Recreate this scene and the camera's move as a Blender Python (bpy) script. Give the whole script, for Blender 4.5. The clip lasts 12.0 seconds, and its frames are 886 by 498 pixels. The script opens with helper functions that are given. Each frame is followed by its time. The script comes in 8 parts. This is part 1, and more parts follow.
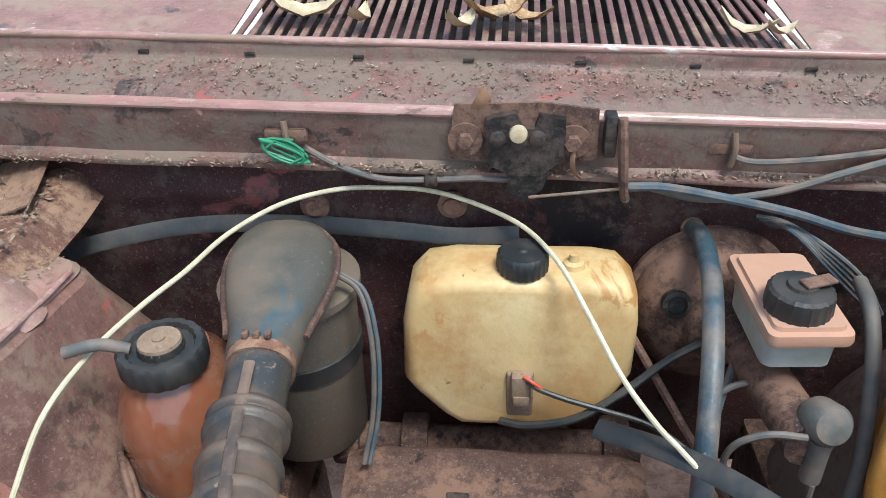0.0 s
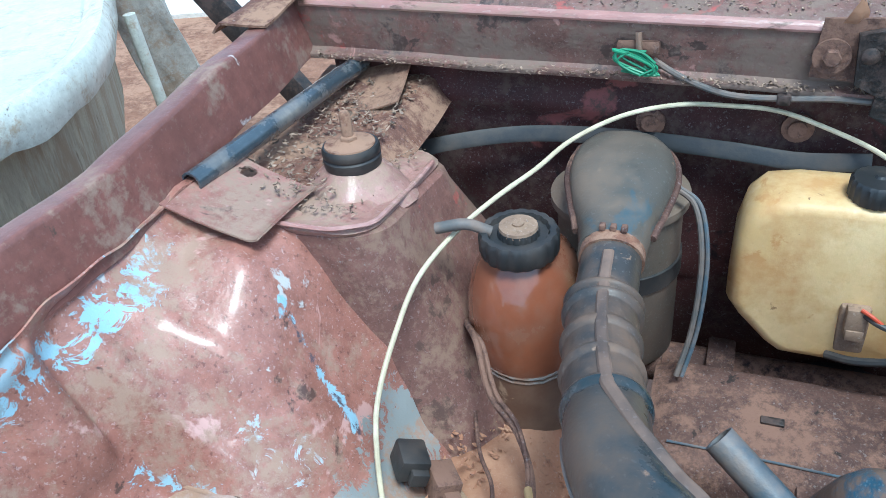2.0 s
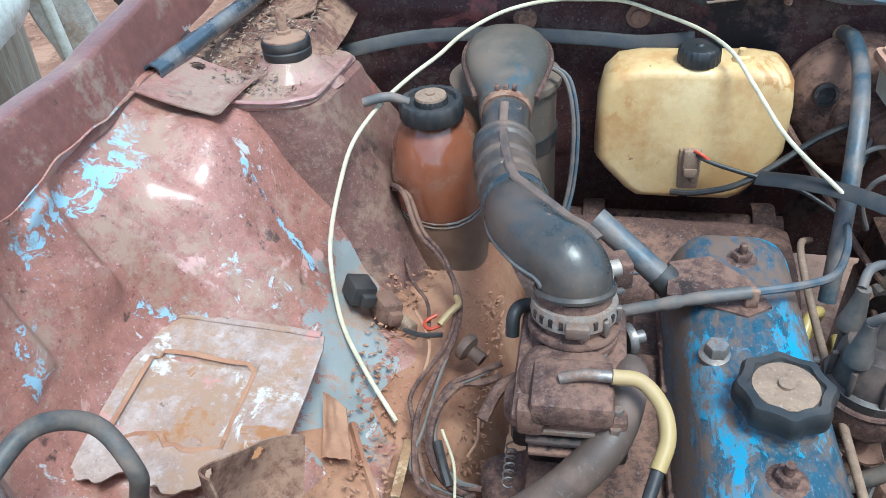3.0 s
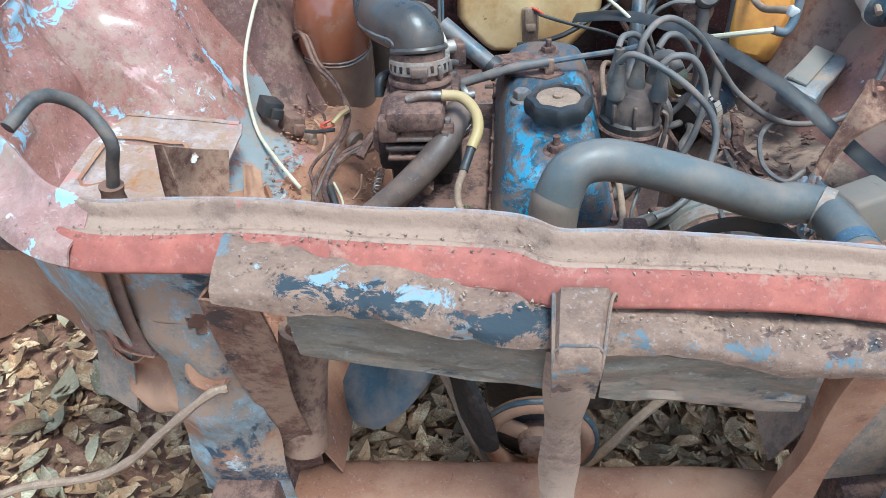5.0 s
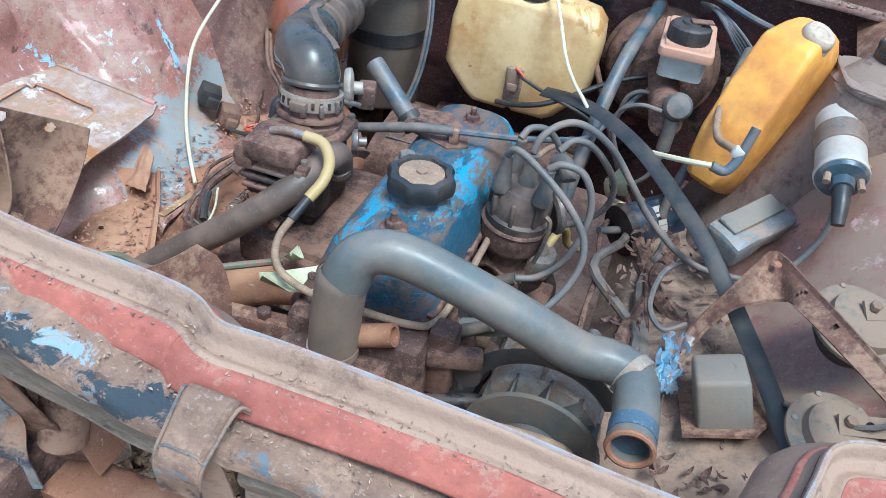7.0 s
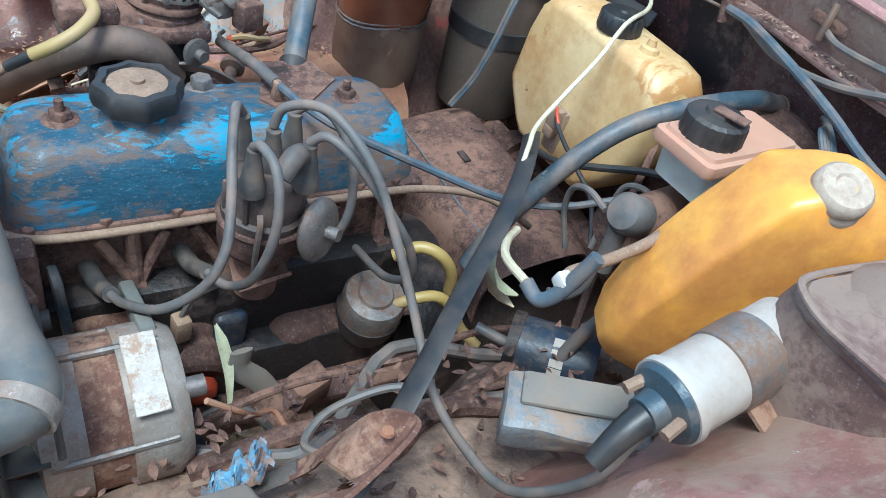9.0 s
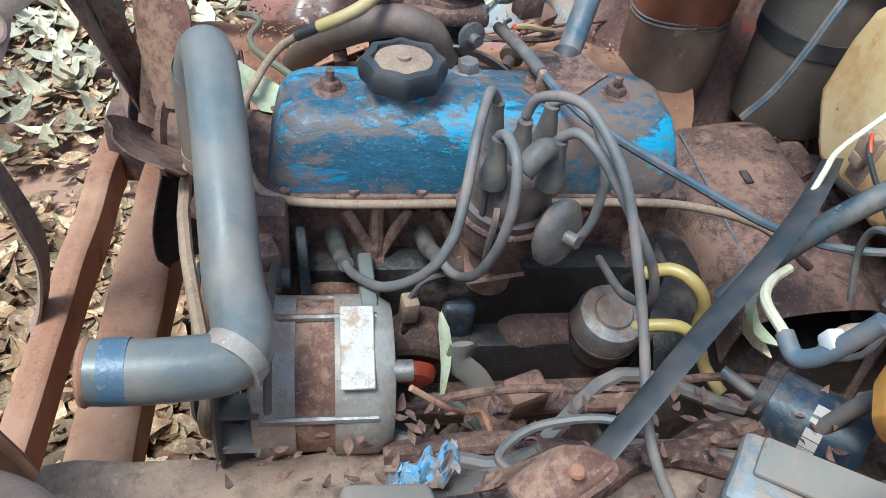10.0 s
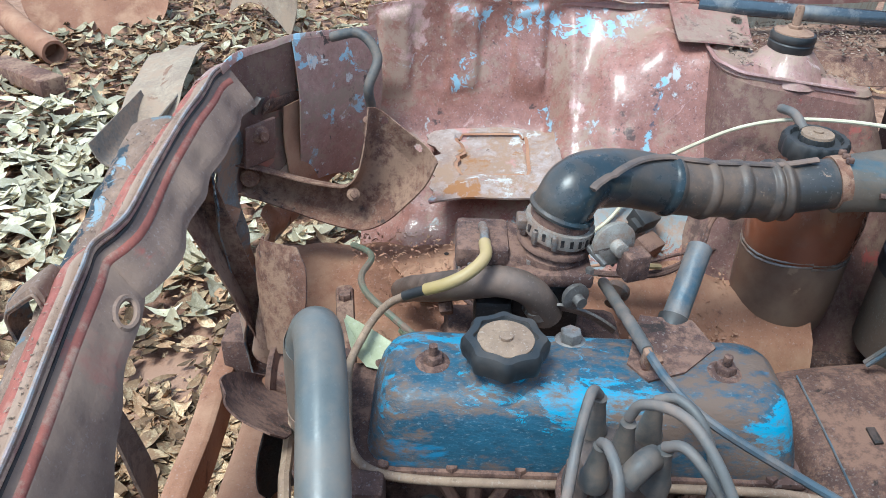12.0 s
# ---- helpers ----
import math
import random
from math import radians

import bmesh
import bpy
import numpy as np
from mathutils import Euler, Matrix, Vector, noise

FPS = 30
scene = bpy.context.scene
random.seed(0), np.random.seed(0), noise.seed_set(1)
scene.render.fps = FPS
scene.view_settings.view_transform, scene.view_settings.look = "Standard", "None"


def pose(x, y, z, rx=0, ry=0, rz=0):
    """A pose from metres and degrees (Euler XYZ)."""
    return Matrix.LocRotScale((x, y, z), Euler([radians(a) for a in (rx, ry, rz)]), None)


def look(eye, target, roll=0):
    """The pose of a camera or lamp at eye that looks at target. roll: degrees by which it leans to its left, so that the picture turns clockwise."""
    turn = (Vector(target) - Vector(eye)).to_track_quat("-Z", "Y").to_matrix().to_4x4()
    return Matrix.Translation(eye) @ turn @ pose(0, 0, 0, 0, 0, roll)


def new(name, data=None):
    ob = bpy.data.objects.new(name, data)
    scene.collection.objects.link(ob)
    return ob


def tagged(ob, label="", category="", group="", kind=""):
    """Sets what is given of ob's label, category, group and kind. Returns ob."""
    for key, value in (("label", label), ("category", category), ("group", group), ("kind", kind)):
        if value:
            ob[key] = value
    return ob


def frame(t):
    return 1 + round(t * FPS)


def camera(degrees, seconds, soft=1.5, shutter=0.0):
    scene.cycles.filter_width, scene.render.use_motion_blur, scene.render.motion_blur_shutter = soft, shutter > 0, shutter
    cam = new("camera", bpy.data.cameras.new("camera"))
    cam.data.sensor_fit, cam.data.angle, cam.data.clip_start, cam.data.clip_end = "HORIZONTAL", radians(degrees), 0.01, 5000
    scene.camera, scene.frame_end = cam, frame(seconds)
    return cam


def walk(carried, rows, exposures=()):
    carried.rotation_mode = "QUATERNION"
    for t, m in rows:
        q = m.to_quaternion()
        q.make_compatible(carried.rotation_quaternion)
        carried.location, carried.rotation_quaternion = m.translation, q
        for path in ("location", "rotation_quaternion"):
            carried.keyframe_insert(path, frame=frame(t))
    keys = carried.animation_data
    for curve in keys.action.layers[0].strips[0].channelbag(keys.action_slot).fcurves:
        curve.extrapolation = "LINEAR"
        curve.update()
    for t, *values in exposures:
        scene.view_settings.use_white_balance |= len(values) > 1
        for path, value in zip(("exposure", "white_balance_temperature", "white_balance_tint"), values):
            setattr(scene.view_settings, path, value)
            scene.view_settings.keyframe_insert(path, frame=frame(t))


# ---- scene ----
cam = camera(59.5, 12.0, 0.85)
PATH = [
    (0, (-0.049, -0.064, 1.206), (-0.178, 1.612, 0.121), -2.1),
    (0.5, (-0.083, -0.064, 1.215), (-0.292, 1.616, 0.151), -2.2),
    (1, (-0.132, -0.088, 1.208), (-0.581, 1.538, 0.133), -4.8),
    (1.5, (-0.145, -0.114, 1.2), (-0.74, 1.444, 0.096), -6.4),
    (2, (-0.157, -0.148, 1.189), (-0.831, 1.354, 0.053), -7.4),
    (2.5, (-0.159, -0.24, 1.188), (-0.746, 1.271, 0.017), -7.4),
    (3, (-0.151, -0.38, 1.191), (-0.517, 1.168, -0.021), -5.7),
    (3.5, (-0.093, -0.463, 1.189), (-0.314, 1.083, -0.059), -5.3),
    (3.7, (-0.071, -0.499, 1.193), (-0.288, 1.064, -0.035), -5.4),
    (5.3, (-0.033, -0.762, 1.133), (-0.202, 0.809, -0.094), -3.5),
    (5.5, (-0.019, -0.758, 1.149), (-0.174, 0.826, -0.063), -3.1),
    (6, (0.038, -0.775, 1.168), (-0.106, 0.798, -0.059), -2.7),
    (6.5, (0.127, -0.732, 1.179), (0.0, 0.843, -0.047), -0.8),
    (7, (0.222, -0.608, 1.172), (-0.194, 0.916, -0.053), 7.9),
    (7.5, (0.359, -0.484, 1.183), (-0.149, 1.001, -0.057), 5.0),
    (7.7, (0.435, -0.452, 1.17), (-0.169, 1.003, -0.062), 4.2),
    (9.3, (0.629, 0.014, 1.078), (-0.69, 0.755, -0.231), 13.1),
    (9.5, (0.611, 0.027, 1.071), (-0.748, 0.617, -0.273), 9.8),
    (10, (0.6, 0.001, 1.062), (-0.84, 0.283, -0.297), 7.1),
    (10.5, (0.573, -0.031, 1.075), (-0.887, 0.069, -0.288), 5.6),
    (11, (0.532, -0.026, 1.108), (-0.993, -0.013, -0.186), 3.6),
    (11.5, (0.514, -0.017, 1.132), (-1.076, -0.026, -0.082), 2.4),
    (12, (0.524, 0.004, 1.16), (-1.143, 0.008, 0.055), 2.2),
]
walk(cam, [(t, look(eye, target, roll)) for t, eye, target, roll in PATH], [(0, 0.76, 5980, -1), (1.0, 0.85, 5410, -3), (2.0, 0.86, 5260, -5), (3.0, 0.98, 5380, -4), (3.7, 1.05, 5370, -4), (5.5, 0.99, 5300, -4), (6.5, 0.93, 5290, -4), (7.2, 1.07, 5280, -3), (7.5, 1.13, 5370, -3), (9.5, 0.90, 5320, -4), (10.5, 1.19, 5530, -4), (11.2, 1.00, 5500, -4), (12, 0.89, 5450, -4)])

# ---- light ----
world = bpy.data.worlds.new("sky")
scene.world = world
world.use_nodes = True
wn = world.node_tree.nodes
sky = wn.new("ShaderNodeTexSky")
sky.sky_type, sky.sun_disc = "NISHITA", False
sky.sun_elevation, sky.sun_rotation = radians(66), radians(140)
sky.air_density, sky.dust_density = 1.0, 1.2
soft_sky = wn.new("ShaderNodeHueSaturation")
soft_sky.inputs["Saturation"].default_value = 0.7
world.node_tree.links.new(sky.outputs[0], soft_sky.inputs["Color"])
world.node_tree.links.new(soft_sky.outputs[0], wn["Background"].inputs[0])
wn["Background"].inputs[1].default_value = 0.165
sun = new("sun", bpy.data.lights.new("sun", "SUN"))
sun.data.energy, sun.data.angle, sun.data.color = 2.3, radians(20), (1.0, 0.96, 0.90)
sun.matrix_world = look((1.8, -2.15, 6.3), (0, 0, 0))


# ---- materials ----
def node(nt, kind, **kw):
    n = nt.nodes.new(kind)
    for key, value in kw.items():
        n.inputs[key.replace("_", " ")].default_value = value
    return n


def surface(name, base, tone=None, dust=None, dusty=0.4, chips=(), rough=0.55, metal=0.0, bump=0.25,
            grain=160.0, large=7.0, sub=0.0, coat=0.0, sat=0.9, streaks=(), specks=0.35, island=0.0, stretch=(1, 1, 1), trans=0.0, blur=0.16):
    """A worn surface: two tones, dust over them, flaked patches, fine grain and relief."""
    def dull(c):
        g = 0.3 * c[0] + 0.55 * c[1] + 0.15 * c[2]
        return tuple(g + (v - g) * sat for v in c)

    base, tone, dust = dull(base), tone and dull(tone), dust and dull(dust)
    m = bpy.data.materials.new(name)
    m.use_nodes = True
    nt = m.node_tree
    link = nt.links.new
    b = nt.nodes["Principled BSDF"]
    co = nt.nodes.new("ShaderNodeTexCoord")
    mp = nt.nodes.new("ShaderNodeMapping")
    mp.inputs["Scale"].default_value = stretch
    link(co.outputs["Object"], mp.inputs[0])

    def noise_tex(scale, detail=5.0, rough_=0.6, off=0.0, warp=0.0):
        n = node(nt, "ShaderNodeTexNoise", Scale=scale, Detail=detail, Roughness=rough_, Distortion=warp)
        if off:
            a = nt.nodes.new("ShaderNodeVectorMath")
            a.inputs[1].default_value = (off, off * 1.7, -off)
            link(mp.outputs[0], a.inputs[0])
            link(a.outputs[0], n.inputs["Vector"])
        else:
            link(mp.outputs[0], n.inputs["Vector"])
        return n.outputs["Fac"]

    def ramp(fac, lo, hi, most=1.0):
        r = nt.nodes.new("ShaderNodeMapRange")
        r.inputs["To Max"].default_value = most
        r.inputs["From Min"].default_value, r.inputs["From Max"].default_value = lo, hi
        link(fac, r.inputs[0])
        return r.outputs[0]

    def mix(fac, a, c):
        x = nt.nodes.new("ShaderNodeMix")
        x.data_type = "RGBA"
        link(fac, x.inputs[0])
        for sock, v in ((x.inputs[6], a), (x.inputs[7], c)):
            if isinstance(v, tuple):
                sock.default_value = (*v, 1)
            else:
                link(v, sock)
        return x.outputs[2]

    tone = tone or tuple(v * 0.7 for v in base)
    smooth = blur >= 0.2
    col = mix(ramp(noise_tex(large, 3 if smooth else 9, 0.5 if smooth else 0.66), 0.32 if smooth else 0.43, 0.68 if smooth else 0.57), base, tone)
    height = noise_tex(grain, 4, 0.6)
    col = mix(ramp(noise_tex(grain * 0.35, 5, 0.7, 3.1), 0.35, 0.75, 0.35 if smooth else 1.0), col, tuple(v * 0.72 for v in tone))
    col = mix(ramp(noise_tex(grain * 1.5, 3, 0.55, 7.7), 0.62, 0.67, specks), col, tuple(min(0.6, v * 0.6 + 0.22) for v in base))
    col = mix(ramp(noise_tex(grain * 1.1, 4, 0.6, 2.2), 0.60, 0.68, specks), col, tuple(v * 0.3 for v in tone))
    if specks > 0.3:
        col = mix(ramp(noise_tex(grain * 2.6, 2, 0.5, 12.4), 0.60, 0.66, specks * 0.45), col, tuple(min(0.62, v * 0.5 + 0.20) for v in base))
        col = mix(ramp(noise_tex(grain * 0.55, 6, 0.75, 15.1, 0.8), 0.57, 0.64, specks * 0.45), col, tuple(v * 0.42 for v in tone))
    for k, (colour, scale, limit) in enumerate(chips):
        mask = ramp(noise_tex(scale, 6, 0.62, 5.3 + 4.1 * k, 0.5), limit, limit + 0.03)
        col = mix(mask, col, colour)
    for colour, a, c, width, rag in streaks:
        # flaking along a line from a to c
        a, c = Vector(a), Vector(c)
        d = c - a

        def vec(op, x, y=None):
            v = nt.nodes.new("ShaderNodeVectorMath")
            v.operation = op
            for sock, w in ((v.inputs[0], x), (v.inputs[1], y)):
                if w is None:
                    continue
                if isinstance(w, Vector):
                    sock.default_value = w
                else:
                    link(w, sock)
            return v

        def num(op, x, y, clamp=False):
            v = nt.nodes.new("ShaderNodeMath")
            v.operation, v.use_clamp = op, clamp
            link(x, v.inputs[0])
            if isinstance(y, float):
                v.inputs[1].default_value = y
            else:
                link(y, v.inputs[1])
            return v.outputs[0]

        rel = vec("SUBTRACT", co.outputs["Object"], a).outputs[0]
        t = num("DIVIDE", vec("DOT_PRODUCT", rel, d).outputs["Value"], float(d.length_squared), True)
        sc = vec("SCALE", d)
        link(t, sc.inputs["Scale"])
        off = vec("LENGTH", vec("SUBTRACT", rel, sc.outputs[0]).outputs[0]).outputs["Value"]
        rough_edge = num("MULTIPLY", noise_tex(38, 8, 0.72, a.x * 9 + 2, 0.6), float(rag))
        col = mix(ramp(num("ADD", off, rough_edge), width + rag * 0.5, width + rag * 0.5 - 0.003), col, colour)
    if dust:
        broad = noise_tex(large * 1.6, 6, 0.6, 9.7)
        both = nt.nodes.new("ShaderNodeMath")
        both.operation = "MULTIPLY_ADD"
        fine = 0.22 if smooth else 0.9
        both.inputs[1].default_value = fine
        link(noise_tex(large * 12, 8, 0.75, 4.4), both.inputs[0])
        link(broad, both.inputs[2])
        d = ramp(both.outputs[0], 0.695 + fine / 2 - 0.36 * dusty - blur / 2, 0.695 + fine / 2 - 0.36 * dusty + blur / 2)
        col = mix(d, col, dust)
        rr = nt.nodes.new("ShaderNodeMapRange")
        rr.inputs["To Min"].default_value, rr.inputs["To Max"].default_value = rough, min(1, rough + 0.35)
        link(d, rr.inputs[0])
        link(rr.outputs[0], b.inputs["Roughness"])
    else:
        rr = nt.nodes.new("ShaderNodeMapRange")
        rr.inputs["To Min"].default_value, rr.inputs["To Max"].default_value = rough * 0.8, min(1, rough * 1.25)
        link(noise_tex(grain * 0.2, 4, 0.6, 1.3), rr.inputs[0])
        link(rr.outputs[0], b.inputs["Roughness"])
    if island:
        g = nt.nodes.new("ShaderNodeNewGeometry")
        hs = nt.nodes.new("ShaderNodeHueSaturation")
        v = nt.nodes.new("ShaderNodeMapRange")
        v.inputs["To Min"].default_value, v.inputs["To Max"].default_value = 1 - island, 1 + island
        link(g.outputs["Random Per Island"], v.inputs[0])
        link(v.outputs[0], hs.inputs["Value"])
        link(col, hs.inputs["Color"])
        col = hs.outputs[0]
    link(col, b.inputs["Base Color"])
    b.inputs["Metallic"].default_value = metal
    if rough > 0.58:
        b.inputs["Specular IOR Level"].default_value = 0.25
    if sub:
        b.inputs["Subsurface Weight"].default_value = sub
        b.inputs["Subsurface Radius"].default_value = (0.02, 0.012, 0.005)
    if coat:
        b.inputs["Coat Weight"].default_value = coat
    if trans:
        b.inputs["Transmission Weight"].default_value = trans
    if bump:
        bp = node(nt, "ShaderNodeBump", Strength=bump, Distance=0.002)
        rough_height = nt.nodes.new("ShaderNodeMath")
        rough_height.operation = "MULTIPLY_ADD"
        rough_height.inputs[1].default_value = 1.6
        link(noise_tex(grain * 0.22, 6, 0.6, 6.1), rough_height.inputs[0])
        link(height, rough_height.inputs[2])
        link(rough_height.outputs[0], bp.inputs["Height"])
        link(bp.outputs[0], b.inputs["Normal"])
    return m


DUST = (0.31, 0.185, 0.125)
OLD_BLUE = (0.30, 0.47, 0.57)
RED = surface("faded red paint", (0.375, 0.17, 0.132), (0.275, 0.118, 0.088), (0.30, 0.195, 0.14), 0.42,
              [((0.10, 0.06, 0.05), 16, 0.63), ((0.46, 0.27, 0.235), 9, 0.62), ((0.30, 0.44, 0.52), 30, 0.70), ((0.5, 0.48, 0.45), 21, 0.69)], 0.42, 0, 0.25, coat=0.12)
RED_PLAIN = surface("dull red paint", (0.21, 0.08, 0.065), (0.15, 0.06, 0.05), (0.27, 0.165, 0.115), 0.38,
                    [((0.09, 0.055, 0.045), 18, 0.61), ((0.42, 0.33, 0.30), 26, 0.68)], 0.55, 0, 0.3)
RED_BAR = surface("bright red panel paint", (0.395, 0.112, 0.074), (0.32, 0.095, 0.068), (0.36, 0.21, 0.15), 0.18,
                  [((0.16, 0.08, 0.06), 30, 0.66), ((0.35, 0.5, 0.6), 23, 0.72)], 0.62, 0, 0.25, specks=0.2)
BAR_DIRT = surface("red paint under tan dirt", (0.31, 0.195, 0.14), (0.25, 0.155, 0.112), (0.335, 0.22, 0.155), 0.7,
                   [((0.42, 0.12, 0.09), 13, 0.63), ((0.12, 0.07, 0.055), 40, 0.66)], 0.75, 0, 0.6)
C0R = Vector((0.0, 0.3, 0.03))


def near_car(*p):
    return Vector(p) - C0R


WING = surface("faded red wing paint", (0.385, 0.172, 0.130), (0.30, 0.125, 0.092), (0.33, 0.21, 0.15), 0.27,
               [((0.10, 0.055, 0.045), 16, 0.64), ((0.50, 0.30, 0.265), 9, 0.60), ((0.47, 0.46, 0.45), 17, 0.64), ((0.5, 0.48, 0.46), 29, 0.69)], 0.36, 0, 0.32, coat=0.2, sat=0.95, specks=0.6,
               streaks=[((0.25, 0.265, 0.26), near_car(-0.43, 0.335, 0.60), near_car(-0.395, 0.11, 0.56), 0.042, 0.22),
                        (OLD_BLUE, near_car(-0.532, 0.312, 0.765), near_car(-0.468, 0.285, 0.640), 0.004, 0.06),
                        ((0.10, 0.08, 0.10), near_car(-0.522, 0.306, 0.742), near_car(-0.464, 0.283, 0.632), 0.0015, 0.05),
                        ((0.40, 0.44, 0.46), near_car(-0.60, 0.06, 0.64), near_car(-0.50, 0.10, 0.64), 0.002, 0.20),
                        (OLD_BLUE, near_car(-0.640, 0.05, 0.76), near_car(-0.628, 0.02, 0.70), 0.004, 0.12),
                        (OLD_BLUE, near_car(-0.650, 0.310, 0.85), near_car(-0.630, 0.256, 0.81), 0.008, 0.20),
                        (OLD_BLUE, near_car(-0.628, 0.254, 0.807), near_car(-0.648, 0.15, 0.80), 0.007, 0.20),
                        (OLD_BLUE, near_car(-0.645, 0.15, 0.80), near_car(-0.652, 0.02, 0.80), 0.003, 0.18),
                        ((0.25, 0.33, 0.38), near_car(-0.655, 0.135, 0.825), near_car(-0.652, 0.11, 0.80), 0.007, 0.22),
                        (OLD_BLUE, near_car(-0.60, 0.17, 0.66), near_car(-0.53, 0.17, 0.655), 0.001, 0.14),
                        (OLD_BLUE, near_car(-0.622, 0.195, 0.71), near_car(-0.615, 0.155, 0.665), 0.006, 0.15),
                        ((0.42, 0.47, 0.50), near_car(-0.57, 0.235, 0.70), near_car(-0.50, 0.22, 0.655), 0.006, 0.22)])
BAR_BACK = surface("dirty brown flange", (0.235, 0.155, 0.115), (0.18, 0.105, 0.08), (0.29, 0.185, 0.13), 0.42,
                   [((0.30, 0.10, 0.08), 7, 0.64), ((0.10, 0.065, 0.055), 11, 0.66), ((0.45, 0.36, 0.33), 27, 0.69)], 0.6, 0, 0.3, blur=0.22)
RAIL = surface("satin red rail paint", (0.23, 0.088, 0.07), (0.19, 0.075, 0.06), (0.27, 0.175, 0.13), 0.20,
               [((0.09, 0.055, 0.045), 18, 0.66), ((0.46, 0.40, 0.38), 30, 0.70)], 0.42, 0, 0.2, coat=0.1, specks=0.15)
SCORCHED = surface("scorched blue panel", (0.27, 0.38, 0.44), (0.24, 0.19, 0.15), (0.34, 0.20, 0.125), 0.38,
                   [((0.05, 0.065, 0.085), 8, 0.56), ((0.30, 0.14, 0.08), 7, 0.57), ((0.45, 0.52, 0.55), 22, 0.64)], 0.65, 0, 0.3, large=9, sat=0.85)
COWL = surface("cowl paint under dirt", (0.25, 0.115, 0.09), (0.16, 0.085, 0.068), (0.19, 0.13, 0.10), 0.5,
               [((0.40, 0.22, 0.19), 8, 0.62), ((0.07, 0.045, 0.04), 26, 0.61), ((0.30, 0.07, 0.06), 10, 0.63)], 0.5, 0, 0.5)
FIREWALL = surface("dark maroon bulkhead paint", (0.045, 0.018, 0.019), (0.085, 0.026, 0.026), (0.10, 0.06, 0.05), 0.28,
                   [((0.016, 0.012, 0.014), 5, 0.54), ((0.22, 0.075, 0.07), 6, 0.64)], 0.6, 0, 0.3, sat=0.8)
RUST = surface("rusty brown steel", (0.24, 0.11, 0.065), (0.15, 0.07, 0.05), (0.31, 0.18, 0.115), 0.45,
               [((0.07, 0.045, 0.04), 20, 0.62)], 0.8, 0, 0.5)
ORANGE_DIRT = surface("steel under orange dust", (0.36, 0.165, 0.088), (0.27, 0.115, 0.062), (0.40, 0.215, 0.125), 0.42,
                      [((0.16, 0.08, 0.055), 18, 0.67), ((0.45, 0.42, 0.38), 40, 0.70)], 0.8, 0, 0.3, blur=0.2)
BLUE_RUST = surface("rusty panel with old blue paint", (0.27, 0.165, 0.11), (0.20, 0.12, 0.085), (0.31, 0.195, 0.13), 0.26,
                    [((0.06, 0.055, 0.058), 14, 0.615), ((0.14, 0.17, 0.185), 17, 0.60), ((0.28, 0.32, 0.34), 36, 0.68), ((0.10, 0.06, 0.05), 30, 0.6)], 0.75, 0, 0.6, stretch=(0.8, 1, 1),
                    streaks=[((0.11, 0.14, 0.16), near_car(0.03, -0.336, 0.735), near_car(0.22, -0.325, 0.700), 0.002, 0.07), ((0.035, 0.045, 0.055), near_car(-0.21, -0.336, 0.778), near_car(-0.03, -0.337, 0.745), 0.010, 0.10),
                             ((0.22, 0.29, 0.33), near_car(-0.19, -0.326, 0.782), near_car(-0.10, -0.328, 0.766), 0.004, 0.08)])
TRAY = surface("flaking battery tray", (0.44, 0.36, 0.33), (0.36, 0.24, 0.19), (0.33, 0.205, 0.135), 0.40,
               [((0.43, 0.23, 0.20), 14, 0.60), ((0.30, 0.14, 0.06), 12, 0.59), ((0.55, 0.55, 0.54), 15, 0.60), ((0.12, 0.08, 0.06), 33, 0.66)], 0.7, 0, 0.4)
TOWER = surface("rust-stained dark red paint", (0.27, 0.115, 0.085), (0.19, 0.085, 0.065), (0.26, 0.15, 0.10), 0.42,
                [((0.10, 0.06, 0.05), 18, 0.62), ((0.38, 0.10, 0.085), 9, 0.61), ((0.3, 0.32, 0.31), 19, 0.68)], 0.6, 0, 0.4, sat=0.8)
TOWER_R = surface("brown dusty tower paint", (0.20, 0.10, 0.08), (0.15, 0.08, 0.065), (0.24, 0.155, 0.115), 0.62, [((0.09, 0.055, 0.05), 18, 0.62)], 0.65, 0, 0.4, sat=0.8)
DUST_CAP = surface("dust-covered tower cap", (0.27, 0.15, 0.12), (0.21, 0.12, 0.10), (0.27, 0.185, 0.14), 0.66, [((0.12, 0.07, 0.06), 26, 0.63)], 0.6, 0, 0.4, sat=0.8)
WING_R = surface("red wing paint under brown dust", (0.33, 0.155, 0.125), (0.26, 0.118, 0.092), (0.275, 0.175, 0.125), 0.60, [((0.09, 0.05, 0.045), 14, 0.63), ((0.48, 0.32, 0.29), 10, 0.63), ((0.5, 0.47, 0.45), 26, 0.69)], 0.45, 0, 0.35, coat=0.12)
GRIME = surface("greasy engine dirt", (0.13, 0.068, 0.052), (0.085, 0.045, 0.037), (0.21, 0.115, 0.08), 0.45,
                [((0.03, 0.022, 0.02), 22, 0.62)], 0.75, 0, 0.6)
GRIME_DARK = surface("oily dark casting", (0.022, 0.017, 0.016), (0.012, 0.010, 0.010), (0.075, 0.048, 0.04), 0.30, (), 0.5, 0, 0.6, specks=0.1)
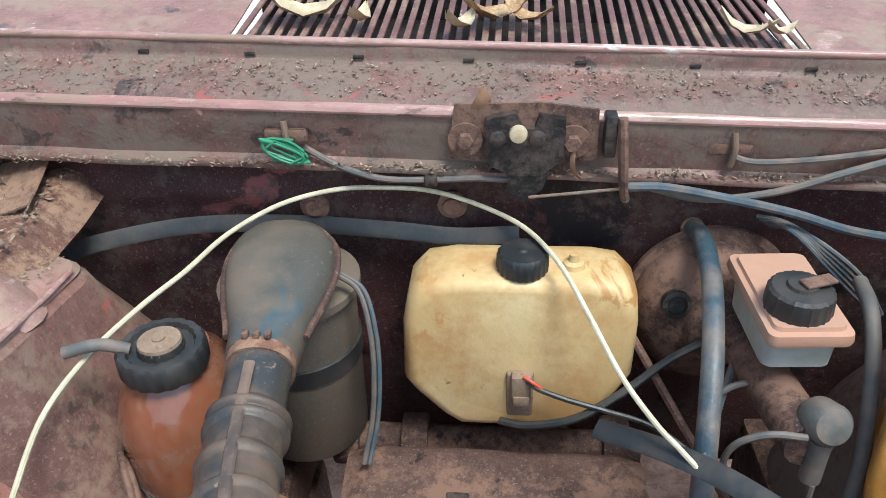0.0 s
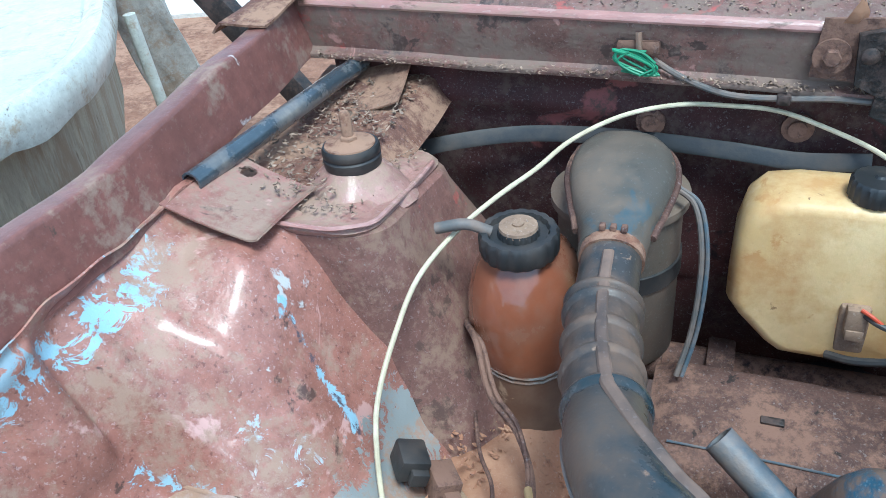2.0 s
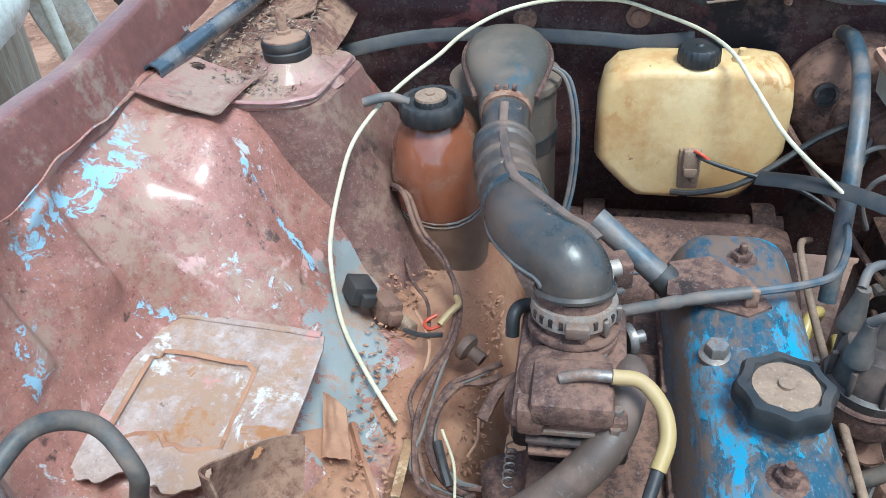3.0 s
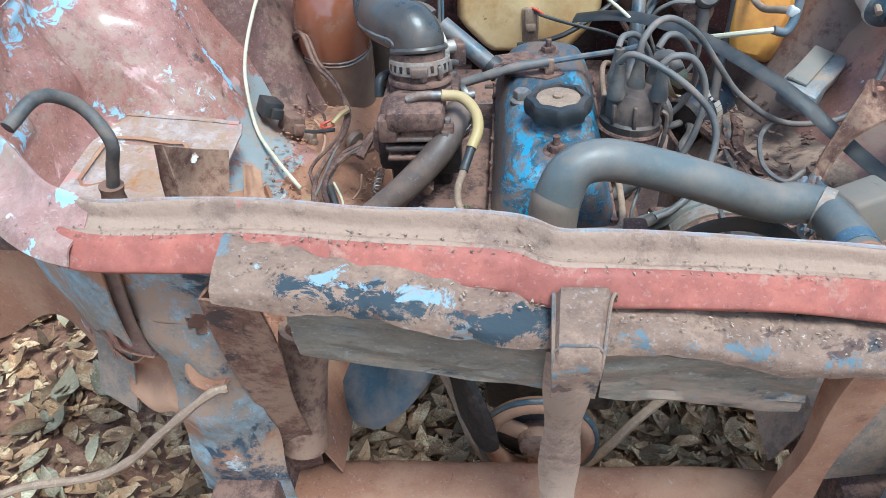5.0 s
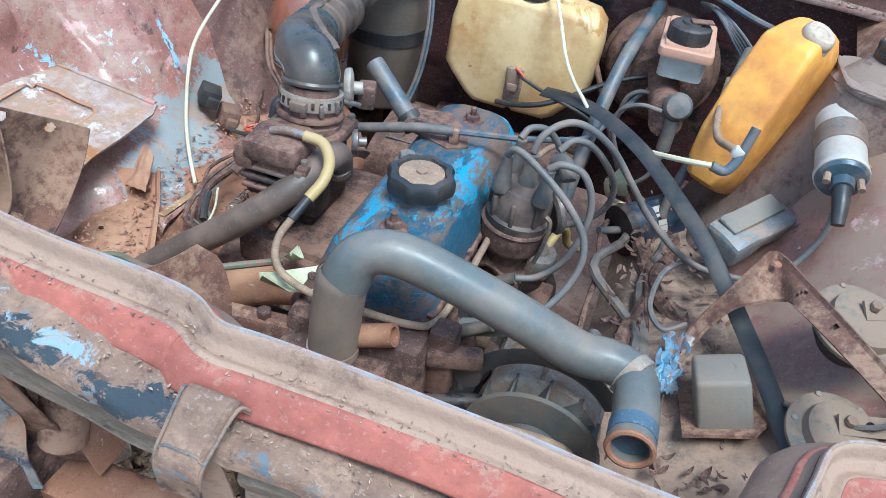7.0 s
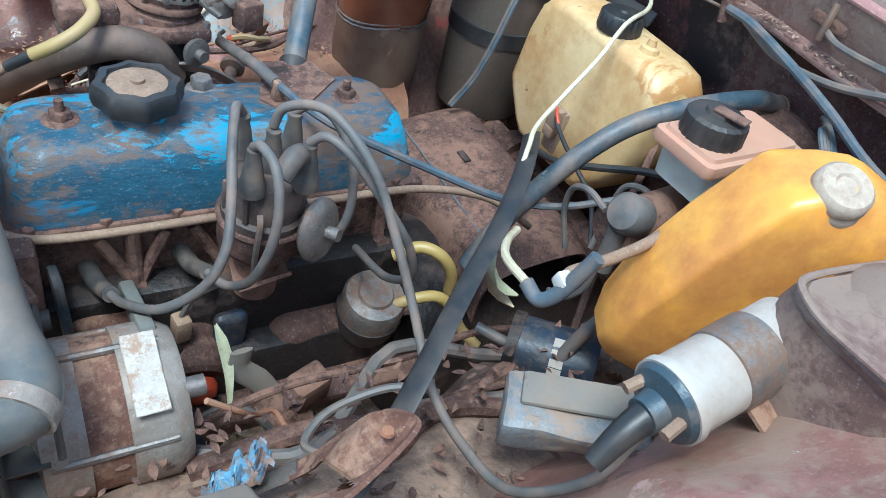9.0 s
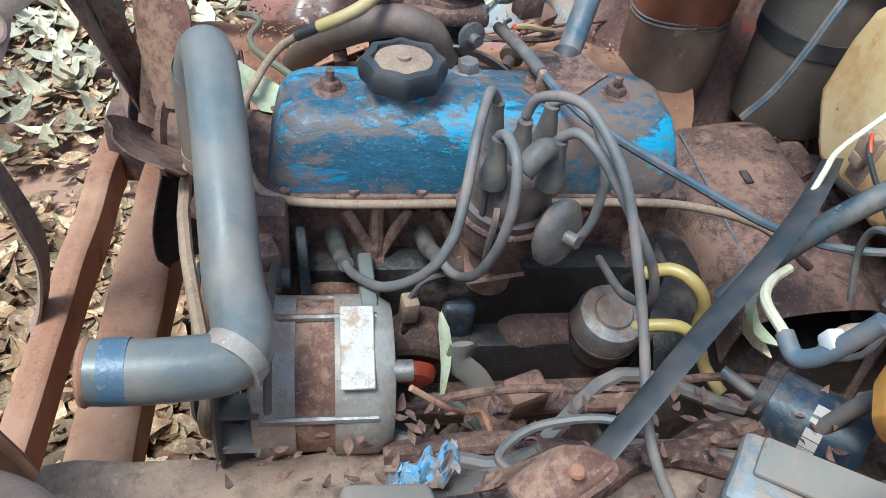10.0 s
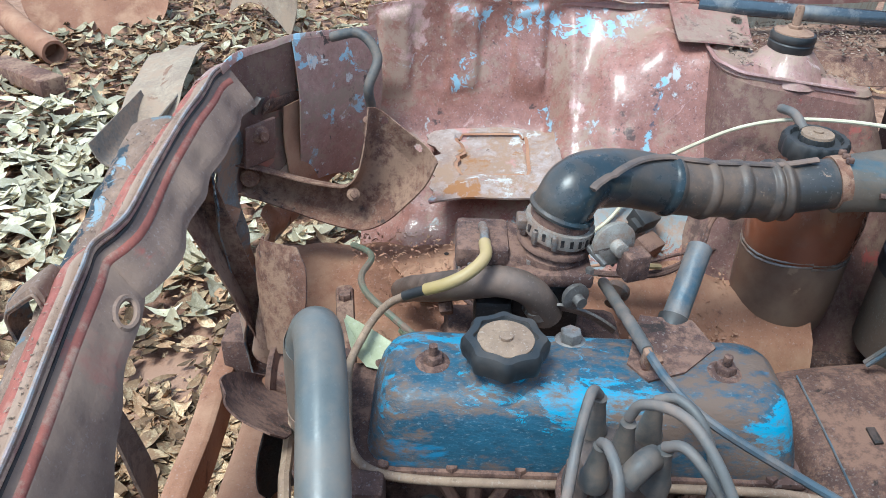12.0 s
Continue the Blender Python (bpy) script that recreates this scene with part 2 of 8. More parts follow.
BLUE = surface("blue engine paint under grime", (0.026, 0.105, 0.165), (0.022, 0.074, 0.118), (0.140, 0.092, 0.068), 0.56,
               [((0.025, 0.15, 0.27), 13, 0.60)], 0.36, 0, 0.3, grain=220, large=9, stretch=(1, 0.55, 1.4), sat=1.0, blur=0.19,
               streaks=[((0.03, 0.25, 0.40), (0.035, -0.02, 0.285), (0.04, 0.05, 0.275), 0.020, 0.20), ((0.03, 0.23, 0.37), (-0.04, -0.14, 0.285), (-0.045, 0.01, 0.285), 0.018, 0.24),
                        ((0.03, 0.22, 0.36), (0.035, -0.17, 0.27), (-0.03, -0.175, 0.27), 0.012, 0.18), ((0.03, 0.28, 0.45), (0.052, 0.165, 0.262), (0.02, 0.185, 0.268), 0.024, 0.10), ((0.025, 0.27, 0.42), (0.03, -0.10, 0.29), (0.035, -0.03, 0.285), 0.006, 0.16)])
HOSE = surface("grey dusty rubber hose", (0.122, 0.138, 0.136), (0.108, 0.113, 0.108), (0.21, 0.165, 0.13), 0.40, (), 0.30, 0, 0.1, large=9, specks=0.1, blur=0.25)
CUFF = surface("tan filmed rubber", (0.20, 0.155, 0.12), (0.15, 0.12, 0.095), (0.25, 0.175, 0.125), 0.5, [((0.08, 0.07, 0.06), 24, 0.66)], 0.5, 0, 0.15, large=12, specks=0.15, blur=0.25)
BROWN_HOSE = surface("brown dusty rubber", (0.12, 0.08, 0.06), (0.085, 0.06, 0.05), (0.2, 0.125, 0.09), 0.4, (), 0.5, 0, 0.15, large=12, specks=0.2, blur=0.25)
SLEEVE = surface("brown filmed rubber sleeve", (0.060, 0.046, 0.038), (0.034, 0.040, 0.045), (0.155, 0.095, 0.062), 0.46, [((0.035, 0.055, 0.07), 10, 0.60), ((0.25, 0.17, 0.12), 34, 0.68)], 0.36, 0, 0.2, large=9, specks=0.2, blur=0.22)
SNOUT = surface("grey brown filmed rubber", (0.070, 0.078, 0.074), (0.105, 0.082, 0.063), (0.155, 0.112, 0.08), 0.46, [((0.055, 0.085, 0.10), 9, 0.61), ((0.24, 0.17, 0.12), 30, 0.68)], 0.42, 0, 0.2, large=8, specks=0.2, blur=0.22)
DUCT = surface("black rubber duct with brown film", (0.017, 0.036, 0.048), (0.026, 0.036, 0.040), (0.12, 0.078, 0.052), 0.24, [((0.20, 0.13, 0.09), 34, 0.70)], 0.20, 0, 0.12, large=5, specks=0.15, blur=0.24)
DIST = surface("dark brown bakelite", (0.050, 0.038, 0.033), (0.035, 0.028, 0.026), (0.16, 0.105, 0.08), 0.42, (), 0.45, 0, 0.2, large=14, specks=0.15, blur=0.25)
BOOT = surface("dark grey rubber boot", (0.085, 0.083, 0.08), (0.055, 0.052, 0.05), (0.19, 0.135, 0.10), 0.36, (), 0.5, 0, 0.15, large=25, specks=0.0, blur=0.32)
BLACK = surface("black rubber", (0.018, 0.020, 0.023), (0.028, 0.029, 0.030), (0.075, 0.058, 0.048), 0.24, (), 0.42, 0, 0.15, large=14, specks=0.0, blur=0.32)
CABLE = surface("dusty grey cable", (0.14, 0.135, 0.13), (0.09, 0.085, 0.08), (0.22, 0.155, 0.12), 0.35, (), 0.5, 0, 0.15, large=25, specks=0.0, blur=0.32)
BLUE_CABLE = surface("blue grey cable", (0.08, 0.13, 0.17), (0.06, 0.08, 0.1), (0.2, 0.15, 0.12), 0.3, (), 0.5, 0, 0.15, large=25, specks=0.0, blur=0.32)
CREAM = surface("yellowed tank plastic", (0.70, 0.52, 0.28), (0.60, 0.40, 0.18), (0.50, 0.29, 0.115), 0.46,
                [((0.20, 0.12, 0.06), 60, 0.69), ((0.46, 0.24, 0.085), 11, 0.60)], 0.42, 0, 0.18, large=9, sub=0.15, sat=1.0, specks=0.1, blur=0.2)
WHITE_LINE = surface("ivory cable sheath", (0.72, 0.66, 0.48), (0.6, 0.52, 0.36), None, 0, (), 0.5, 0, 0.1, sat=1.0, specks=0.0)
ORANGE = surface("orange translucent plastic", (0.82, 0.37, 0.055), (0.84, 0.44, 0.10), (0.50, 0.20, 0.05), 0.42, [((0.34, 0.15, 0.05), 26, 0.68)], 0.35, 0, 0.12, large=7, sub=0.4, sat=1.0, specks=0.1, blur=0.25)
AMBER = surface("brown coolant bottle", (0.26, 0.085, 0.04), (0.20, 0.07, 0.04), (0.22, 0.13, 0.09), 0.14, (), 0.16, 0, 0.08, large=8, coat=0.6, sat=1.0, specks=0.0, blur=0.32)
BOTTLE_LOW = surface("dusty bottle plastic", (0.17, 0.085, 0.05), (0.13, 0.07, 0.045), (0.22, 0.14, 0.09), 0.45, [((0.30, 0.2, 0.13), 22, 0.66)], 0.45, 0, 0.15, large=9, coat=0.15, specks=0.05, blur=0.25)
CANISTER = surface("olive grey canister", (0.10, 0.10, 0.08), (0.14, 0.10, 0.07), (0.2, 0.13, 0.09), 0.4, (), 0.55, 0, 0.2, blur=0.32)
WHITE = surface("dirty white enamel", (0.60, 0.58, 0.54), (0.48, 0.43, 0.38), (0.36, 0.26, 0.19), 0.36, [((0.28, 0.17, 0.11), 26, 0.68)], 0.45, 0, 0.15, specks=0.12, blur=0.32)
ALU = surface("dull aluminium casting", (0.42, 0.38, 0.33), (0.33, 0.27, 0.22), (0.32, 0.21, 0.15), 0.42, [((0.10, 0.07, 0.06), 30, 0.63), ((0.55, 0.53, 0.5), 40, 0.68)], 0.5, 0.3, 0.4)
STEEL = surface("worn grey steel", (0.33, 0.31, 0.29), (0.22, 0.19, 0.17), (0.27, 0.17, 0.12), 0.4, (), 0.45, 0.6, 0.3)
GREY_BOX = surface("grey dusty box", (0.19, 0.20, 0.182), (0.165, 0.16, 0.145), (0.26, 0.19, 0.14), 0.42, [((0.09, 0.08, 0.07), 30, 0.66)], 0.6, 0, 0.2, specks=0.12, blur=0.32)
PIPE_BLUE = surface("blue grey pipe", (0.07, 0.115, 0.15), (0.04, 0.06, 0.075), (0.24, 0.185, 0.15), 0.36, [((0.3, 0.31, 0.31), 40, 0.68)], 0.38, 0.2, 0.3, large=14, sat=1.0, specks=0.12, blur=0.32)
STEEL_PIPE = surface("black painted steel tube", (0.07, 0.10, 0.125), (0.035, 0.05, 0.065), (0.26, 0.23, 0.20), 0.24, (), 0.22, 0.1, 0.15, large=14, coat=1.0, specks=0.1, blur=0.3)
LAMP = surface("grey brown primer on lamp panel", (0.26, 0.19, 0.14), (0.19, 0.15, 0.125), (0.30, 0.20, 0.14), 0.45, [((0.08, 0.09, 0.10), 13, 0.60), ((0.3, 0.3, 0.28), 20, 0.66)], 0.7, 0, 0.4)
SALMON = surface("salmon reservoir lid", (0.55, 0.26, 0.17), (0.48, 0.3, 0.21), (0.4, 0.26, 0.19), 0.3, (), 0.5, 0, 0.1, sat=1.0, specks=0.0, blur=0.32)
MILKY = surface("milky reservoir plastic", (0.52, 0.58, 0.55), (0.42, 0.44, 0.41), (0.4, 0.3, 0.23), 0.2, (), 0.4, 0, 0.1, sub=0.2, specks=0.0, blur=0.32)
TAN = surface("tan dusty plastic", (0.36, 0.24, 0.15), (0.28, 0.18, 0.12), None, 0, (), 0.7)
LEAF = surface("dry leaf", (0.40, 0.225, 0.105), (0.26, 0.14, 0.065), (0.50, 0.36, 0.20), 0.32, (), 0.7, 0, 0.2, large=20, island=0.65)
# whitish leaf colour that stands for sunlight on the litter
SUNLIT_LEAF = surface("leaf with painted sunlight", (0.68, 0.61, 0.44), (0.54, 0.45, 0.29), (0.44, 0.38, 0.22), 0.35, (), 0.6, 0, 0.2, large=16, island=0.35)
OLIVE_LEAF = surface("olive dead leaf", (0.27, 0.22, 0.12), (0.34, 0.27, 0.16), (0.48, 0.41, 0.28), 0.3, (), 0.6, 0, 0.2, large=16, island=0.5)
PALE_LEAF = surface("pale dry leaf", (0.62, 0.52, 0.36), (0.5, 0.36, 0.2), None, 0, (), 0.7, 0, 0.2)
GREEN_LEAF = surface("pale green leaf", (0.55, 0.55, 0.38), (0.46, 0.47, 0.30), None, 0, (), 0.6, 0, 0.2, sat=1.0)
YELLOW = surface("yellow tube", (0.44, 0.33, 0.10), (0.36, 0.25, 0.09), (0.4, 0.27, 0.16), 0.3, (), 0.4, 0, 0.1, sat=1.0, specks=0.0, blur=0.32)
GREEN = surface("green wire", (0.05, 0.33, 0.16), (0.05, 0.25, 0.13), None, 0, (), 0.45, sat=1.0, specks=0.0)
RED_WIRE = surface("red plastic", (0.6, 0.08, 0.03), (0.5, 0.07, 0.03), None, 0, (), 0.45, sat=1.0, specks=0.0)
SOIL = surface("red brown soil", (0.30, 0.145, 0.085), (0.23, 0.11, 0.065), (0.36, 0.2, 0.125), 0.5, [((0.14, 0.07, 0.045), 9, 0.62)], 0.95, 0, 1.0, grain=90, large=3)
FOIL = surface("silver tape", (0.25, 0.27, 0.285), (0.18, 0.185, 0.19), (0.32, 0.23, 0.17), 0.48, [((0.10, 0.08, 0.07), 28, 0.64)], 0.5, 0.15, 0.4)
PINK = surface("scuffed pink paint with edge highlight", (0.50, 0.29, 0.25), (0.40, 0.19, 0.16), (0.30, 0.18, 0.13), 0.38, [((0.14, 0.08, 0.06), 22, 0.60), ((0.6, 0.55, 0.52), 28, 0.64)], 0.3, 0, 0.3, large=12, coat=0.3, stretch=(0.3, 1, 1))
CAP_PAINT = surface("pink tower cap paint", (0.42, 0.225, 0.185), (0.34, 0.165, 0.13), (0.33, 0.215, 0.15), 0.48, [((0.17, 0.09, 0.065), 30, 0.64), ((0.55, 0.40, 0.36), 14, 0.63)], 0.42, 0, 0.35, coat=0.15)
CORNER_IN = surface("rusty red inner corner paint", (0.27, 0.135, 0.10), (0.19, 0.095, 0.075), (0.23, 0.14, 0.095), 0.42, [((0.06, 0.04, 0.035), 12, 0.60), ((0.34, 0.13, 0.09), 8, 0.60)], 0.6, 0, 0.4,
                    streaks=[(OLD_BLUE, near_car(-0.352, -0.272, 0.80), near_car(-0.385, -0.255, 0.79), 0.008, 0.10), (OLD_BLUE, near_car(-0.352, -0.278, 0.775), near_car(-0.358, -0.272, 0.69), 0.004, 0.08),
                             (OLD_BLUE, near_car(-0.470, -0.195, 0.735), near_car(-0.463, -0.200, 0.645), 0.003, 0.05)])
FLAKED = surface("flaked pink and blue corner paint", (0.43, 0.24, 0.20), (0.33, 0.16, 0.125), (0.33, 0.22, 0.16), 0.35, [((0.33, 0.47, 0.56), 26, 0.60), ((0.08, 0.055, 0.05), 22, 0.63), ((0.56, 0.52, 0.50), 34, 0.64)], 0.5, 0, 0.4)
FAN_GREY = surface("dark grey green pressed steel", (0.075, 0.085, 0.085), (0.055, 0.06, 0.06), (0.17, 0.125, 0.095), 0.35, (), 0.5, 0.2, 0.2, specks=0.1, blur=0.25)
DARK_BLUE = surface("dark blue can", (0.02, 0.04, 0.075), (0.025, 0.035, 0.05), (0.1, 0.08, 0.07), 0.2, (), 0.4, sat=1.0, specks=0.0)


# ---- shapes ----
PLACE = {}


def finish(ob_name, bm, material, origin, angle=38):
    bmesh.ops.translate(bm, verts=bm.verts, vec=-Vector(origin))
    bmesh.ops.recalc_face_normals(bm, faces=bm.faces)
    for f in bm.faces:
        f.smooth = True
    lim = radians(angle)
    for e in bm.edges:
        e.smooth = len(e.link_faces) == 2 and e.calc_face_angle(0) < lim
    me = bpy.data.meshes.new(ob_name)
    bm.to_mesh(me)
    bm.free()
    me.materials.append(material)
    return new(ob_name, me)


def thing(name, at, label, category, group="", kind=""):
    ob = new(name)
    ob.location, ob.empty_display_size = at, 0.02
    PLACE[ob] = Vector(at)
    return tagged(ob, label, category, group, kind)


def part(name, bm, material, parent, label="", angle=38):
    ob = finish(name, bm, material, PLACE[parent], angle)
    ob.parent = parent
    PLACE[ob] = PLACE[parent]
    return tagged(ob, label)


def solo(name, bm, material, at, label, category, group="", kind="", angle=38):
    ob = finish(name, bm, material, at, angle)
    ob.location = at
    PLACE[ob] = Vector(at)
    return tagged(ob, label, category, group, kind)


def smooth_line(pts, steps=6):
    """Catmull-Rom through the points."""
    p = [Vector(q) for q in pts]
    if len(p) < 3:
        return [p[0].lerp(p[-1], k / steps) for k in range(steps + 1)]
    p = [2 * p[0] - p[1], *p, 2 * p[-1] - p[-2]]
    out = []
    for i in range(1, len(p) - 2):
        a, b, c, d = p[i - 1:i + 3]
        for k in range(steps):
            t = k / steps
            out.append(0.5 * (2 * b + (c - a) * t + (2 * a - 5 * b + 4 * c - d) * t * t + (3 * b - a - 3 * c + d) * t ** 3))
    return out + [p[-2]]


def tube(pts, r, seg=10, steps=6, bm=None, rad=None, hollow=0.0, flat=1.0, up=None):
    """A tube through the points; rad(s) scales its radius along it, flat squeezes it, hollow opens its ends."""
    bm = bm or bmesh.new()
    line = smooth_line(pts, steps)
    n = len(line)
    rings = []
    tan = (line[1] - line[0]).normalized()
    ref = Vector(up) if up else (Vector((0, 0, 1)) if abs(tan.z) < 0.9 else Vector((1, 0, 0)))
    side = tan.cross(ref).normalized()
    for i, c in enumerate(line):
        t2 = (line[min(i + 1, n - 1)] - line[max(i - 1, 0)]).normalized()
        side = (tan.rotation_difference(t2) @ side) if not up else t2.cross(Vector(up)).normalized()
        tan = t2
        nrm = side.cross(tan).normalized()
        rr = r * (rad(i / (n - 1)) if rad else 1)
        rings.append([bm.verts.new(c + rr * (math.cos(a) * side + flat * math.sin(a) * nrm))
                      for a in (2 * math.pi * k / seg for k in range(seg))])
    for a, b in zip(rings[:-1], rings[1:]):
        for k in range(seg):
            bm.faces.new((a[k], a[(k + 1) % seg], b[(k + 1) % seg], b[k]))
    for ring, c, d in ((rings[0], line[0], line[1] - line[0]), (rings[-1], line[-1], line[-2] - line[-1])):
        if hollow:
            inner = [bm.verts.new(c + (v.co - c) * hollow) for v in ring]
            deep = [bm.verts.new(c + (v.co - c) * hollow + d.normalized() * r * 1.6) for v in ring]
            for k in range(seg):
                j = (k + 1) % seg
                bm.faces.new((ring[k], ring[j], inner[j], inner[k]))
                bm.faces.new((inner[k], inner[j], deep[j], deep[k]))
            bm.faces.new(deep)
        else:
            bm.faces.new(ring)
    return bm


def lathe(profile, at, axis=(0, 0, 1), seg=24, bm=None, wob=None):
    """Turn (radius, height) pairs about an axis from a base point."""
    bm = bm or bmesh.new()
    q = Vector((0, 0, 1)).rotation_difference(Vector(axis).normalized())
    at = Vector(at)
    rings = []
    for r, h in profile:
        if r < 1e-5:
            rings.append([bm.verts.new(at + q @ Vector((0, 0, h)))])
        else:
            rings.append([bm.verts.new(at + q @ Vector((r * (wob(a) if wob else 1) * math.cos(a), r * (wob(a) if wob else 1) * math.sin(a), h)))
                          for a in (2 * math.pi * k / seg for k in range(seg))])
    for a, b in zip(rings[:-1], rings[1:]):
        for k in range(seg):
            j = (k + 1) % seg
            if len(a) == 1 and len(b) > 1:
                bm.faces.new((a[0], b[k], b[j]))
            elif len(b) == 1 and len(a) > 1:
                bm.faces.new((a[k], a[j], b[0]))
            elif len(a) > 1:
                bm.faces.new((a[k], a[j], b[j], b[k]))
    for ring in (rings[0], rings[-1]):
        if len(ring) > 2:
            bm.faces.new(ring)
    return bm


def block(at, size, bevel=0.003, turn=(0, 0, 0), bm=None, taper=1.0, seg=2):
    """A bevelled box about its centre; taper narrows its top."""
    b2 = bmesh.new()
    bmesh.ops.create_cube(b2, size=1)
    for v in b2.verts:
        k = taper if v.co.z > 0 else 1
        v.co = Vector((v.co.x * size[0] * k, v.co.y * size[1] * k, v.co.z * size[2]))
    if bevel:
        bmesh.ops.bevel(b2, geom=list(b2.edges), offset=bevel, segments=seg, affect="EDGES", profile=0.5)
    bmesh.ops.transform(b2, matrix=pose(*at, *turn), verts=b2.verts)
    return merge(bm, b2)


def merge(bm, other):
    if bm is None:
        return other
    me = bpy.data.meshes.new("temp")
    other.to_mesh(me)
    other.free()
    bm.from_mesh(me)
    bpy.data.meshes.remove(me)
    return bm


def sheet(fn, nu, nv, thick=0.002, bm=None):
    """A bent sheet of metal: fn(u, v) with u, v from 0 to 1, given a thickness."""
    bm = bm or bmesh.new()
    g = [[Vector(fn(i / nu, j / nv)) for j in range(nv + 1)] for i in range(nu + 1)]
    top, low = [], []
    for i in range(nu + 1):
        a, b = [], []
        for j in range(nv + 1):
            du = g[min(i + 1, nu)][j] - g[max(i - 1, 0)][j]
            dv = g[i][min(j + 1, nv)] - g[i][max(j - 1, 0)]
            n = du.cross(dv)
            n = n.normalized() if n.length > 1e-9 else Vector((0, 0, 1))
            a.append(bm.verts.new(g[i][j] + n * thick / 2))
            b.append(bm.verts.new(g[i][j] - n * thick / 2))
        top.append(a)
        low.append(b)
    for i in range(nu):
        for j in range(nv):
            bm.faces.new((top[i][j], top[i + 1][j], top[i + 1][j + 1], top[i][j + 1]))
            bm.faces.new((low[i][j], low[i][j + 1], low[i + 1][j + 1], low[i + 1][j]))
    for i in range(nu):
        for j in (0, nv):
            bm.faces.new((top[i][j], low[i][j], low[i + 1][j], top[i + 1][j]))
    for j in range(nv):
        for i in (0, nu):
            bm.faces.new((top[i][j], top[i][j + 1], low[i][j + 1], low[i][j]))
    return bm


def plate(outline, thick, m, holes=(), bm=None):
    """A flat plate from an outline in its own plane, with holes (x, y, radius), laid by the matrix m."""
    b2 = bmesh.new()
    loops = [outline] + [[(x + r * math.cos(a), y + r * math.sin(a)) for a in (2 * math.pi * k / 12 for k in range(12))] for x, y, r in holes]
    edges = []
    for loop in loops:
        vs = [b2.verts.new((x, y, 0)) for x, y in loop]
        edges += [b2.edges.new((vs[k], vs[(k + 1) % len(vs)])) for k in range(len(vs))]
    bmesh.ops.triangle_fill(b2, edges=edges, use_beauty=True)
    got = bmesh.ops.extrude_face_region(b2, geom=list(b2.faces))
    bmesh.ops.translate(b2, verts=[v for v in got["geom"] if isinstance(v, bmesh.types.BMVert)], vec=(0, 0, thick))
    bmesh.ops.transform(b2, matrix=m, verts=b2.verts)
    return merge(bm, b2)


def loft(loops, bm=None):
    """Skin closed loops of equal length and close both ends."""
    bm = bm or bmesh.new()
    rings = [[bm.verts.new(p) for p in lp] for lp in loops]
    n = len(rings[0])
    for a, b in zip(rings[:-1], rings[1:]):
        for k in range(n):
            bm.faces.new((a[k], a[(k + 1) % n], b[(k + 1) % n], b[k]))
    bm.faces.new(rings[0])
    bm.faces.new(rings[-1])
    return bm


def rounded(cx, cy, hx, hy, r, z, n=4):
    """A rounded rectangle as a loop at height z."""
    out = []
    for sx, sy, a0 in ((1, 1, 0), (-1, 1, 90), (-1, -1, 180), (1, -1, 270)):
        for k in range(n + 1):
            a = radians(a0 + 90 * k / n)
            out.append((cx + sx * (hx - r) + r * math.cos(a), cy + sy * (hy - r) + r * math.sin(a), z))
    return out


def wob(x, y, z, amp, scale=12.0):
    return amp * noise.noise(Vector((x, y, z)) * scale)


def table(rows, t):
    """Blend rows of equal length, keyed by their first number, at t."""
    for a, b in zip(rows[:-1], rows[1:]):
        if t <= b[0]:
            k = max(0.0, (t - a[0]) / (b[0] - a[0]))
            k = k * k * (3 - 2 * k)
            return [p + (q - p) * k for p, q in zip(a[1:], b[1:])]
    return rows[-1][1:]


def along(pts, v):
    """A point at the fraction v of a list of pairs, rounded at the corners."""
    line = smooth_line([(x, z, 0) for x, z in pts], 6)
    f = v * (len(line) - 1)
    i = min(int(f), len(line) - 2)
    p = line[i].lerp(line[i + 1], f - i)
    return p.x, p.y


def hexagon(at, r, h, axis=(0, 0, 1), bm=None):
    return lathe([(0, 0), (r, 0), (r, h * 0.85), (r * 0.9, h), (0, h)], at, axis, 6, bm)


# ---- ground ----
bm = bmesh.new()
ring = [0.0, 0.6, 1.2, 1.8, 2.6, 4, 8, 20, 60]
cuts = sorted([-r for r in ring[1:]] + ring + [k * 0.1 for k in range(-17, 18) if k % 6])
vs = [[bm.verts.new((x - 0.3, y + 0.2, 0.03 + (wob(x, y, 0, 0.03, 2.5) + wob(x, y, 0, 0.012, 9) if max(abs(x), abs(y)) < 2.5 else 0))) for y in cuts] for x in cuts]
for i in range(len(cuts) - 1):
    for j in range(len(cuts) - 1):
        bm.faces.new((vs[i][j], vs[i + 1][j], vs[i + 1][j + 1], vs[i][j + 1]))
solo("ground", bm, SOIL, (0, 0, 0), "red brown bare soil strewn with dry leaves", "ground", kind="structure")

# ---- car body ----
car = thing("car", (0.0, 0.3, 0.03), "stripped wrecked car front with faded red rusty panels", "car")
TILT = -0.033


def cz(x, z):
    return z + TILT * (x + 0.2)


# bulkhead top and cowl
profile = [(0.748, 0.944), (0.746, 0.938), (0.745, 0.926), (0.741, 0.921), (0.715, 0.914), (0.690, 0.909), (0.680, 0.904), (0.675, 0.896),
           (0.676, 0.880), (0.680, 0.855), (0.682, 0.840), (0.676, 0.835), (0.668, 0.834), (0.668, 0.830), (0.684, 0.828), (0.704, 0.828)]


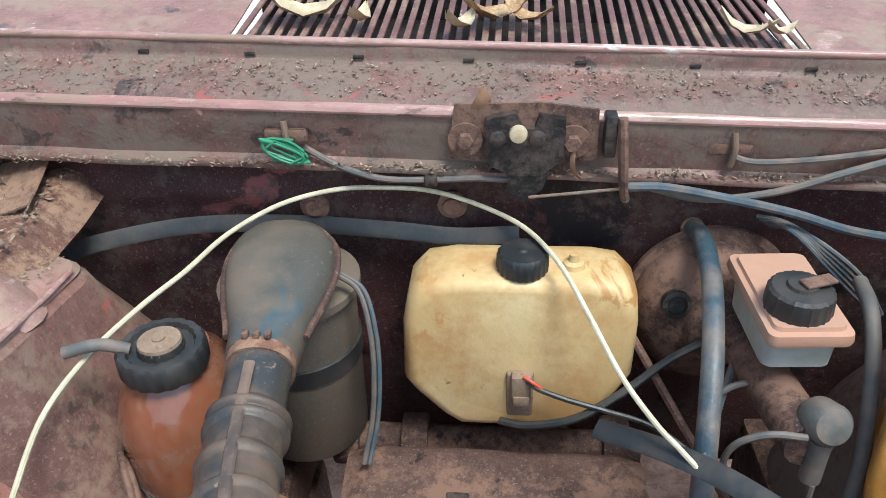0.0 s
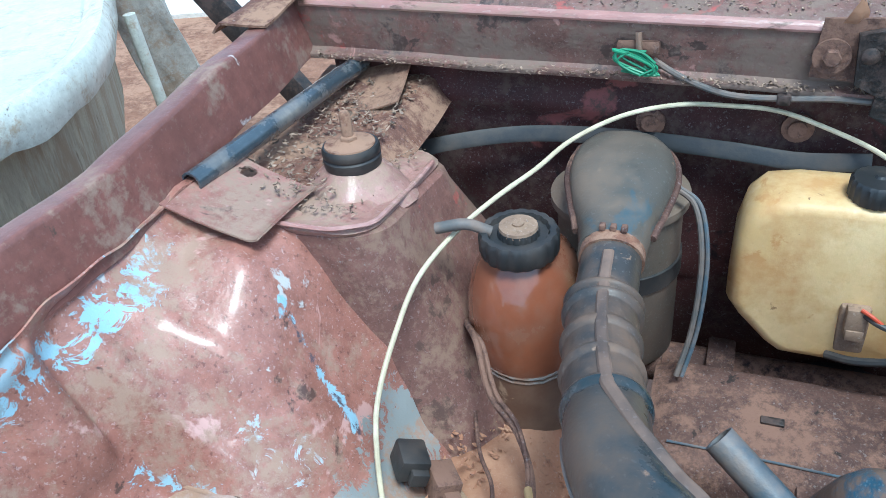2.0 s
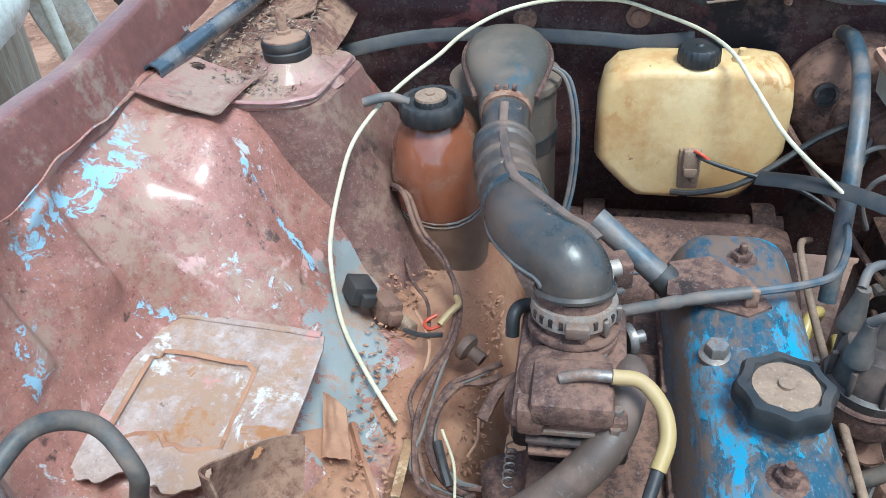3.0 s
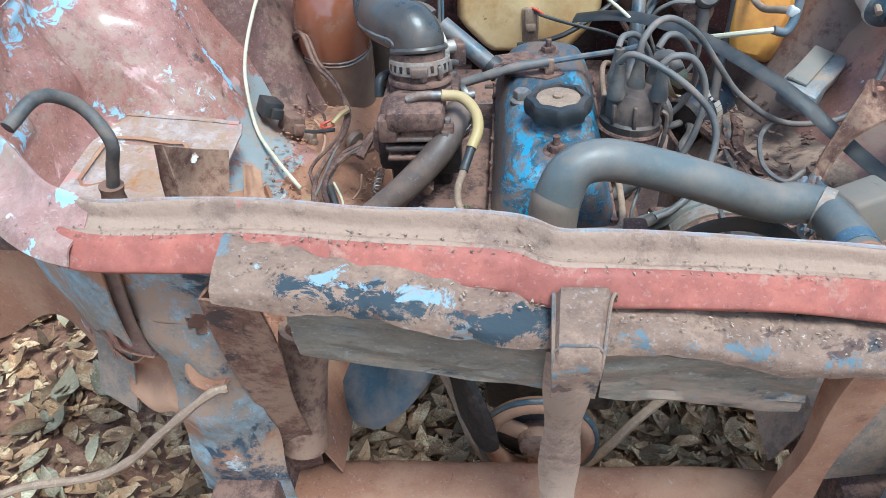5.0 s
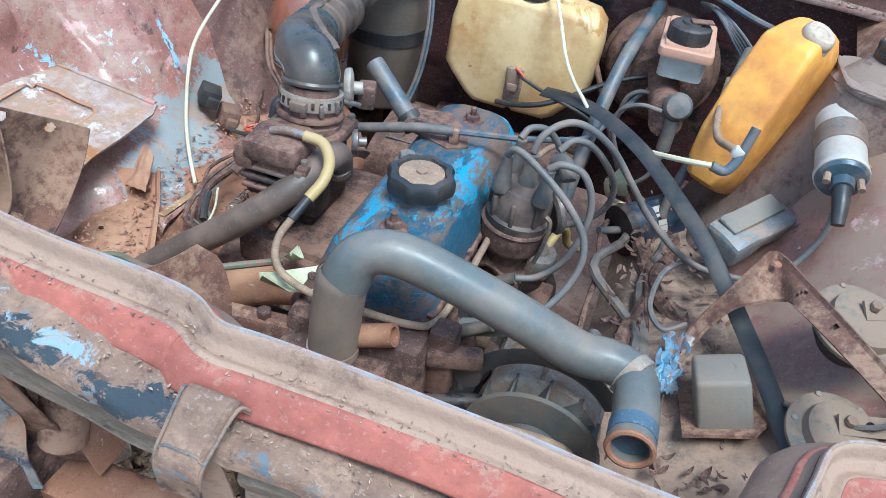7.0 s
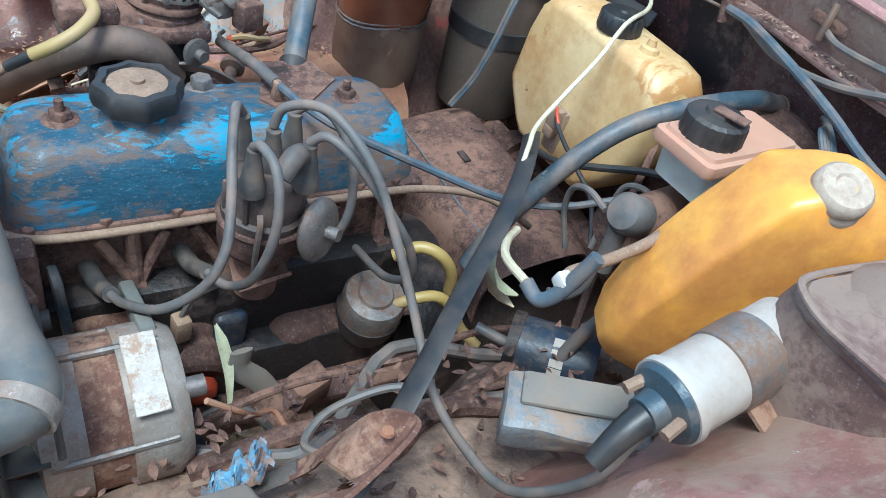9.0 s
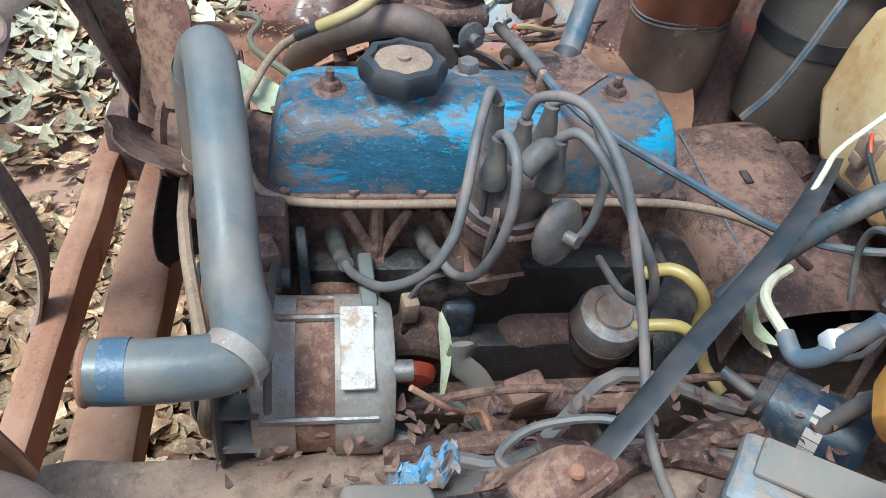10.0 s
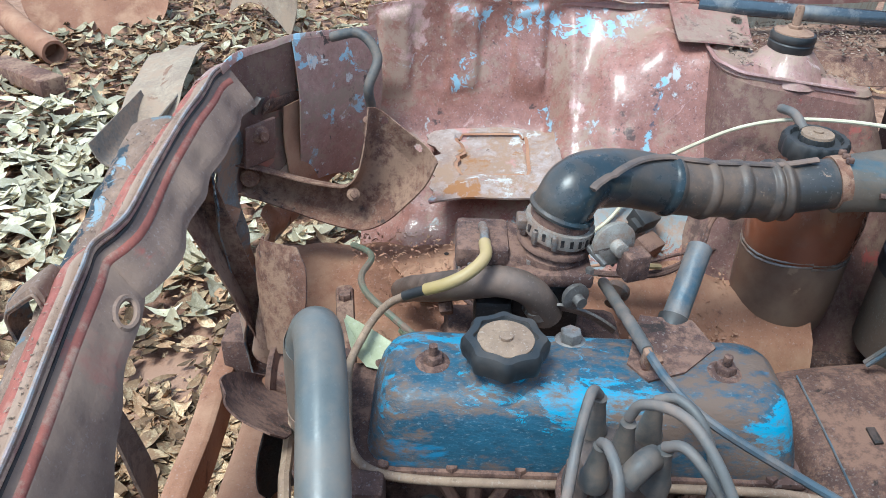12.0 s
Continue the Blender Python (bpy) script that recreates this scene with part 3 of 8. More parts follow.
def cowl_at(u, v):
    x = -0.69 + 1.36 * u
    k = v * (len(profile) - 1)
    i = min(int(k), len(profile) - 2)
    a, b = profile[i], profile[i + 1]
    y, z = a[0] + (b[0] - a[0]) * (k - i), a[1] + (b[1] - a[1]) * (k - i)
    return x, y - 0.02 * (x + 0.2) * 0.9 + wob(x, y, z, 0.0025, 14), cz(x, z) + wob(x, y, z, 0.002, 9)


part("cowl_beam", sheet(cowl_at, 90, 45, 0.002), COWL, car, "dirty red channel below the windscreen", 50)


# worn edges; their pale pink also paints the bright edge highlights
part("beam_edge", tube([(x, 0.6765 - 0.018 * (x + 0.2), cz(x, 0.8985)) for x in (-0.68 + 0.0675 * k for k in range(21))], 0.0065, 10, 4, flat=0.6, up=(0, -0.7, 0.7)), PINK, car, "scuffed upper edge of the beam with a painted pink highlight")
part("panel_edge", tube([(x, 0.7485 - 0.018 * (x + 0.2), cz(x, 0.9445)) for x in (-0.68 + 0.0675 * k for k in range(21))], 0.0045, 10, 4), PINK, car, "scuffed front edge of the scuttle with a painted pink highlight")


def cowl_top(x0, x1, y0, y1):
    def at(u, v):
        x, y = x0 + (x1 - x0) * u, y0 + (y1 - y0) * v
        return x, y - 0.018 * (x + 0.2), cz(x, 0.944 + 0.10 * (y - 0.748)) + wob(x, y, 0, 0.0015, 10)
    return at


bm = sheet(cowl_top(-0.69, -0.338, 0.748, 1.0), 14, 10)
sheet(cowl_top(0.282, 0.67, 0.748, 1.0), 14, 10, bm=bm)
sheet(cowl_top(-0.338, 0.282, 0.93, 1.0), 24, 4, bm=bm)
sheet(cowl_top(-0.338, 0.282, 0.748, 0.757), 24, 2, bm=bm)
part("cowl_top", bm, RED, car, "faded red scuttle panel")
for k in range(43):
    x = -0.334 + 0.612 * (k + 0.5) / 43
    bm = block((x, 0.8435 - 0.018 * (x + 0.2), cz(x, 0.9515)), (0.0072, 0.178, 0.004), 0.001, (5.7, 0, -2 if k < 30 else -2 + (k - 30) * 0.5), seg=1)
    part("grille_slat", bm, RED_PLAIN, car)
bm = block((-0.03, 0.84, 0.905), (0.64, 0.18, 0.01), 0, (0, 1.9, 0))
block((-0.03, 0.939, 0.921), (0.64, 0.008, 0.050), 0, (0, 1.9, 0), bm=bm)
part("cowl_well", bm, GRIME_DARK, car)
for k in range(7):
    x = -0.433 + 0.119 * k
    part("cowl_slot", block((x, 0.7435 - 0.018 * (x + 0.2), cz(x, 0.9295)), (0.012, 0.003, 0.0045), 0.001), GRIME_DARK, car)


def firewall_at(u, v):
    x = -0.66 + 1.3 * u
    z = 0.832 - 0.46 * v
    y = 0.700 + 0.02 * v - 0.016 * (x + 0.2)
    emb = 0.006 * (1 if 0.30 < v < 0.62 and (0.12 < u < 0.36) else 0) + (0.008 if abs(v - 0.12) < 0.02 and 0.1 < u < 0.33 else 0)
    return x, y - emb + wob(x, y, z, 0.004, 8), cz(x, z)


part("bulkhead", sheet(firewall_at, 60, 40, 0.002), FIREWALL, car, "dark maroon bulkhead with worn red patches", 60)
for x, z in ((-0.252, 0.772), (-0.095, 0.774)):
    bm = lathe([(0, 0), (0.017, 0), (0.017, 0.003), (0.010, 0.004), (0.010, 0.008), (0, 0.008)], (x, 0.697, z), (0, -1, 0), 16)
    part("bulkhead_screw", bm, GRIME, car)

# wings
LEFT = [
    (-0.30, -0.60, 0.80, -0.58, 0.74, -0.56, 0.66, -0.53, 0.58, -0.48, 0.52, -0.42, 0.46, -0.36, 0.40),
    (-0.15, -0.648, 0.815, -0.648, 0.77, -0.63, 0.69, -0.60, 0.61, -0.53, 0.54, -0.44, 0.48, -0.37, 0.41),
    (-0.02, -0.648, 0.838, -0.650, 0.78, -0.635, 0.70, -0.60, 0.62, -0.53, 0.58, -0.43, 0.53, -0.36, 0.43),
    (0.08, -0.648, 0.838, -0.652, 0.79, -0.63, 0.71, -0.60, 0.64, -0.53, 0.615, -0.43, 0.565, -0.345, 0.530),
    (0.155, -0.648, 0.838, -0.652, 0.79, -0.62, 0.71, -0.595, 0.648, -0.53, 0.640, -0.435, 0.582, -0.335, 0.535),
    (0.195, -0.648, 0.838, -0.652, 0.815, -0.61, 0.768, -0.555, 0.70, -0.51, 0.655, -0.435, 0.588, -0.335, 0.540),
    (0.25, -0.648, 0.838, -0.655, 0.825, -0.605, 0.785, -0.535, 0.745, -0.49, 0.67, -0.43, 0.588, -0.335, 0.545),
    (0.32, -0.648, 0.838, -0.655, 0.835, -0.62, 0.80, -0.545, 0.785, -0.50, 0.68, -0.445, 0.595, -0.36, 0.50),
    (0.42, -0.648, 0.838, -0.657, 0.84, -0.62, 0.802, -0.545, 0.795, -0.49, 0.70, -0.43, 0.60, -0.36, 0.50),
]


def left_wing(u, v):
    y = -0.12 + 0.52 * u
    row = table(LEFT, y)
    x, z = along(list(zip(row[0::2], row[1::2])), v)
    z += wob(x, y, z, 0.014, 9) + wob(x, y, z, 0.004, 30)
    if v < 0.45:
        for c in (-0.078, 0.027, 0.128):
            x += 0.010 * math.exp(-((y - c) / 0.024) ** 8) * math.exp(-((v - 0.20) / 0.15) ** 8)
    return x + wob(y, z, 3, 0.006, 7), y, z


part("inner_wing", sheet(left_wing, 150, 90, 0.002), WING, car, "dented faded red inner wing with blue paint showing", 50)
RIGHT = [
    (-0.30, 0.57, 0.80, 0.56, 0.72, 0.54, 0.64, 0.50, 0.58, 0.45, 0.54, 0.38, 0.52, 0.32, 0.48),
    (-0.10, 0.612, 0.815, 0.615, 0.77, 0.60, 0.69, 0.56, 0.63, 0.50, 0.59, 0.42, 0.555, 0.34, 0.50),
    (0.08, 0.612, 0.838, 0.618, 0.79, 0.60, 0.71, 0.56, 0.65, 0.51, 0.615, 0.43, 0.57, 0.34, 0.51),
    (0.20, 0.612, 0.838, 0.62, 0.82, 0.59, 0.76, 0.54, 0.70, 0.49, 0.65, 0.43, 0.59, 0.34, 0.51),
    (0.30, 0.612, 0.838, 0.62, 0.83, 0.58, 0.785, 0.52, 0.74, 0.47, 0.69, 0.42, 0.60, 0.34, 0.51),
    (0.42, 0.612, 0.838, 0.622, 0.84, 0.585, 0.80, 0.52, 0.77, 0.46, 0.71, 0.40, 0.60, 0.34, 0.51),
]


def right_wing(u, v):
    y = -0.14 + 0.54 * u
    row = table(RIGHT, y)
    x, z = along(list(zip(row[0::2], row[1::2])), v)
    return x + wob(y, z, 7, 0.006, 7), y, z + wob(x, y, z, 0.012, 9) + wob(x, y, z, 0.003, 30)


part("inner_wing", sheet(right_wing, 70, 50, 0.002), WING_R, car, "dull red inner wing under brown dust", 50)


def rail(side):
    def at(u, v):
        y = -0.14 + 0.88 * u
        x0 = -0.664 - 0.028 * max(0, (y - 0.3)) / 0.45 if side < 0 else 0.628
        top = 0.889 + 0.022 * max(0, y - 0.3) / 0.45 - 0.05 * max(0, -0.12 - y) / 0.14
        pts = [(x0 + 0.012, top - 0.062), (x0 + 0.006, top - 0.03), (x0, top), (x0 - 0.004, top + 0.004), (x0 - 0.018, top + 0.003), (x0 - 0.030, top), (x0 - 0.033, top - 0.014)]
        x, z = along(pts, v)
        if side > 0:
            x = 2 * 0.628 - x
        return x + wob(y, 0, side, 0.004, 6), y, z + wob(y, 1, side, 0.004, 9)
    return at


part("wing_rail", sheet(rail(-1), 70, 18, 0.002), RAIL, car, "worn red wing rail with scuffed edge", 50)
part("wing_rail", sheet(rail(1), 70, 18, 0.002), RAIL, car, "worn red wing rail with scuffed edge", 50)


def rail_end(u, v):
    x, y = -0.755 + 0.075 * v + 0.03 * u, 0.60 + 0.20 * u
    return x, y, 0.912 + 0.030 * u + wob(x, y, 2, 0.005, 16) - 0.012 * max(0.0, 0.15 - v) / 0.15


part("rail_end", sheet(rail_end, 20, 12, 0.003), RUST, car, "dirt-covered rear end of the wing rail")


def ledge(side):
    def at(u, v):
        y = 0.38 + 0.34 * u
        x = (-0.675 + 0.175 * v) if side < 0 else (0.64 - 0.175 * v)
        return x, y, 0.803 + 0.02 * (u - 0.5) + wob(x, y, 0, 0.008, 10) - 0.03 * max(0, v - 0.85) / 0.15
    return at


part("wing_ledge", sheet(ledge(-1), 24, 16, 0.002), RUST, car, "dirt-covered ledge behind the suspension tower")
part("wing_ledge", sheet(ledge(1), 24, 16, 0.002), RUST, car, "dirt-covered ledge behind the suspension tower")


def tower(cx, sgn, paint, cap_paint):
    loops = []
    for z, x0, x1, y0, y1, r in ((0.42, -0.07, 0.225, 0.30, 0.68, 0.08), (0.50, -0.07, 0.195, 0.32, 0.67, 0.08), (0.57, -0.07, 0.166, 0.345, 0.66, 0.075), (0.66, -0.065, 0.122, 0.372, 0.635, 0.065),
                                 (0.768, -0.06, 0.080, 0.372, 0.600, 0.045), (0.786, -0.058, 0.076, 0.374, 0.594, 0.045), (0.794, -0.05, 0.066, 0.383, 0.586, 0.04)):
        lp = rounded((x0 + x1) / 2, (y0 + y1) / 2, (x1 - x0) / 2, (y1 - y0) / 2, r, z, 5)
        loops.append([(cx + sgn * x, y, zz - (0.13 * (y - 0.40) if zz > 0.75 else 0) + wob(x, y, zz, 0.004, 10)) for x, y, zz in lp])
    part("suspension_tower", loft(loops), paint, car, "rusty red suspension tower")
    lp = [[(cx + sgn * x, y, z - 0.13 * (y - 0.40)) for x, y, z in rounded(0.005, 0.480, hx, hy, 0.036, z, 5)] for hx, hy, z in
          ((0.060, 0.104, 0.786), (0.064, 0.108, 0.793), (0.060, 0.103, 0.799), (0.047, 0.084, 0.797), (0.040, 0.074, 0.803))]
    part("tower_cap", loft(lp), cap_paint, car, "pressed pink red tower cap")
    # a drawn dome carries the rubber pad and its long stud
    mx, my = cx + sgn * 0.013, 0.470
    part("tower_dome", lathe([(0.062, -0.012), (0.050, 0.004), (0.038, 0.016), (0.030, 0.024), (0, 0.026)], (mx, my, 0.793), (0.0, 0.06, 1), 28, wob=lambda a: 1 + 0.06 * math.cos(4 * a)), cap_paint, car, "drawn dome under the strut mount")
    top = thing("strut_mount", (mx, my, 0.815), "black rubber strut mount with a rusty stud", "strut mount")
    part("rubber_pad", lathe([(0, 0), (0.027, 0), (0.0295, 0.003), (0.030, 0.012), (0.0285, 0.014), (0.030, 0.016), (0.030, 0.022), (0.0285, 0.025), (0, 0.025)], (mx, my, 0.815), (0, 0.04, 1), 32), BLACK, top)
    part("washer", lathe([(0, 0), (0.0265, 0), (0.026, 0.002), (0.016, 0.003), (0.012, 0.006), (0, 0.006)], (mx, my, 0.8395), (0, 0.04, 1), 24), RUST, top, "dust-filled top washer")
    bm = hexagon((mx, my, 0.843), 0.0095, 0.007)
    lathe([(0, 0), (0.0058, 0), (0.0058, 0.024), (0.004, 0.027), (0, 0.027)], (mx, my, 0.849), seg=12, bm=bm)
    part("stud", bm, RUST, top)
    lip = [(cx + sgn * x, y, 0.800 - 0.13 * (y - 0.40) + wob(x, y, 0, 0.002, 60)) for x, y in ((-0.045, 0.380), (-0.03, 0.3715), (0.0, 0.3705), (0.03, 0.371), (0.052, 0.378), (0.066, 0.396), (0.069, 0.43), (0.069, 0.50), (0.066, 0.55))]
    part("cap_lip", tube(lip, 0.0030, 7, 5, flat=0.7), PINK if sgn > 0 else cap_paint, car, "flaking lip of the tower cap")


tower(-0.535, 1, TOWER, CAP_PAINT)
tower(0.500, -1, TOWER_R, DUST_CAP)
part("tower_seam", tube([(-0.566, 0.374, 0.766), (-0.539, 0.364, 0.726), (-0.506, 0.350, 0.690), (-0.476, 0.352, 0.640)], 0.009, 8, 6, flat=0.15, up=(0.55, -0.6, 0.6)), WING, car, "welded seam strip of the tower")


# front upper panel
SPINE = [(-0.392, -0.268, 0.031), (-0.36, -0.276, 0.031), (-0.305, -0.273, 0.030), (-0.24, -0.275, 0.031), (-0.155, -0.277, 0.024), (-0.065, -0.273, 0.015), (-0.035, -0.277, 0.013), (-0.012, -0.287, 0.010), (0.02, -0.283, 0.006), (0.10, -0.275, -0.004), (0.18, -0.268, -0.015),
         (0.26, -0.265, -0.026), (0.335, -0.264, -0.032), (0.365, -0.255, -0.034), (0.383, -0.236, -0.036), (0.397, -0.200, -0.038), (0.412, -0.160, -0.039), (0.444, -0.143, -0.039), (0.50, -0.137, -0.039), (0.59, -0.127, -0.038)]
BAR = [(0.034, 0.733), (0.030, 0.742), (0.012, 0.764), (0.001, 0.776), (0.0, 0.786), (-0.003, 0.784), (-0.005, 0.773), (-0.011, 0.766), (-0.018, 0.768), (-0.022, 0.769), (-0.027, 0.765), (-0.040, 0.748), (-0.035, 0.743)]
bar_line = smooth_line(SPINE, 8)


def bar_at(u, v):
    f = u * (len(bar_line) - 1)
    i = min(int(f), len(bar_line) - 2)
    p = bar_line[i].lerp(bar_line[i + 1], f - i)
    d = (bar_line[i + 1] - bar_line[i]).normalized()
    n = Vector((-d.y, d.x, 0))
    k = v * (len(BAR) - 1)
    j = min(int(k), len(BAR) - 2)
    o, z = [a + (b - a) * (k - j) for a, b in zip(BAR[j], BAR[j + 1])]
    # the back flange deepens towards the lamp panel
    deep = min(1.0, max(0.0, (p.x - 0.04) / 0.20))
    # and runs out before the turn
    deep *= 1 - min(1.0, max(0.0, (p.x - 0.365) / 0.025))
    if k < 2:
        z -= (1 - k / 2) * 0.075 * deep * deep * (3 - 2 * deep)
    if o > 0.02:
        o += 0.006 * noise.noise(Vector((p.x * 22, 3, 0)))
    q = p + n * o
    return q.x, q.y + wob(q.x, z, 0, 0.003, 8), z + p.z + wob(q.x, 1, v, 0.003, 10)


for nm, v0, v1, mt, lb in (("crossbar_back", 0.0, 4 / 12, BAR_BACK, "dirty back flange of the front panel"), ("crossbar_channel", 4 / 12, 8.6 / 12, BAR_DIRT, "dirt-filled channel of the front panel"), ("front_crossbar", 8.6 / 12, 1.0, RED_BAR, "bright red front panel edge")):
    bm = sheet(lambda u, v, v0=v0, v1=v1: bar_at(u, v0 + (v1 - v0) * v), 240, 16, 0.002)
    if nm == "crossbar_back":
        u0 = min((k / 400 for k in range(401)), key=lambda u: abs(bar_at(u, 0.10)[0] - 0.022))
        hc = Vector(bar_at(u0, 0.10))
        hu = (Vector(bar_at(u0 + 0.01, 0.10)) - hc).normalized()
        hv = (Vector(bar_at(u0, 0.16)) - Vector(bar_at(u0, 0.06))).normalized()
        gone = [f for f in bm.faces if ((f.calc_center_median() - hc).dot(hu) / 0.017) ** 2 + ((f.calc_center_median() - hc).dot(hv) / 0.010) ** 2 < 1]
        bmesh.ops.delete(bm, geom=gone, context="FACES")
        part("flange_hole_rim", tube([hc + hu * 0.0165 * math.cos(radians(a)) + hv * 0.0100 * math.sin(radians(a)) for a in range(0, 361, 20)], 0.0032, 7, 2), BAR_BACK, car)
    part(nm, bm, mt, car, lb, 50)
# thin pale tube paints the highlight along the chipped lip
part("lip_highlight", tube([bar_at(k / 120, 0.335) for k in range(2, 119)], 0.0018, 6, 1), surface("chipped edge with pale highlight", (0.36, 0.23, 0.21), (0.28, 0.27, 0.27), (0.27, 0.17, 0.12), 0.45, (), 0.55, large=30), car, "chipped lip with a painted pale highlight")
part("lip_fold", tube([Vector(bar_at(k / 120, 0.30)) + Vector((0, 0.001, 0)) for k in range(2, 119)], 0.0022, 6, 1), RED_PLAIN, car, "folded red seam under the lip")
part("flange_ridge", tube([bar_at(k / 120, 0.19) for k in range(2, 119)], 0.0048, 8, 1, flat=0.45, up=(0, 0.8, 0.6)), RED_BAR, car, "red worn ridge along the back flange")
part("flange_gap", tube([Vector(bar_at(k / 120, 0.262)) + Vector((0, 0.0006, 0)) for k in range(2, 119)], 0.0022, 6, 1), GRIME_DARK, car, "dark open seam")
GRV = [(-0.272, 0.738), (-0.288, 0.749), (-0.308, 0.751), (-0.328, 0.746), (-0.342, 0.738), (-0.345, 0.728)]


def valance_at(u, v):
    x = -0.262 + 0.505 * u
    y, z = along(GRV, v)
    drop = 0.008 * noise.noise(Vector((x * 9, 0, 0)))
    tip = -0.18 * (x - 0.01)
    return x, y + 0.08 * max(0.0, x) * v + wob(x, y, 0, 0.004, 14), z + tip + drop * v + wob(x, y, z, 0.003, 26) + wob(x, y, 3, 0.0035, 60) - 0.004 * max(0.0, math.sin(x * 55 + 3 * noise.noise(Vector((x * 6, 0, 1))))) * (v > 0.8)


part("grille_valance", sheet(valance_at, 140, 30, 0.0025), BLUE_RUST, car, "crumpled rusty grille shelf with flaking blue paint", 50)
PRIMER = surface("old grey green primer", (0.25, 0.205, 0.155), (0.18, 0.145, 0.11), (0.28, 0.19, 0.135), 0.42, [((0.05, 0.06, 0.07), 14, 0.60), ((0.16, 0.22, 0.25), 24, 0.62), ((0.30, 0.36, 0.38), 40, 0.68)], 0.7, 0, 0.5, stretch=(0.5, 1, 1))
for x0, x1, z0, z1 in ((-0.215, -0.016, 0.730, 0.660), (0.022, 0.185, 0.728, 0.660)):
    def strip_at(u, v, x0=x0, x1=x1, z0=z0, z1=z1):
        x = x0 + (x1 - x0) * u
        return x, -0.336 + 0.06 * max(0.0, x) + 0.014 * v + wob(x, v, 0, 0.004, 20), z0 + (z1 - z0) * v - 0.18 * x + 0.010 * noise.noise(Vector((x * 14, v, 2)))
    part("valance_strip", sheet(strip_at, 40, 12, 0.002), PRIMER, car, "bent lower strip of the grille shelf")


def bracket_at(u, v):
    w = 0.023 - 0.007 * u
    pts = [(-0.320, 0.764), (-0.326, 0.773), (-0.333, 0.769), (-0.348, 0.757), (-0.363, 0.741), (-0.361, 0.705)]
    y, z = along(pts, u)
    x = 0.006 - 0.009 * u + w * (2 * v - 1)
    edge = 0.006 if v < 0.08 or v > 0.92 else 0
    return x, y, z - edge


part("latch_bracket", sheet(bracket_at, 24, 14, 0.003), BLUE_RUST, car, "rusty folded latch bracket with blue edges")


CHIPPED_BLUE = surface("chipped blue edge", (0.10, 0.12, 0.135), (0.16, 0.12, 0.09), (0.25, 0.16, 0.11), 0.5, [((0.45, 0.5, 0.52), 60, 0.64)], 0.6, large=30)
for v in (0.0, 1.0):
    part("bracket_edge", tube([Vector(bracket_at(0.05 + 0.85 * k / 12, v)) + Vector((0, 0, 0.002)) for k in range(13)], 0.0014, 7, 2), CHIPPED_BLUE, car, "chipped blue edge")
part("bracket_edge", tube([Vector(bracket_at(0.72, 0.03 + 0.94 * k / 6)) + Vector((0, -0.001, 0.001)) for k in range(7)], 0.0013, 7, 2), CHIPPED_BLUE, car, "chipped blue edge")


def strap_at(u, v):
    pts = [(-0.345, 0.725), (-0.332, 0.66), (-0.312, 0.60), (-0.300, 0.54), (-0.295, 0.487), (-0.310, 0.42), (-0.325, 0.387), (-0.328, 0.36)]
    y, z = along(pts, u)
    return -0.004 + (0.017 + 0.002 * math.sin(u * 17)) * (2 * v - 1), y + 0.006 * (2 * v - 1) ** 2, z


part("centre_strap", sheet(strap_at, 24, 8, 0.003), BAR_DIRT, car)
for x0, x1, z0, z1, tw, half in ((-0.262, -0.285, 0.755, 0.40, 0.5, 0.024), (0.232, 0.226, 0.70, 0.40, -0.4, 0.017)):
    def leg_at(u, v, x0=x0, x1=x1, z0=z0, z1=z1, tw=tw, half=half):
        a = tw * (u - 0.3)
        c = x0 + (x1 - x0) * u
        wide = half * (1 - 0.2 * u) + 0.003 * math.sin(u * 9)
        # a flat face to the front and a flange bent back towards the engine
        if v < 0.5:
            ox, oy = -wide, 1.5 * half * (1 - 0.4 * u) * (1 - 2 * v)
        else:
            ox, oy = -wide + 2 * wide * (2 * v - 1), 0.0
        return c + ox * math.cos(a) - oy * math.sin(a), -0.322 + (0.11 if half > 0.02 else 0.06) * u + ox * math.sin(a) + oy * math.cos(a), z0 + (z1 - z0) * u
    part("panel_leg", sheet(leg_at, 24, 20, 0.0025), ORANGE_DIRT if half < 0.02 else RUST, car, "bent rusty upright")


def channel(y0, z0, w, h, x0, x1):
    def at(u, v):
        x = x0 + (x1 - x0) * u
        pts = [(y0 + w / 2, z0 - h), (y0 + w / 2, z0), (y0 + w / 2 - 0.006, z0 + 0.002), (y0 - w / 2 + 0.006, z0 + 0.002), (y0 - w / 2, z0), (y0 - w / 2, z0 - h)]
        k = v * 5
        i = min(int(k), 4)
        y, z = [a + (b - a) * (k - i) for a, b in zip(pts[i], pts[i + 1])]
        return x, y + wob(x, z, 5, 0.004, 8), z + wob(x, y, 0, 0.004, 8)
    return at


part("lower_crossmember", sheet(channel(-0.222, 0.388, 0.06, 0.06, -0.36, 0.40), 40, 25, 0.003), ORANGE_DIRT, car, "dusty orange lower crossmember")
part("lower_lip", sheet(channel(-0.30, 0.40, 0.028, 0.05, -0.36, 0.36), 40, 25, 0.0025), ORANGE_DIRT, car, "thin folded front lip")
for x in (-0.33, 0.315):
    bm = block((x, 0.2, 0.40), (0.07, 1.0, 0.10), 0.008)
    part("chassis_rail", bm, GRIME, car, "dusty chassis rail")


def lamp_panel(u, v):
    x, z = 0.243 + 0.145 * u, 0.742 - 0.27 * v
    return x, -0.262 + 0.02 * u - 0.01 * math.sin(v * 3) + wob(x, z, 0, 0.006, 9), z + 0.01 * u


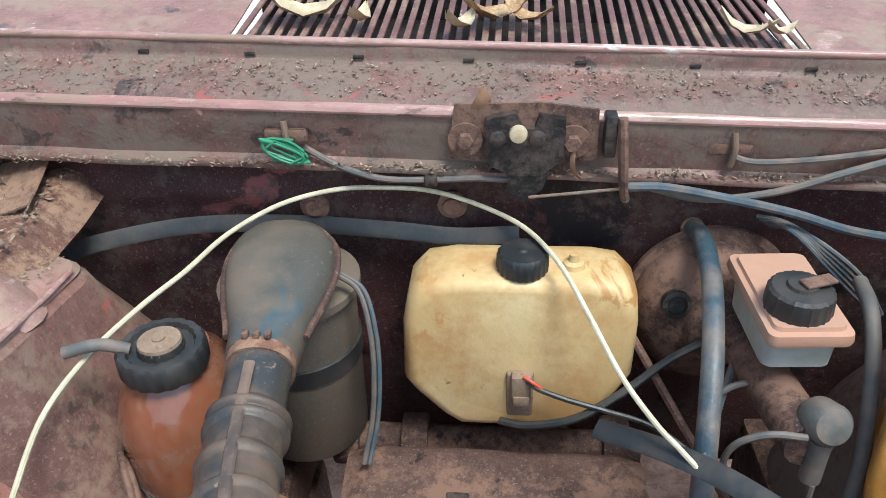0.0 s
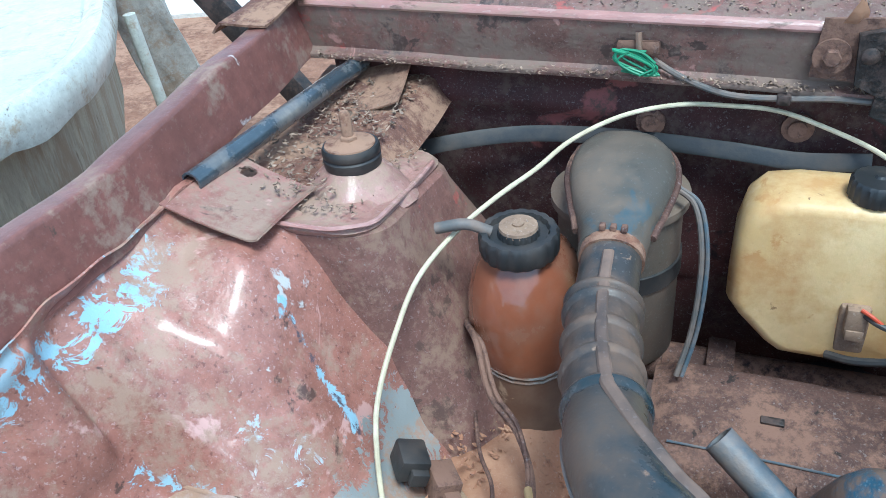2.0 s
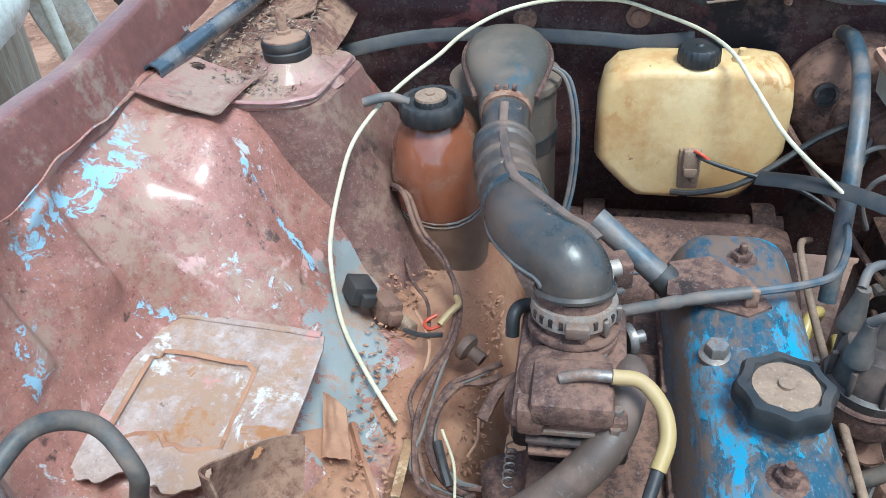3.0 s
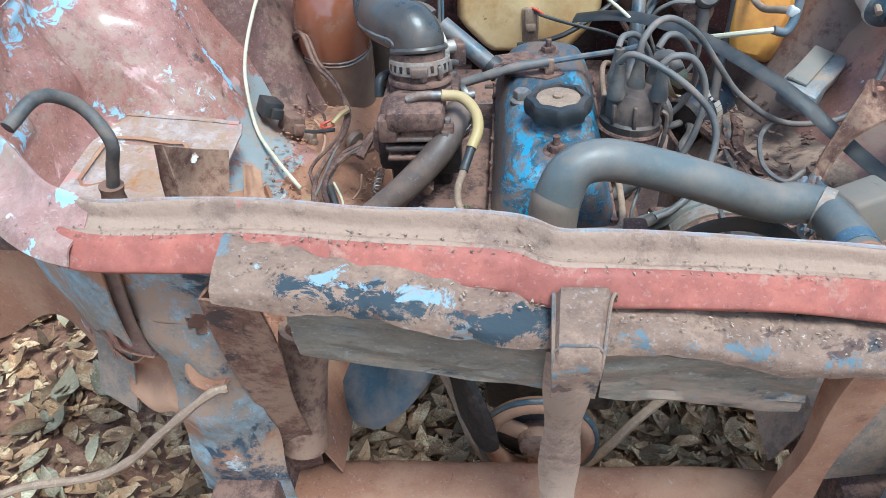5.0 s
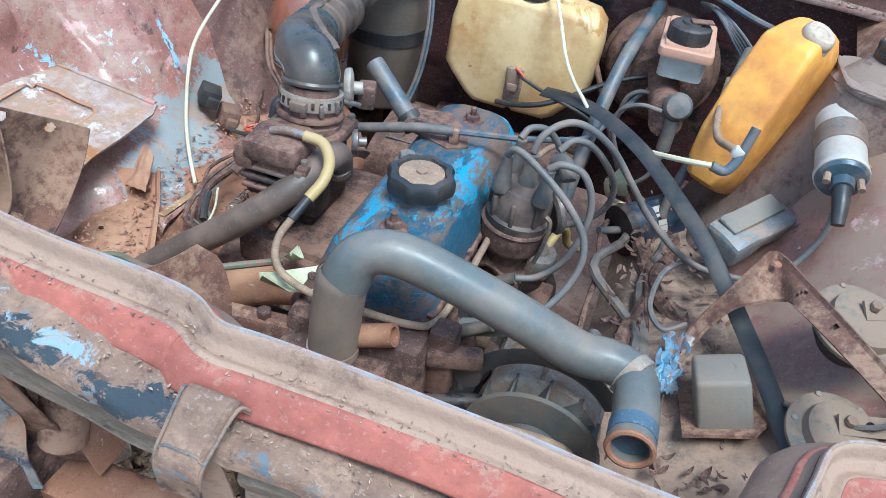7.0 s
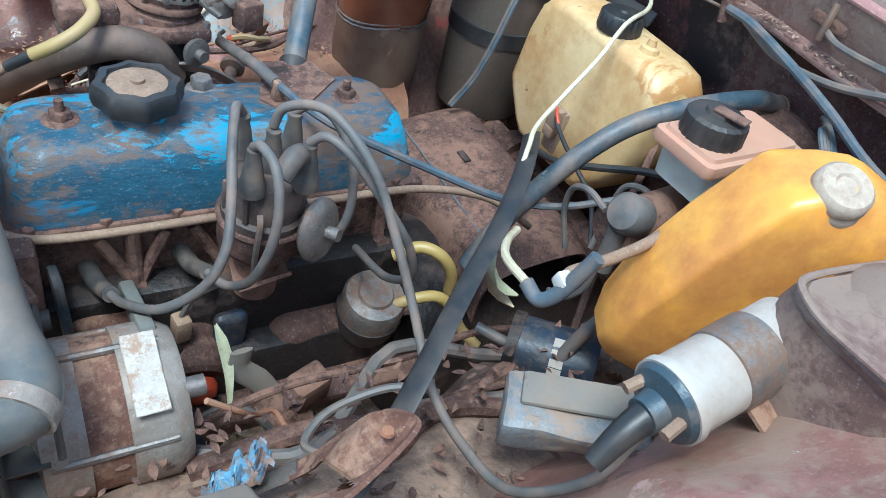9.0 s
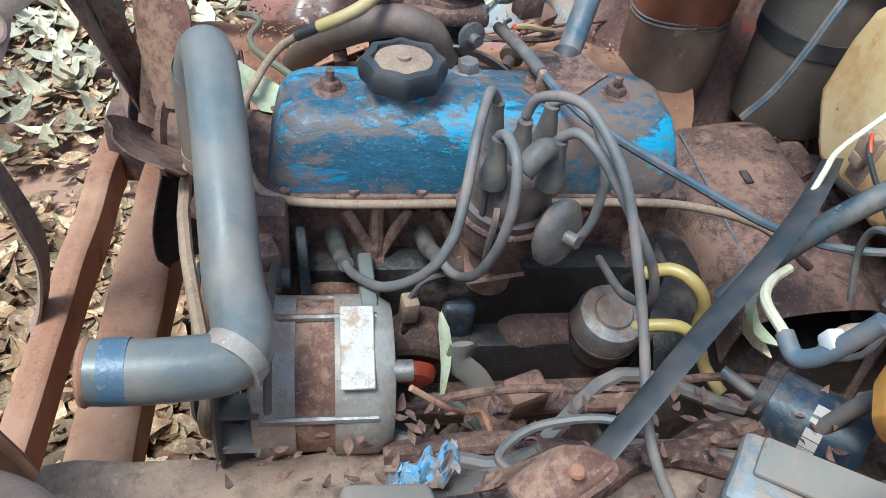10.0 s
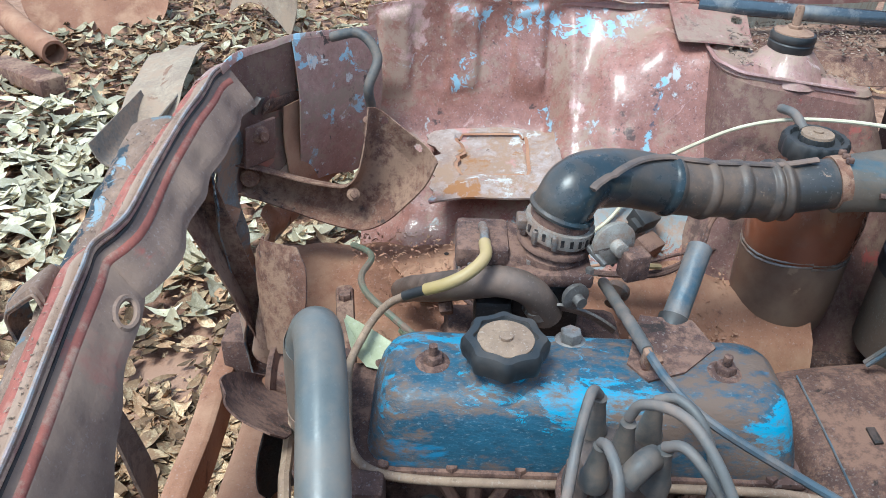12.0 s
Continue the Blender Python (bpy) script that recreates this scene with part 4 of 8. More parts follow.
bm = sheet(lamp_panel, 58, 108, 0.002)
gone = []
for f in bm.faces:
    c = f.calc_center_median()
    if (abs(c.x - 0.304) < 0.007 and abs(c.z - 0.650) < 0.006) or (c.x - 0.322) ** 2 + (c.z - 0.556) ** 2 < 0.022 ** 2:
        gone.append(f)
bmesh.ops.delete(bm, geom=gone, context="FACES")
part("lamp_panel", bm, LAMP, car, "dusty headlamp mounting panel with holes")
part("panel_rim", tube([(0.322 + 0.023 * math.cos(radians(a)), -0.262 + 0.003 * math.cos(radians(a)), 0.556 + 0.023 * math.sin(radians(a))) for a in range(0, 361, 20)], 0.003, 7, 2), LAMP, car)
part("panel_boss", tube([(0.304 + 0.018 * math.cos(radians(a)), -0.259, 0.650 + 0.013 * math.sin(radians(a))) for a in range(0, 361, 20)], 0.003, 7, 2, flat=0.6), LAMP, car)


def strut_face(u, v):
    row = table([(0.0, -0.412, -0.262, 0.772, -0.262), (0.25, -0.385, -0.272, 0.70, -0.264), (0.48, -0.365, -0.290, 0.63, -0.270), (0.75, -0.380, -0.285, 0.52, -0.258), (1.0, -0.392, -0.285, 0.40, -0.246)], v)
    x = row[0] + (row[1] - row[0]) * u
    return x, row[3] - 0.016 * math.sin(u * 3.1) + wob(x, row[2], 0, 0.012, 16), row[2] - 0.02 * u * (v < 0.3) + wob(x, row[2], 3, 0.004, 20)


bm = sheet(strut_face, 40, 60, 0.002)
hole = Vector(strut_face(0.62, 0.30))
gone = [f for f in bm.faces if (f.calc_center_median() - hole).length < 0.011]
bmesh.ops.delete(bm, geom=gone, context="FACES")
part("lamp_strut", bm, SCORCHED, car, "torn headlamp strut with scorched blue paint")
part("strut_boss", lathe([(0.0, -0.02), (0.020, -0.02), (0.021, 0.0), (0.018, 0.002), (0.012, 0.001), (0, 0.002)], (-0.322, -0.280, 0.632), (0.1, -1, 0.35), 20), ORANGE_DIRT, car, "open round boss under dust")
CORNER = smooth_line([(-0.372, -0.272, 0.0), (-0.405, -0.262, 0.003), (-0.44, -0.234, 0.004), (-0.480, -0.203, 0.004), (-0.525, -0.155, 0.0), (-0.580, -0.105, -0.01)], 8)


def corner_run(u, rows, v):
    k = u * (len(CORNER) - 1)
    i = min(int(k), len(CORNER) - 2)
    p = CORNER[i].lerp(CORNER[i + 1], k - i)
    d = (CORNER[i + 1] - CORNER[i]).normalized()
    n = Vector((d.y, -d.x, 0))
    o, z = along(rows, v)
    q = p - n * o
    return q.x + wob(q.x, z, 1, 0.006, 14), q.y + wob(q.y, z, 2, 0.006, 14), p.z + z + wob(q.x, q.y, z, 0.006, 18)


part("corner_flange", sheet(lambda u, v: corner_run(u, [(0.044, 0.782), (0.036, 0.795), (0.018, 0.801), (0.006, 0.812), (0.0, 0.820), (-0.003, 0.812)], v), 50, 16, 0.002), FLAKED, car, "bent top flange of the torn corner", 50)
part("corner_panel", sheet(lambda u, v: corner_run(0.60 * u, [(0.0, 0.815), (0.001, 0.77), (0.006, 0.70), (0.0, 0.64 - 0.03 * u)], v), 40, 30, 0.002), CORNER_IN, car, "rusty red inner corner with blue streaks", 50)
part("corner_fender", sheet(lambda u, v: corner_run(0.58 + 0.42 * u, [(-0.004, 0.815), (-0.012, 0.77), (-0.012, 0.69), (0.0, 0.60)], v), 30, 30, 0.002), FLAKED, car, "curved grey pink fender edge", 50)
part("corner_skin", sheet(lambda u, v: corner_run(0.05 + 0.6 * u, [(0.008, 0.79), (0.012, 0.74), (0.014, 0.70), (0.010, 0.66 + 0.01 * math.sin(9 * u))], v), 30, 20, 0.002), SCORCHED, car, "scorched blue black outer corner", 50)
part("corner_plate", block((-0.392, -0.238, 0.708), (0.006, 0.052, 0.062), 0.004, (0, 8, 53)), CORNER_IN, car, "small rusty plate in the corner")
part("corner_bolt", lathe([(0, 0), (0.011, 0), (0.012, 0.006), (0.006, 0.01), (0.006, 0.016), (0, 0.016)], (-0.388, -0.236, 0.722), (0.8, 0.6, 0.2), 14), RUST, car)
part("side_strap", tube([(-0.62, -0.15, 0.695), (-0.54, -0.185, 0.715), (-0.47, -0.215, 0.735), (-0.43, -0.235, 0.742)], 0.014, 10, 6, flat=0.25, up=(0.4, -0.8, 0.4)), GRIME, car, "dark bent side strap")
part("strap_nut", hexagon((-0.432, -0.243, 0.742), 0.014, 0.010, (-0.3, -0.9, 0.35)), STEEL, car)
part("torn_strip", sheet(lambda u, v: (-0.468 + 0.045 * u - 0.012 * v, -0.215 - 0.02 * u + 0.01 * math.sin(v * 4), 0.648 - 0.11 * v - 0.01 * u), 8, 14, 0.002), LAMP, car, "torn grey strip hanging at the corner")
part("torn_strip", sheet(lambda u, v: (-0.445 + 0.065 * u + 0.01 * v, -0.225 - 0.02 * u + 0.012 * math.sin(v * 5), 0.602 - (0.05 + 0.03 * u) * v - 0.012 * math.sin(u * 6)), 10, 12, 0.002), ORANGE_DIRT, car, "torn orange dusty flap hanging at the corner")


def tray_at(u, v):
    x, y = -0.602 + 0.185 * u, 0.170 - 0.185 * v
    rag = 0.022 * noise.noise(Vector((u * 5, 1, 0))) + 0.012 * noise.noise(Vector((u * 14, 4, 0)))
    y -= rag * v * v
    well = max(abs(u - 0.38) / 0.30, abs(v - 0.50) / 0.28)
    deep = -0.009 * min(1.0, max(0.0, (1.05 - well) / 0.10))
    return x, y, 0.648 - 0.02 * u + deep + wob(x, y, 0, 0.005, 14) - 0.014 * v * v + 0.010 * max(0.0, 0.06 - v) / 0.06


tray = thing("battery_tray", (-0.51, 0.08, 0.63), "torn battery tray with flaking pink and white paint", "battery tray")
part("tray_floor", sheet(tray_at, 60, 60, 0.003), TRAY, tray)
part("tray_ridge", tube([tray_at(0.38 + 0.31 * math.copysign(min(1, 1.3 * abs(math.cos(a))), math.cos(a)), 0.50 + 0.29 * math.copysign(min(1, 1.3 * abs(math.sin(a))), math.sin(a))) for a in (2 * math.pi * k / 48 for k in range(49))], 0.0055, 7, 1, flat=0.22), ORANGE_DIRT, tray, "rusty ridge round the well")
part("back_lip", tube([Vector(tray_at(0.02 + 0.96 * k / 20, 0.0)) + Vector((0, 0.001, 0.001 + 0.002 * noise.noise(Vector((k * 0.7, 0, 0))))) for k in range(21)], 0.0042, 7, 1, flat=0.5), TRAY, tray, "rusty raised back lip")

# ---- engine ----
engine = thing("engine", (0, 0.13, 0.40), "dirty four cylinder engine with a blue valve cover", "engine")
bm = block((0.0, 0.135, 0.44), (0.17, 0.40, 0.22), 0.012)
block((0.05, 0.135, 0.40), (0.13, 0.30, 0.14), 0.012, bm=bm)
part("engine_block", bm, GRIME_DARK, engine)
bm = block((-0.01, 0.135, 0.578), (0.125, 0.385, 0.072), 0.006)
block((-0.075, 0.135, 0.565), (0.05, 0.36, 0.05), 0.008, bm=bm)
part("cylinder_head", bm, GRIME, engine)
bm = block((-0.004, 0.136, 0.620), (0.146, 0.392, 0.010), 0.004)
part("gasket_flange", bm, GRIME, engine)
loops = []
for z, hx, hy, r in ((0.624, 0.069, 0.193, 0.03), (0.632, 0.068, 0.192, 0.03), (0.645, 0.064, 0.189, 0.03), (0.668, 0.056, 0.184, 0.03), (0.682, 0.048, 0.178, 0.028), (0.689, 0.038, 0.168, 0.026), (0.6915, 0.02, 0.15, 0.018)):
    loops.append([(x + wob(x, y, z, 0.001, 20), y, zz + wob(x, y, z, 0.0015, 15)) for x, y, zz in rounded(-0.004, 0.136, hx, hy, r, z, 6)])
cover = part("valve_cover", loft(loops), BLUE, engine, "chipped blue valve cover")
for y in (0.0, 0.262):
    bm = lathe([(0, 0), (0.016, 0), (0.016, 0.002), (0.013, 0.004), (0, 0.004)], (0, y, 0.689), seg=20)
    hexagon((0, y, 0.692), 0.0098, 0.008, bm=bm)
    lathe([(0, 0), (0.004, 0), (0.004, 0.010), (0, 0.011)], (0, y, 0.700), seg=10, bm=bm)
    part("cover_nut", bm, GRIME, engine)
bm = lathe([(0, 0), (0.015, 0), (0.015, 0.004), (0.012, 0.006), (0, 0.006)], (-0.037, 0.128, 0.686), seg=20)
hexagon((-0.037, 0.128, 0.692), 0.0105, 0.010, bm=bm)
part("cover_nut", bm, STEEL, engine)
neck = lathe([(0.040, -0.006), (0.036, 0.0), (0.0305, 0.008), (0.0295, 0.024), (0, 0.024)], (0.004, 0.063, 0.688), seg=32)
part("filler_neck", neck, BLUE, engine)
bm = lathe([(0.026, 0), (0.0355, 0.002), (0.037, 0.008), (0.037, 0.017), (0.034, 0.022), (0.027, 0.023), (0.026, 0.020), (0, 0.019)], (0.004, 0.063, 0.704), seg=64,
           wob=lambda a: 1.0 + 0.055 * math.cos(8 * a) + 0.012 * math.cos(16 * a))
cap = part("oil_cap", bm, BLACK, engine, "black lobed oil filler cap")
bm = lathe([(0, 0), (0.0255, 0), (0.025, 0.0015), (0.006, 0.002), (0.006, 0.005), (0, 0.006)], (0.004, 0.063, 0.7232), seg=28)
part("cap_disc", bm, TAN, cap)


# ---- cooling hose ----
hose = thing("radiator_hose", (0.0, -0.105, 0.62), "thick grey rubber radiator hose disconnected at one end", "hose")
HL = [(-0.012, -0.112, 0.6), (-0.01, -0.112, 0.65), (-0.006, -0.11, 0.695), (0.008, -0.102, 0.728), (0.036, -0.094, 0.737), (0.08, -0.086, 0.725), (0.15, -0.076, 0.697), (0.215, -0.067, 0.668), (0.2475, -0.059, 0.662), (0.272, -0.063, 0.656), (0.281, -0.107, 0.6575), (0.282, -0.151, 0.659)]
part("hose", tube(HL[2:], 0.021, 24, 6, hollow=0.82, rad=lambda s: 1.18 - 0.18 * min(1, s / 0.16)), HOSE, hose)
part("hose_cuff", tube([*HL[:3], (-0.0045, -0.1088, 0.703)], 0.0250, 24, 6), CUFF, hose, "tan brown dirty lower cuff")
for a, b, r in (((0.2669, -0.0599, 0.6568), (0.2771, -0.0661, 0.6552), 0.0235), ((-0.012, -0.112, 0.607), (-0.012, -0.112, 0.617), 0.0262)):
    part("hose_clamp", tube([a, b], r, 28, 2), ALU, hose, "worn steel band clamp")

part("end_band", tube([(0.2814, -0.125, 0.6581), (0.2818, -0.141, 0.6587)], 0.0216, 28, 2), surface("blue tape", (0.05, 0.12, 0.2), (0.08, 0.13, 0.18), DUST, 0.3, (), 0.4), hose, "blue painted band")

part("hose_mouth", tube([Vector((0.282, -0.151, 0.659)) + 0.0192 * (math.cos(radians(a)) * Vector((-0.9997, -0.0227, 0.0)) + math.sin(radians(a)) * Vector((-0.0008, 0.0341, 0.9994))) for a in range(0, 361, 15)], 0.0030, 8, 2), ORANGE_DIRT, hose, "tan frayed mouth")

# ---- air intake ----
intake = thing("air_filter", (-0.275, 0.63, 0.50), "olive air filter canister under a black rubber snout", "air filter")
part("canister", lathe([(0, 0), (0.066, 0), (0.070, 0.006), (0.072, 0.21), (0.079, 0.213), (0.079, 0.222), (0.07, 0.226), (0, 0.226)], (-0.275, 0.63, 0.495), seg=36), CANISTER, intake)
loops = []
for s in range(13):
    t = s / 12
    c = Vector((-0.272, 0.655, 0.772)).lerp(Vector((-0.254, 0.444, 0.758)), t)
    w = [0.018, 0.041, 0.051, 0.055, 0.056, 0.055, 0.052, 0.048, 0.044, 0.039, 0.035, 0.032, 0.031][s]
    h = [0.012, 0.023, 0.027, 0.029, 0.029, 0.029, 0.029, 0.029, 0.029, 0.030, 0.030, 0.030, 0.030][s]
    loops.append([(c.x + w * math.copysign(abs(math.cos(a)) ** 0.7, math.cos(a)), c.y, c.z - 0.006 + h * math.copysign(abs(math.sin(a)) ** 0.8, math.sin(a))) for a in (2 * math.pi * k / 28 for k in range(28))])
loops_snout = loops
part("snout", loft(loops), SNOUT, intake, "flattened grey rubber snout")


DL = [(-0.160, 0.125, 0.759), (-0.161, 0.129, 0.772), (-0.170, 0.138, 0.781), (-0.190, 0.158, 0.780), (-0.211, 0.198, 0.772), (-0.222, 0.245, 0.760), (-0.233, 0.289, 0.751), (-0.241, 0.328, 0.747), (-0.248, 0.375, 0.744), (-0.251, 0.417, 0.750), (-0.253, 0.450, 0.756)]


def bellows(y):
    k = 1.0
    for c, h in ((0.383, 0.14), (0.368, 0.14), (0.328, 0.10), (0.289, 0.10), (0.246, 0.10)):
        k += h * max(0.0, 1 - ((y - c) / 0.0068) ** 2)
    return k - 0.10 * min(1.0, max(0.0, (y - 0.390) / 0.004))


duct_line = smooth_line(DL, 36)
duct = thing("air_duct", (-0.163, 0.126, 0.75), "ribbed black rubber air duct over the carburettor", "air duct")
BREAK = 181
for nm, run, mt, lb in (("elbow", duct_line[:BREAK + 1], DUCT, "glossy black rubber elbow"), ("ribbed_sleeve", duct_line[BREAK:], SLEEVE, "ribbed sleeve under brown film")):
    part(nm, tube(run, 0.0313, 32, 1, rad=lambda s, run=run: bellows(run[round(s * (len(run) - 1))].y)), mt, duct, lb, 60)
spine = []
for i in range(62, len(duct_line) - 30, 7):
    d = (duct_line[i + 1] - duct_line[i - 1]).normalized()
    across = d.cross(Vector((0, 0, 1))).normalized()
    lift = across.cross(d)
    # the strap leans over towards the engine on the bend
    lean = min(1.0, max(0.0, (0.235 - duct_line[i].y) / 0.08))
    spine.append(duct_line[i] + 0.0325 * (lift * math.cos(lean) + across * math.sin(lean)))
part("duct_strap", tube(spine, 0.0052, 8, 3, flat=0.5), BROWN_HOSE, duct, "raised strap along the duct")
part("base_bead", lathe([(0.0305, -0.003), (0.0345, -0.002), (0.0352, 0.001), (0.0335, 0.004), (0.0305, 0.004)], (-0.160, 0.1255, 0.760), (-0.05, 0.30, 1), 36), DUCT, duct)
seam = []
for i in range(30, 170, 7):
    d = (duct_line[i + 1] - duct_line[i - 1]).normalized()
    across = d.cross(Vector((0, 0, 1))).normalized()
    seam.append(duct_line[i] - 0.0313 * (across * 0.97 + across.cross(d) * 0.2))
part("elbow_seam", tube(seam, 0.0024, 7, 3), CABLE, duct, "moulded seam round the elbow")
part("duct_clamp", tube([(-0.2522, 0.438, 0.754), (-0.253, 0.450, 0.756)], 0.0305, 28, 2), RUST, duct)

bottle = thing("expansion_bottle", (-0.345, 0.475, 0.49), "brown glossy coolant bottle with a black ribbed cap", "bottle")


def oval(a):
    return 1 / math.sqrt(math.cos(a) ** 2 + (math.sin(a) / 1.17) ** 2)


part("bottle_body", lathe([(0.0575, 0.128), (0.0595, 0.134), (0.0608, 0.143), (0.062, 0.160), (0.0625, 0.180), (0.0605, 0.205), (0.055, 0.226), (0.046, 0.243), (0.037, 0.253), (0.033, 0.262), (0, 0.262)],
                          (-0.345, 0.472, 0.484), seg=40, wob=oval), AMBER, bottle, "glossy red brown upper half")
part("bottle_base", lathe([(0, 0), (0.036, 0), (0.048, 0.006), (0.055, 0.020), (0.058, 0.05), (0.0595, 0.09), (0.0595, 0.120), (0.0585, 0.1285), (0.0575, 0.129)],
                          (-0.345, 0.472, 0.484), seg=40, wob=oval), BOTTLE_LOW, bottle, "dusty brown lower half")
part("bottle_cap", lathe([(0, 0), (0.038, 0), (0.0395, 0.004), (0.0395, 0.020), (0.037, 0.024), (0.031, 0.024), (0.029, 0.019), (0.021, 0.019), (0.020, 0.026), (0, 0.027)], (-0.345, 0.455, 0.744), seg=90,
                         wob=lambda a: 1.015 if math.cos(18 * a) > -0.4 else 0.98), BLACK, bottle)

tank = thing("washer_tank", (-0.02, 0.61, 0.565), "yellowed plastic washer tank with a black cap", "tank")
outline = [(-0.148, 0.63), (-0.146, 0.70), (-0.138, 0.735), (-0.122, 0.752), (-0.09, 0.757), (0.06, 0.755), (0.088, 0.750), (0.102, 0.735), (0.106, 0.70), (0.104, 0.64),
           (0.084, 0.605), (0.056, 0.575), (0.040, 0.567), (-0.015, 0.567), (-0.020, 0.572), (-0.024, 0.572), (-0.03, 0.567), (-0.088, 0.569), (-0.104, 0.580), (-0.135, 0.612)]
loops = []
for y, k in ((0.576, 0.86), (0.578, 0.93), (0.584, 0.975), (0.595, 1.0), (0.645, 1.0), (0.658, 0.975), (0.664, 0.92)):
    loops.append([(-0.021 + (x + 0.021) * k, y + 0.10 * (z - 0.66) * (1 if y < 0.6 else 0.5), 0.649 + (z - 0.662) * k) for x, z in outline])
part("tank_body", loft(loops), CREAM, tank, "", 50)
part("tank_cap", lathe([(0, 0), (0.0255, 0), (0.027, 0.003), (0.0265, 0.02), (0.024, 0.023), (0.006, 0.0235), (0.004, 0.026), (0, 0.026)], (-0.018, 0.615, 0.742), seg=64,
                       wob=lambda a: 1 + 0.03 * math.cos(22 * a)), BLACK, tank)
part("spout", lathe([(0, 0), (0.012, 0), (0.011, 0.006), (0.006, 0.008), (0.005, 0.016), (0, 0.016)], (0.036, 0.62, 0.742), seg=16), CREAM, tank)


def cable(name, pts, r, material, label, seg=8, steps=5, category="cable", group=""):
    """A loose cable or thin pipe as one thing, resting at its first point."""
    return solo(name, tube(pts, r, seg, steps), material, pts[0], label, category, group)


# ---- what lies under and behind the engine ----
gearbox = thing("gearbox", (0.0, 0.50, 0.36), "brown dusty gearbox housing behind the engine", "gearbox")
loops = []
for y, hx, hz in ((0.335, 0.15, 0.13), (0.36, 0.155, 0.135), (0.43, 0.12, 0.11), (0.50, 0.10, 0.09), (0.70, 0.09, 0.08)):
    loops.append([(0.0 + hx * math.cos(a), y, 0.36 + hz * math.sin(a)) for a in (2 * math.pi * k / 24 for k in range(24))])
part("bell_housing", loft(loops), GRIME_DARK, gearbox)


def rack_panel(u, v):
    x = -0.215 + 0.335 * u
    pts = [(0.590, 0.480), (0.565, 0.520), (0.545, 0.531), (0.500, 0.528), (0.455, 0.520), (0.425, 0.508), (0.415, 0.485), (0.413, 0.45)]
    y, z = along(pts, v)
    return x, y - 0.02 * (x + 0.05), z + wob(x, y, 0, 0.003, 12) - 0.012 * max(0, abs(u - 0.5) - 0.42) / 0.08


for k in range(9):
    a = radians(10 + 20 * k)
    part("housing_bolt", hexagon((0.142 * math.cos(a), 0.338, 0.36 + 0.122 * math.sin(a)), 0.008, 0.012, (0, -1, 0)), GRIME, gearbox)


beam = thing("steering_crossmember", (-0.05, 0.50, 0.45), "brown steering crossmember with a scraped blue edge", "crossmember")
part("cover_sheet", sheet(rack_panel, 30, 24, 0.003), GRIME, beam)
part("slot_hole", block((-0.086, 0.491, 0.5285), (0.024, 0.010, 0.004), 0.001, (4, 0, 0)), GRIME_DARK, beam)
part("rack_tube", tube([(-0.24, 0.625, 0.475), (0.13, 0.615, 0.475)], 0.021, 18, 4), GRIME, beam)
for x in (-0.245, -0.16, 0.085):
    part("rack_clamp", lathe([(0, 0), (0.031, 0), (0.033, 0.004), (0.033, 0.028), (0.031, 0.032), (0, 0.032)], (x, 0.622, 0.478), (1, 0, 0), 20), GRIME, beam)
part("scrape", tube([(-0.19, 0.445, 0.5195), (-0.10, 0.443, 0.520), (-0.02, 0.441, 0.519), (0.06, 0.439, 0.518)], 0.0014, 6, 5), BLUE_CABLE, beam, "bare scraped edge")


def apron(side):
    def at(u, v):
        y = -0.22 + 0.72 * u
        if side < 0:
            x, z = -0.44 + 0.20 * v, 0.575 - 0.10 * v + 0.025 * math.sin(v * 3.1)
            k = min(1.0, max(0.0, (0.16 - y) / 0.09))
            z -= 0.055 * k * k * (3 - 2 * k) * (1 - 0.6 * v)
            z -= 0.055 * max(0.0, 1 - v / 0.55) * (1 - k)
        else:
            x, z = 0.44 - 0.22 * v, 0.565 - 0.07 * v
        return x, y, z + wob(x, y, side, 0.016, 8) + wob(x, y, side, 0.006, 26) - 0.05 * max(0, v - 0.85) / 0.15
    return at


part("splash_apron", sheet(apron(-1), 40, 24, 0.002), ORANGE_DIRT, car, "dusty splash apron full of debris")
part("splash_apron", sheet(apron(1), 60, 40, 0.002), surface("clay brown dirt", (0.25, 0.168, 0.124), (0.19, 0.125, 0.092), (0.31, 0.20, 0.14), 0.5, [((0.09, 0.055, 0.045), 12, 0.64), ((0.36, 0.27, 0.21), 24, 0.66)], 0.85, 0, 0.7), car, "brown dusty splash apron")
for x in (-0.33, 0.315):
    part("support_block", block((x, 0.62, 0.195), (0.10, 0.16, 0.34), 0.01, taper=0.9), GRIME, car)
for x in (-0.19, 0.19):
    part("engine_mount", block((x, 0.05, 0.42), (0.22, 0.05, 0.05), 0.008), GRIME_DARK, engine)

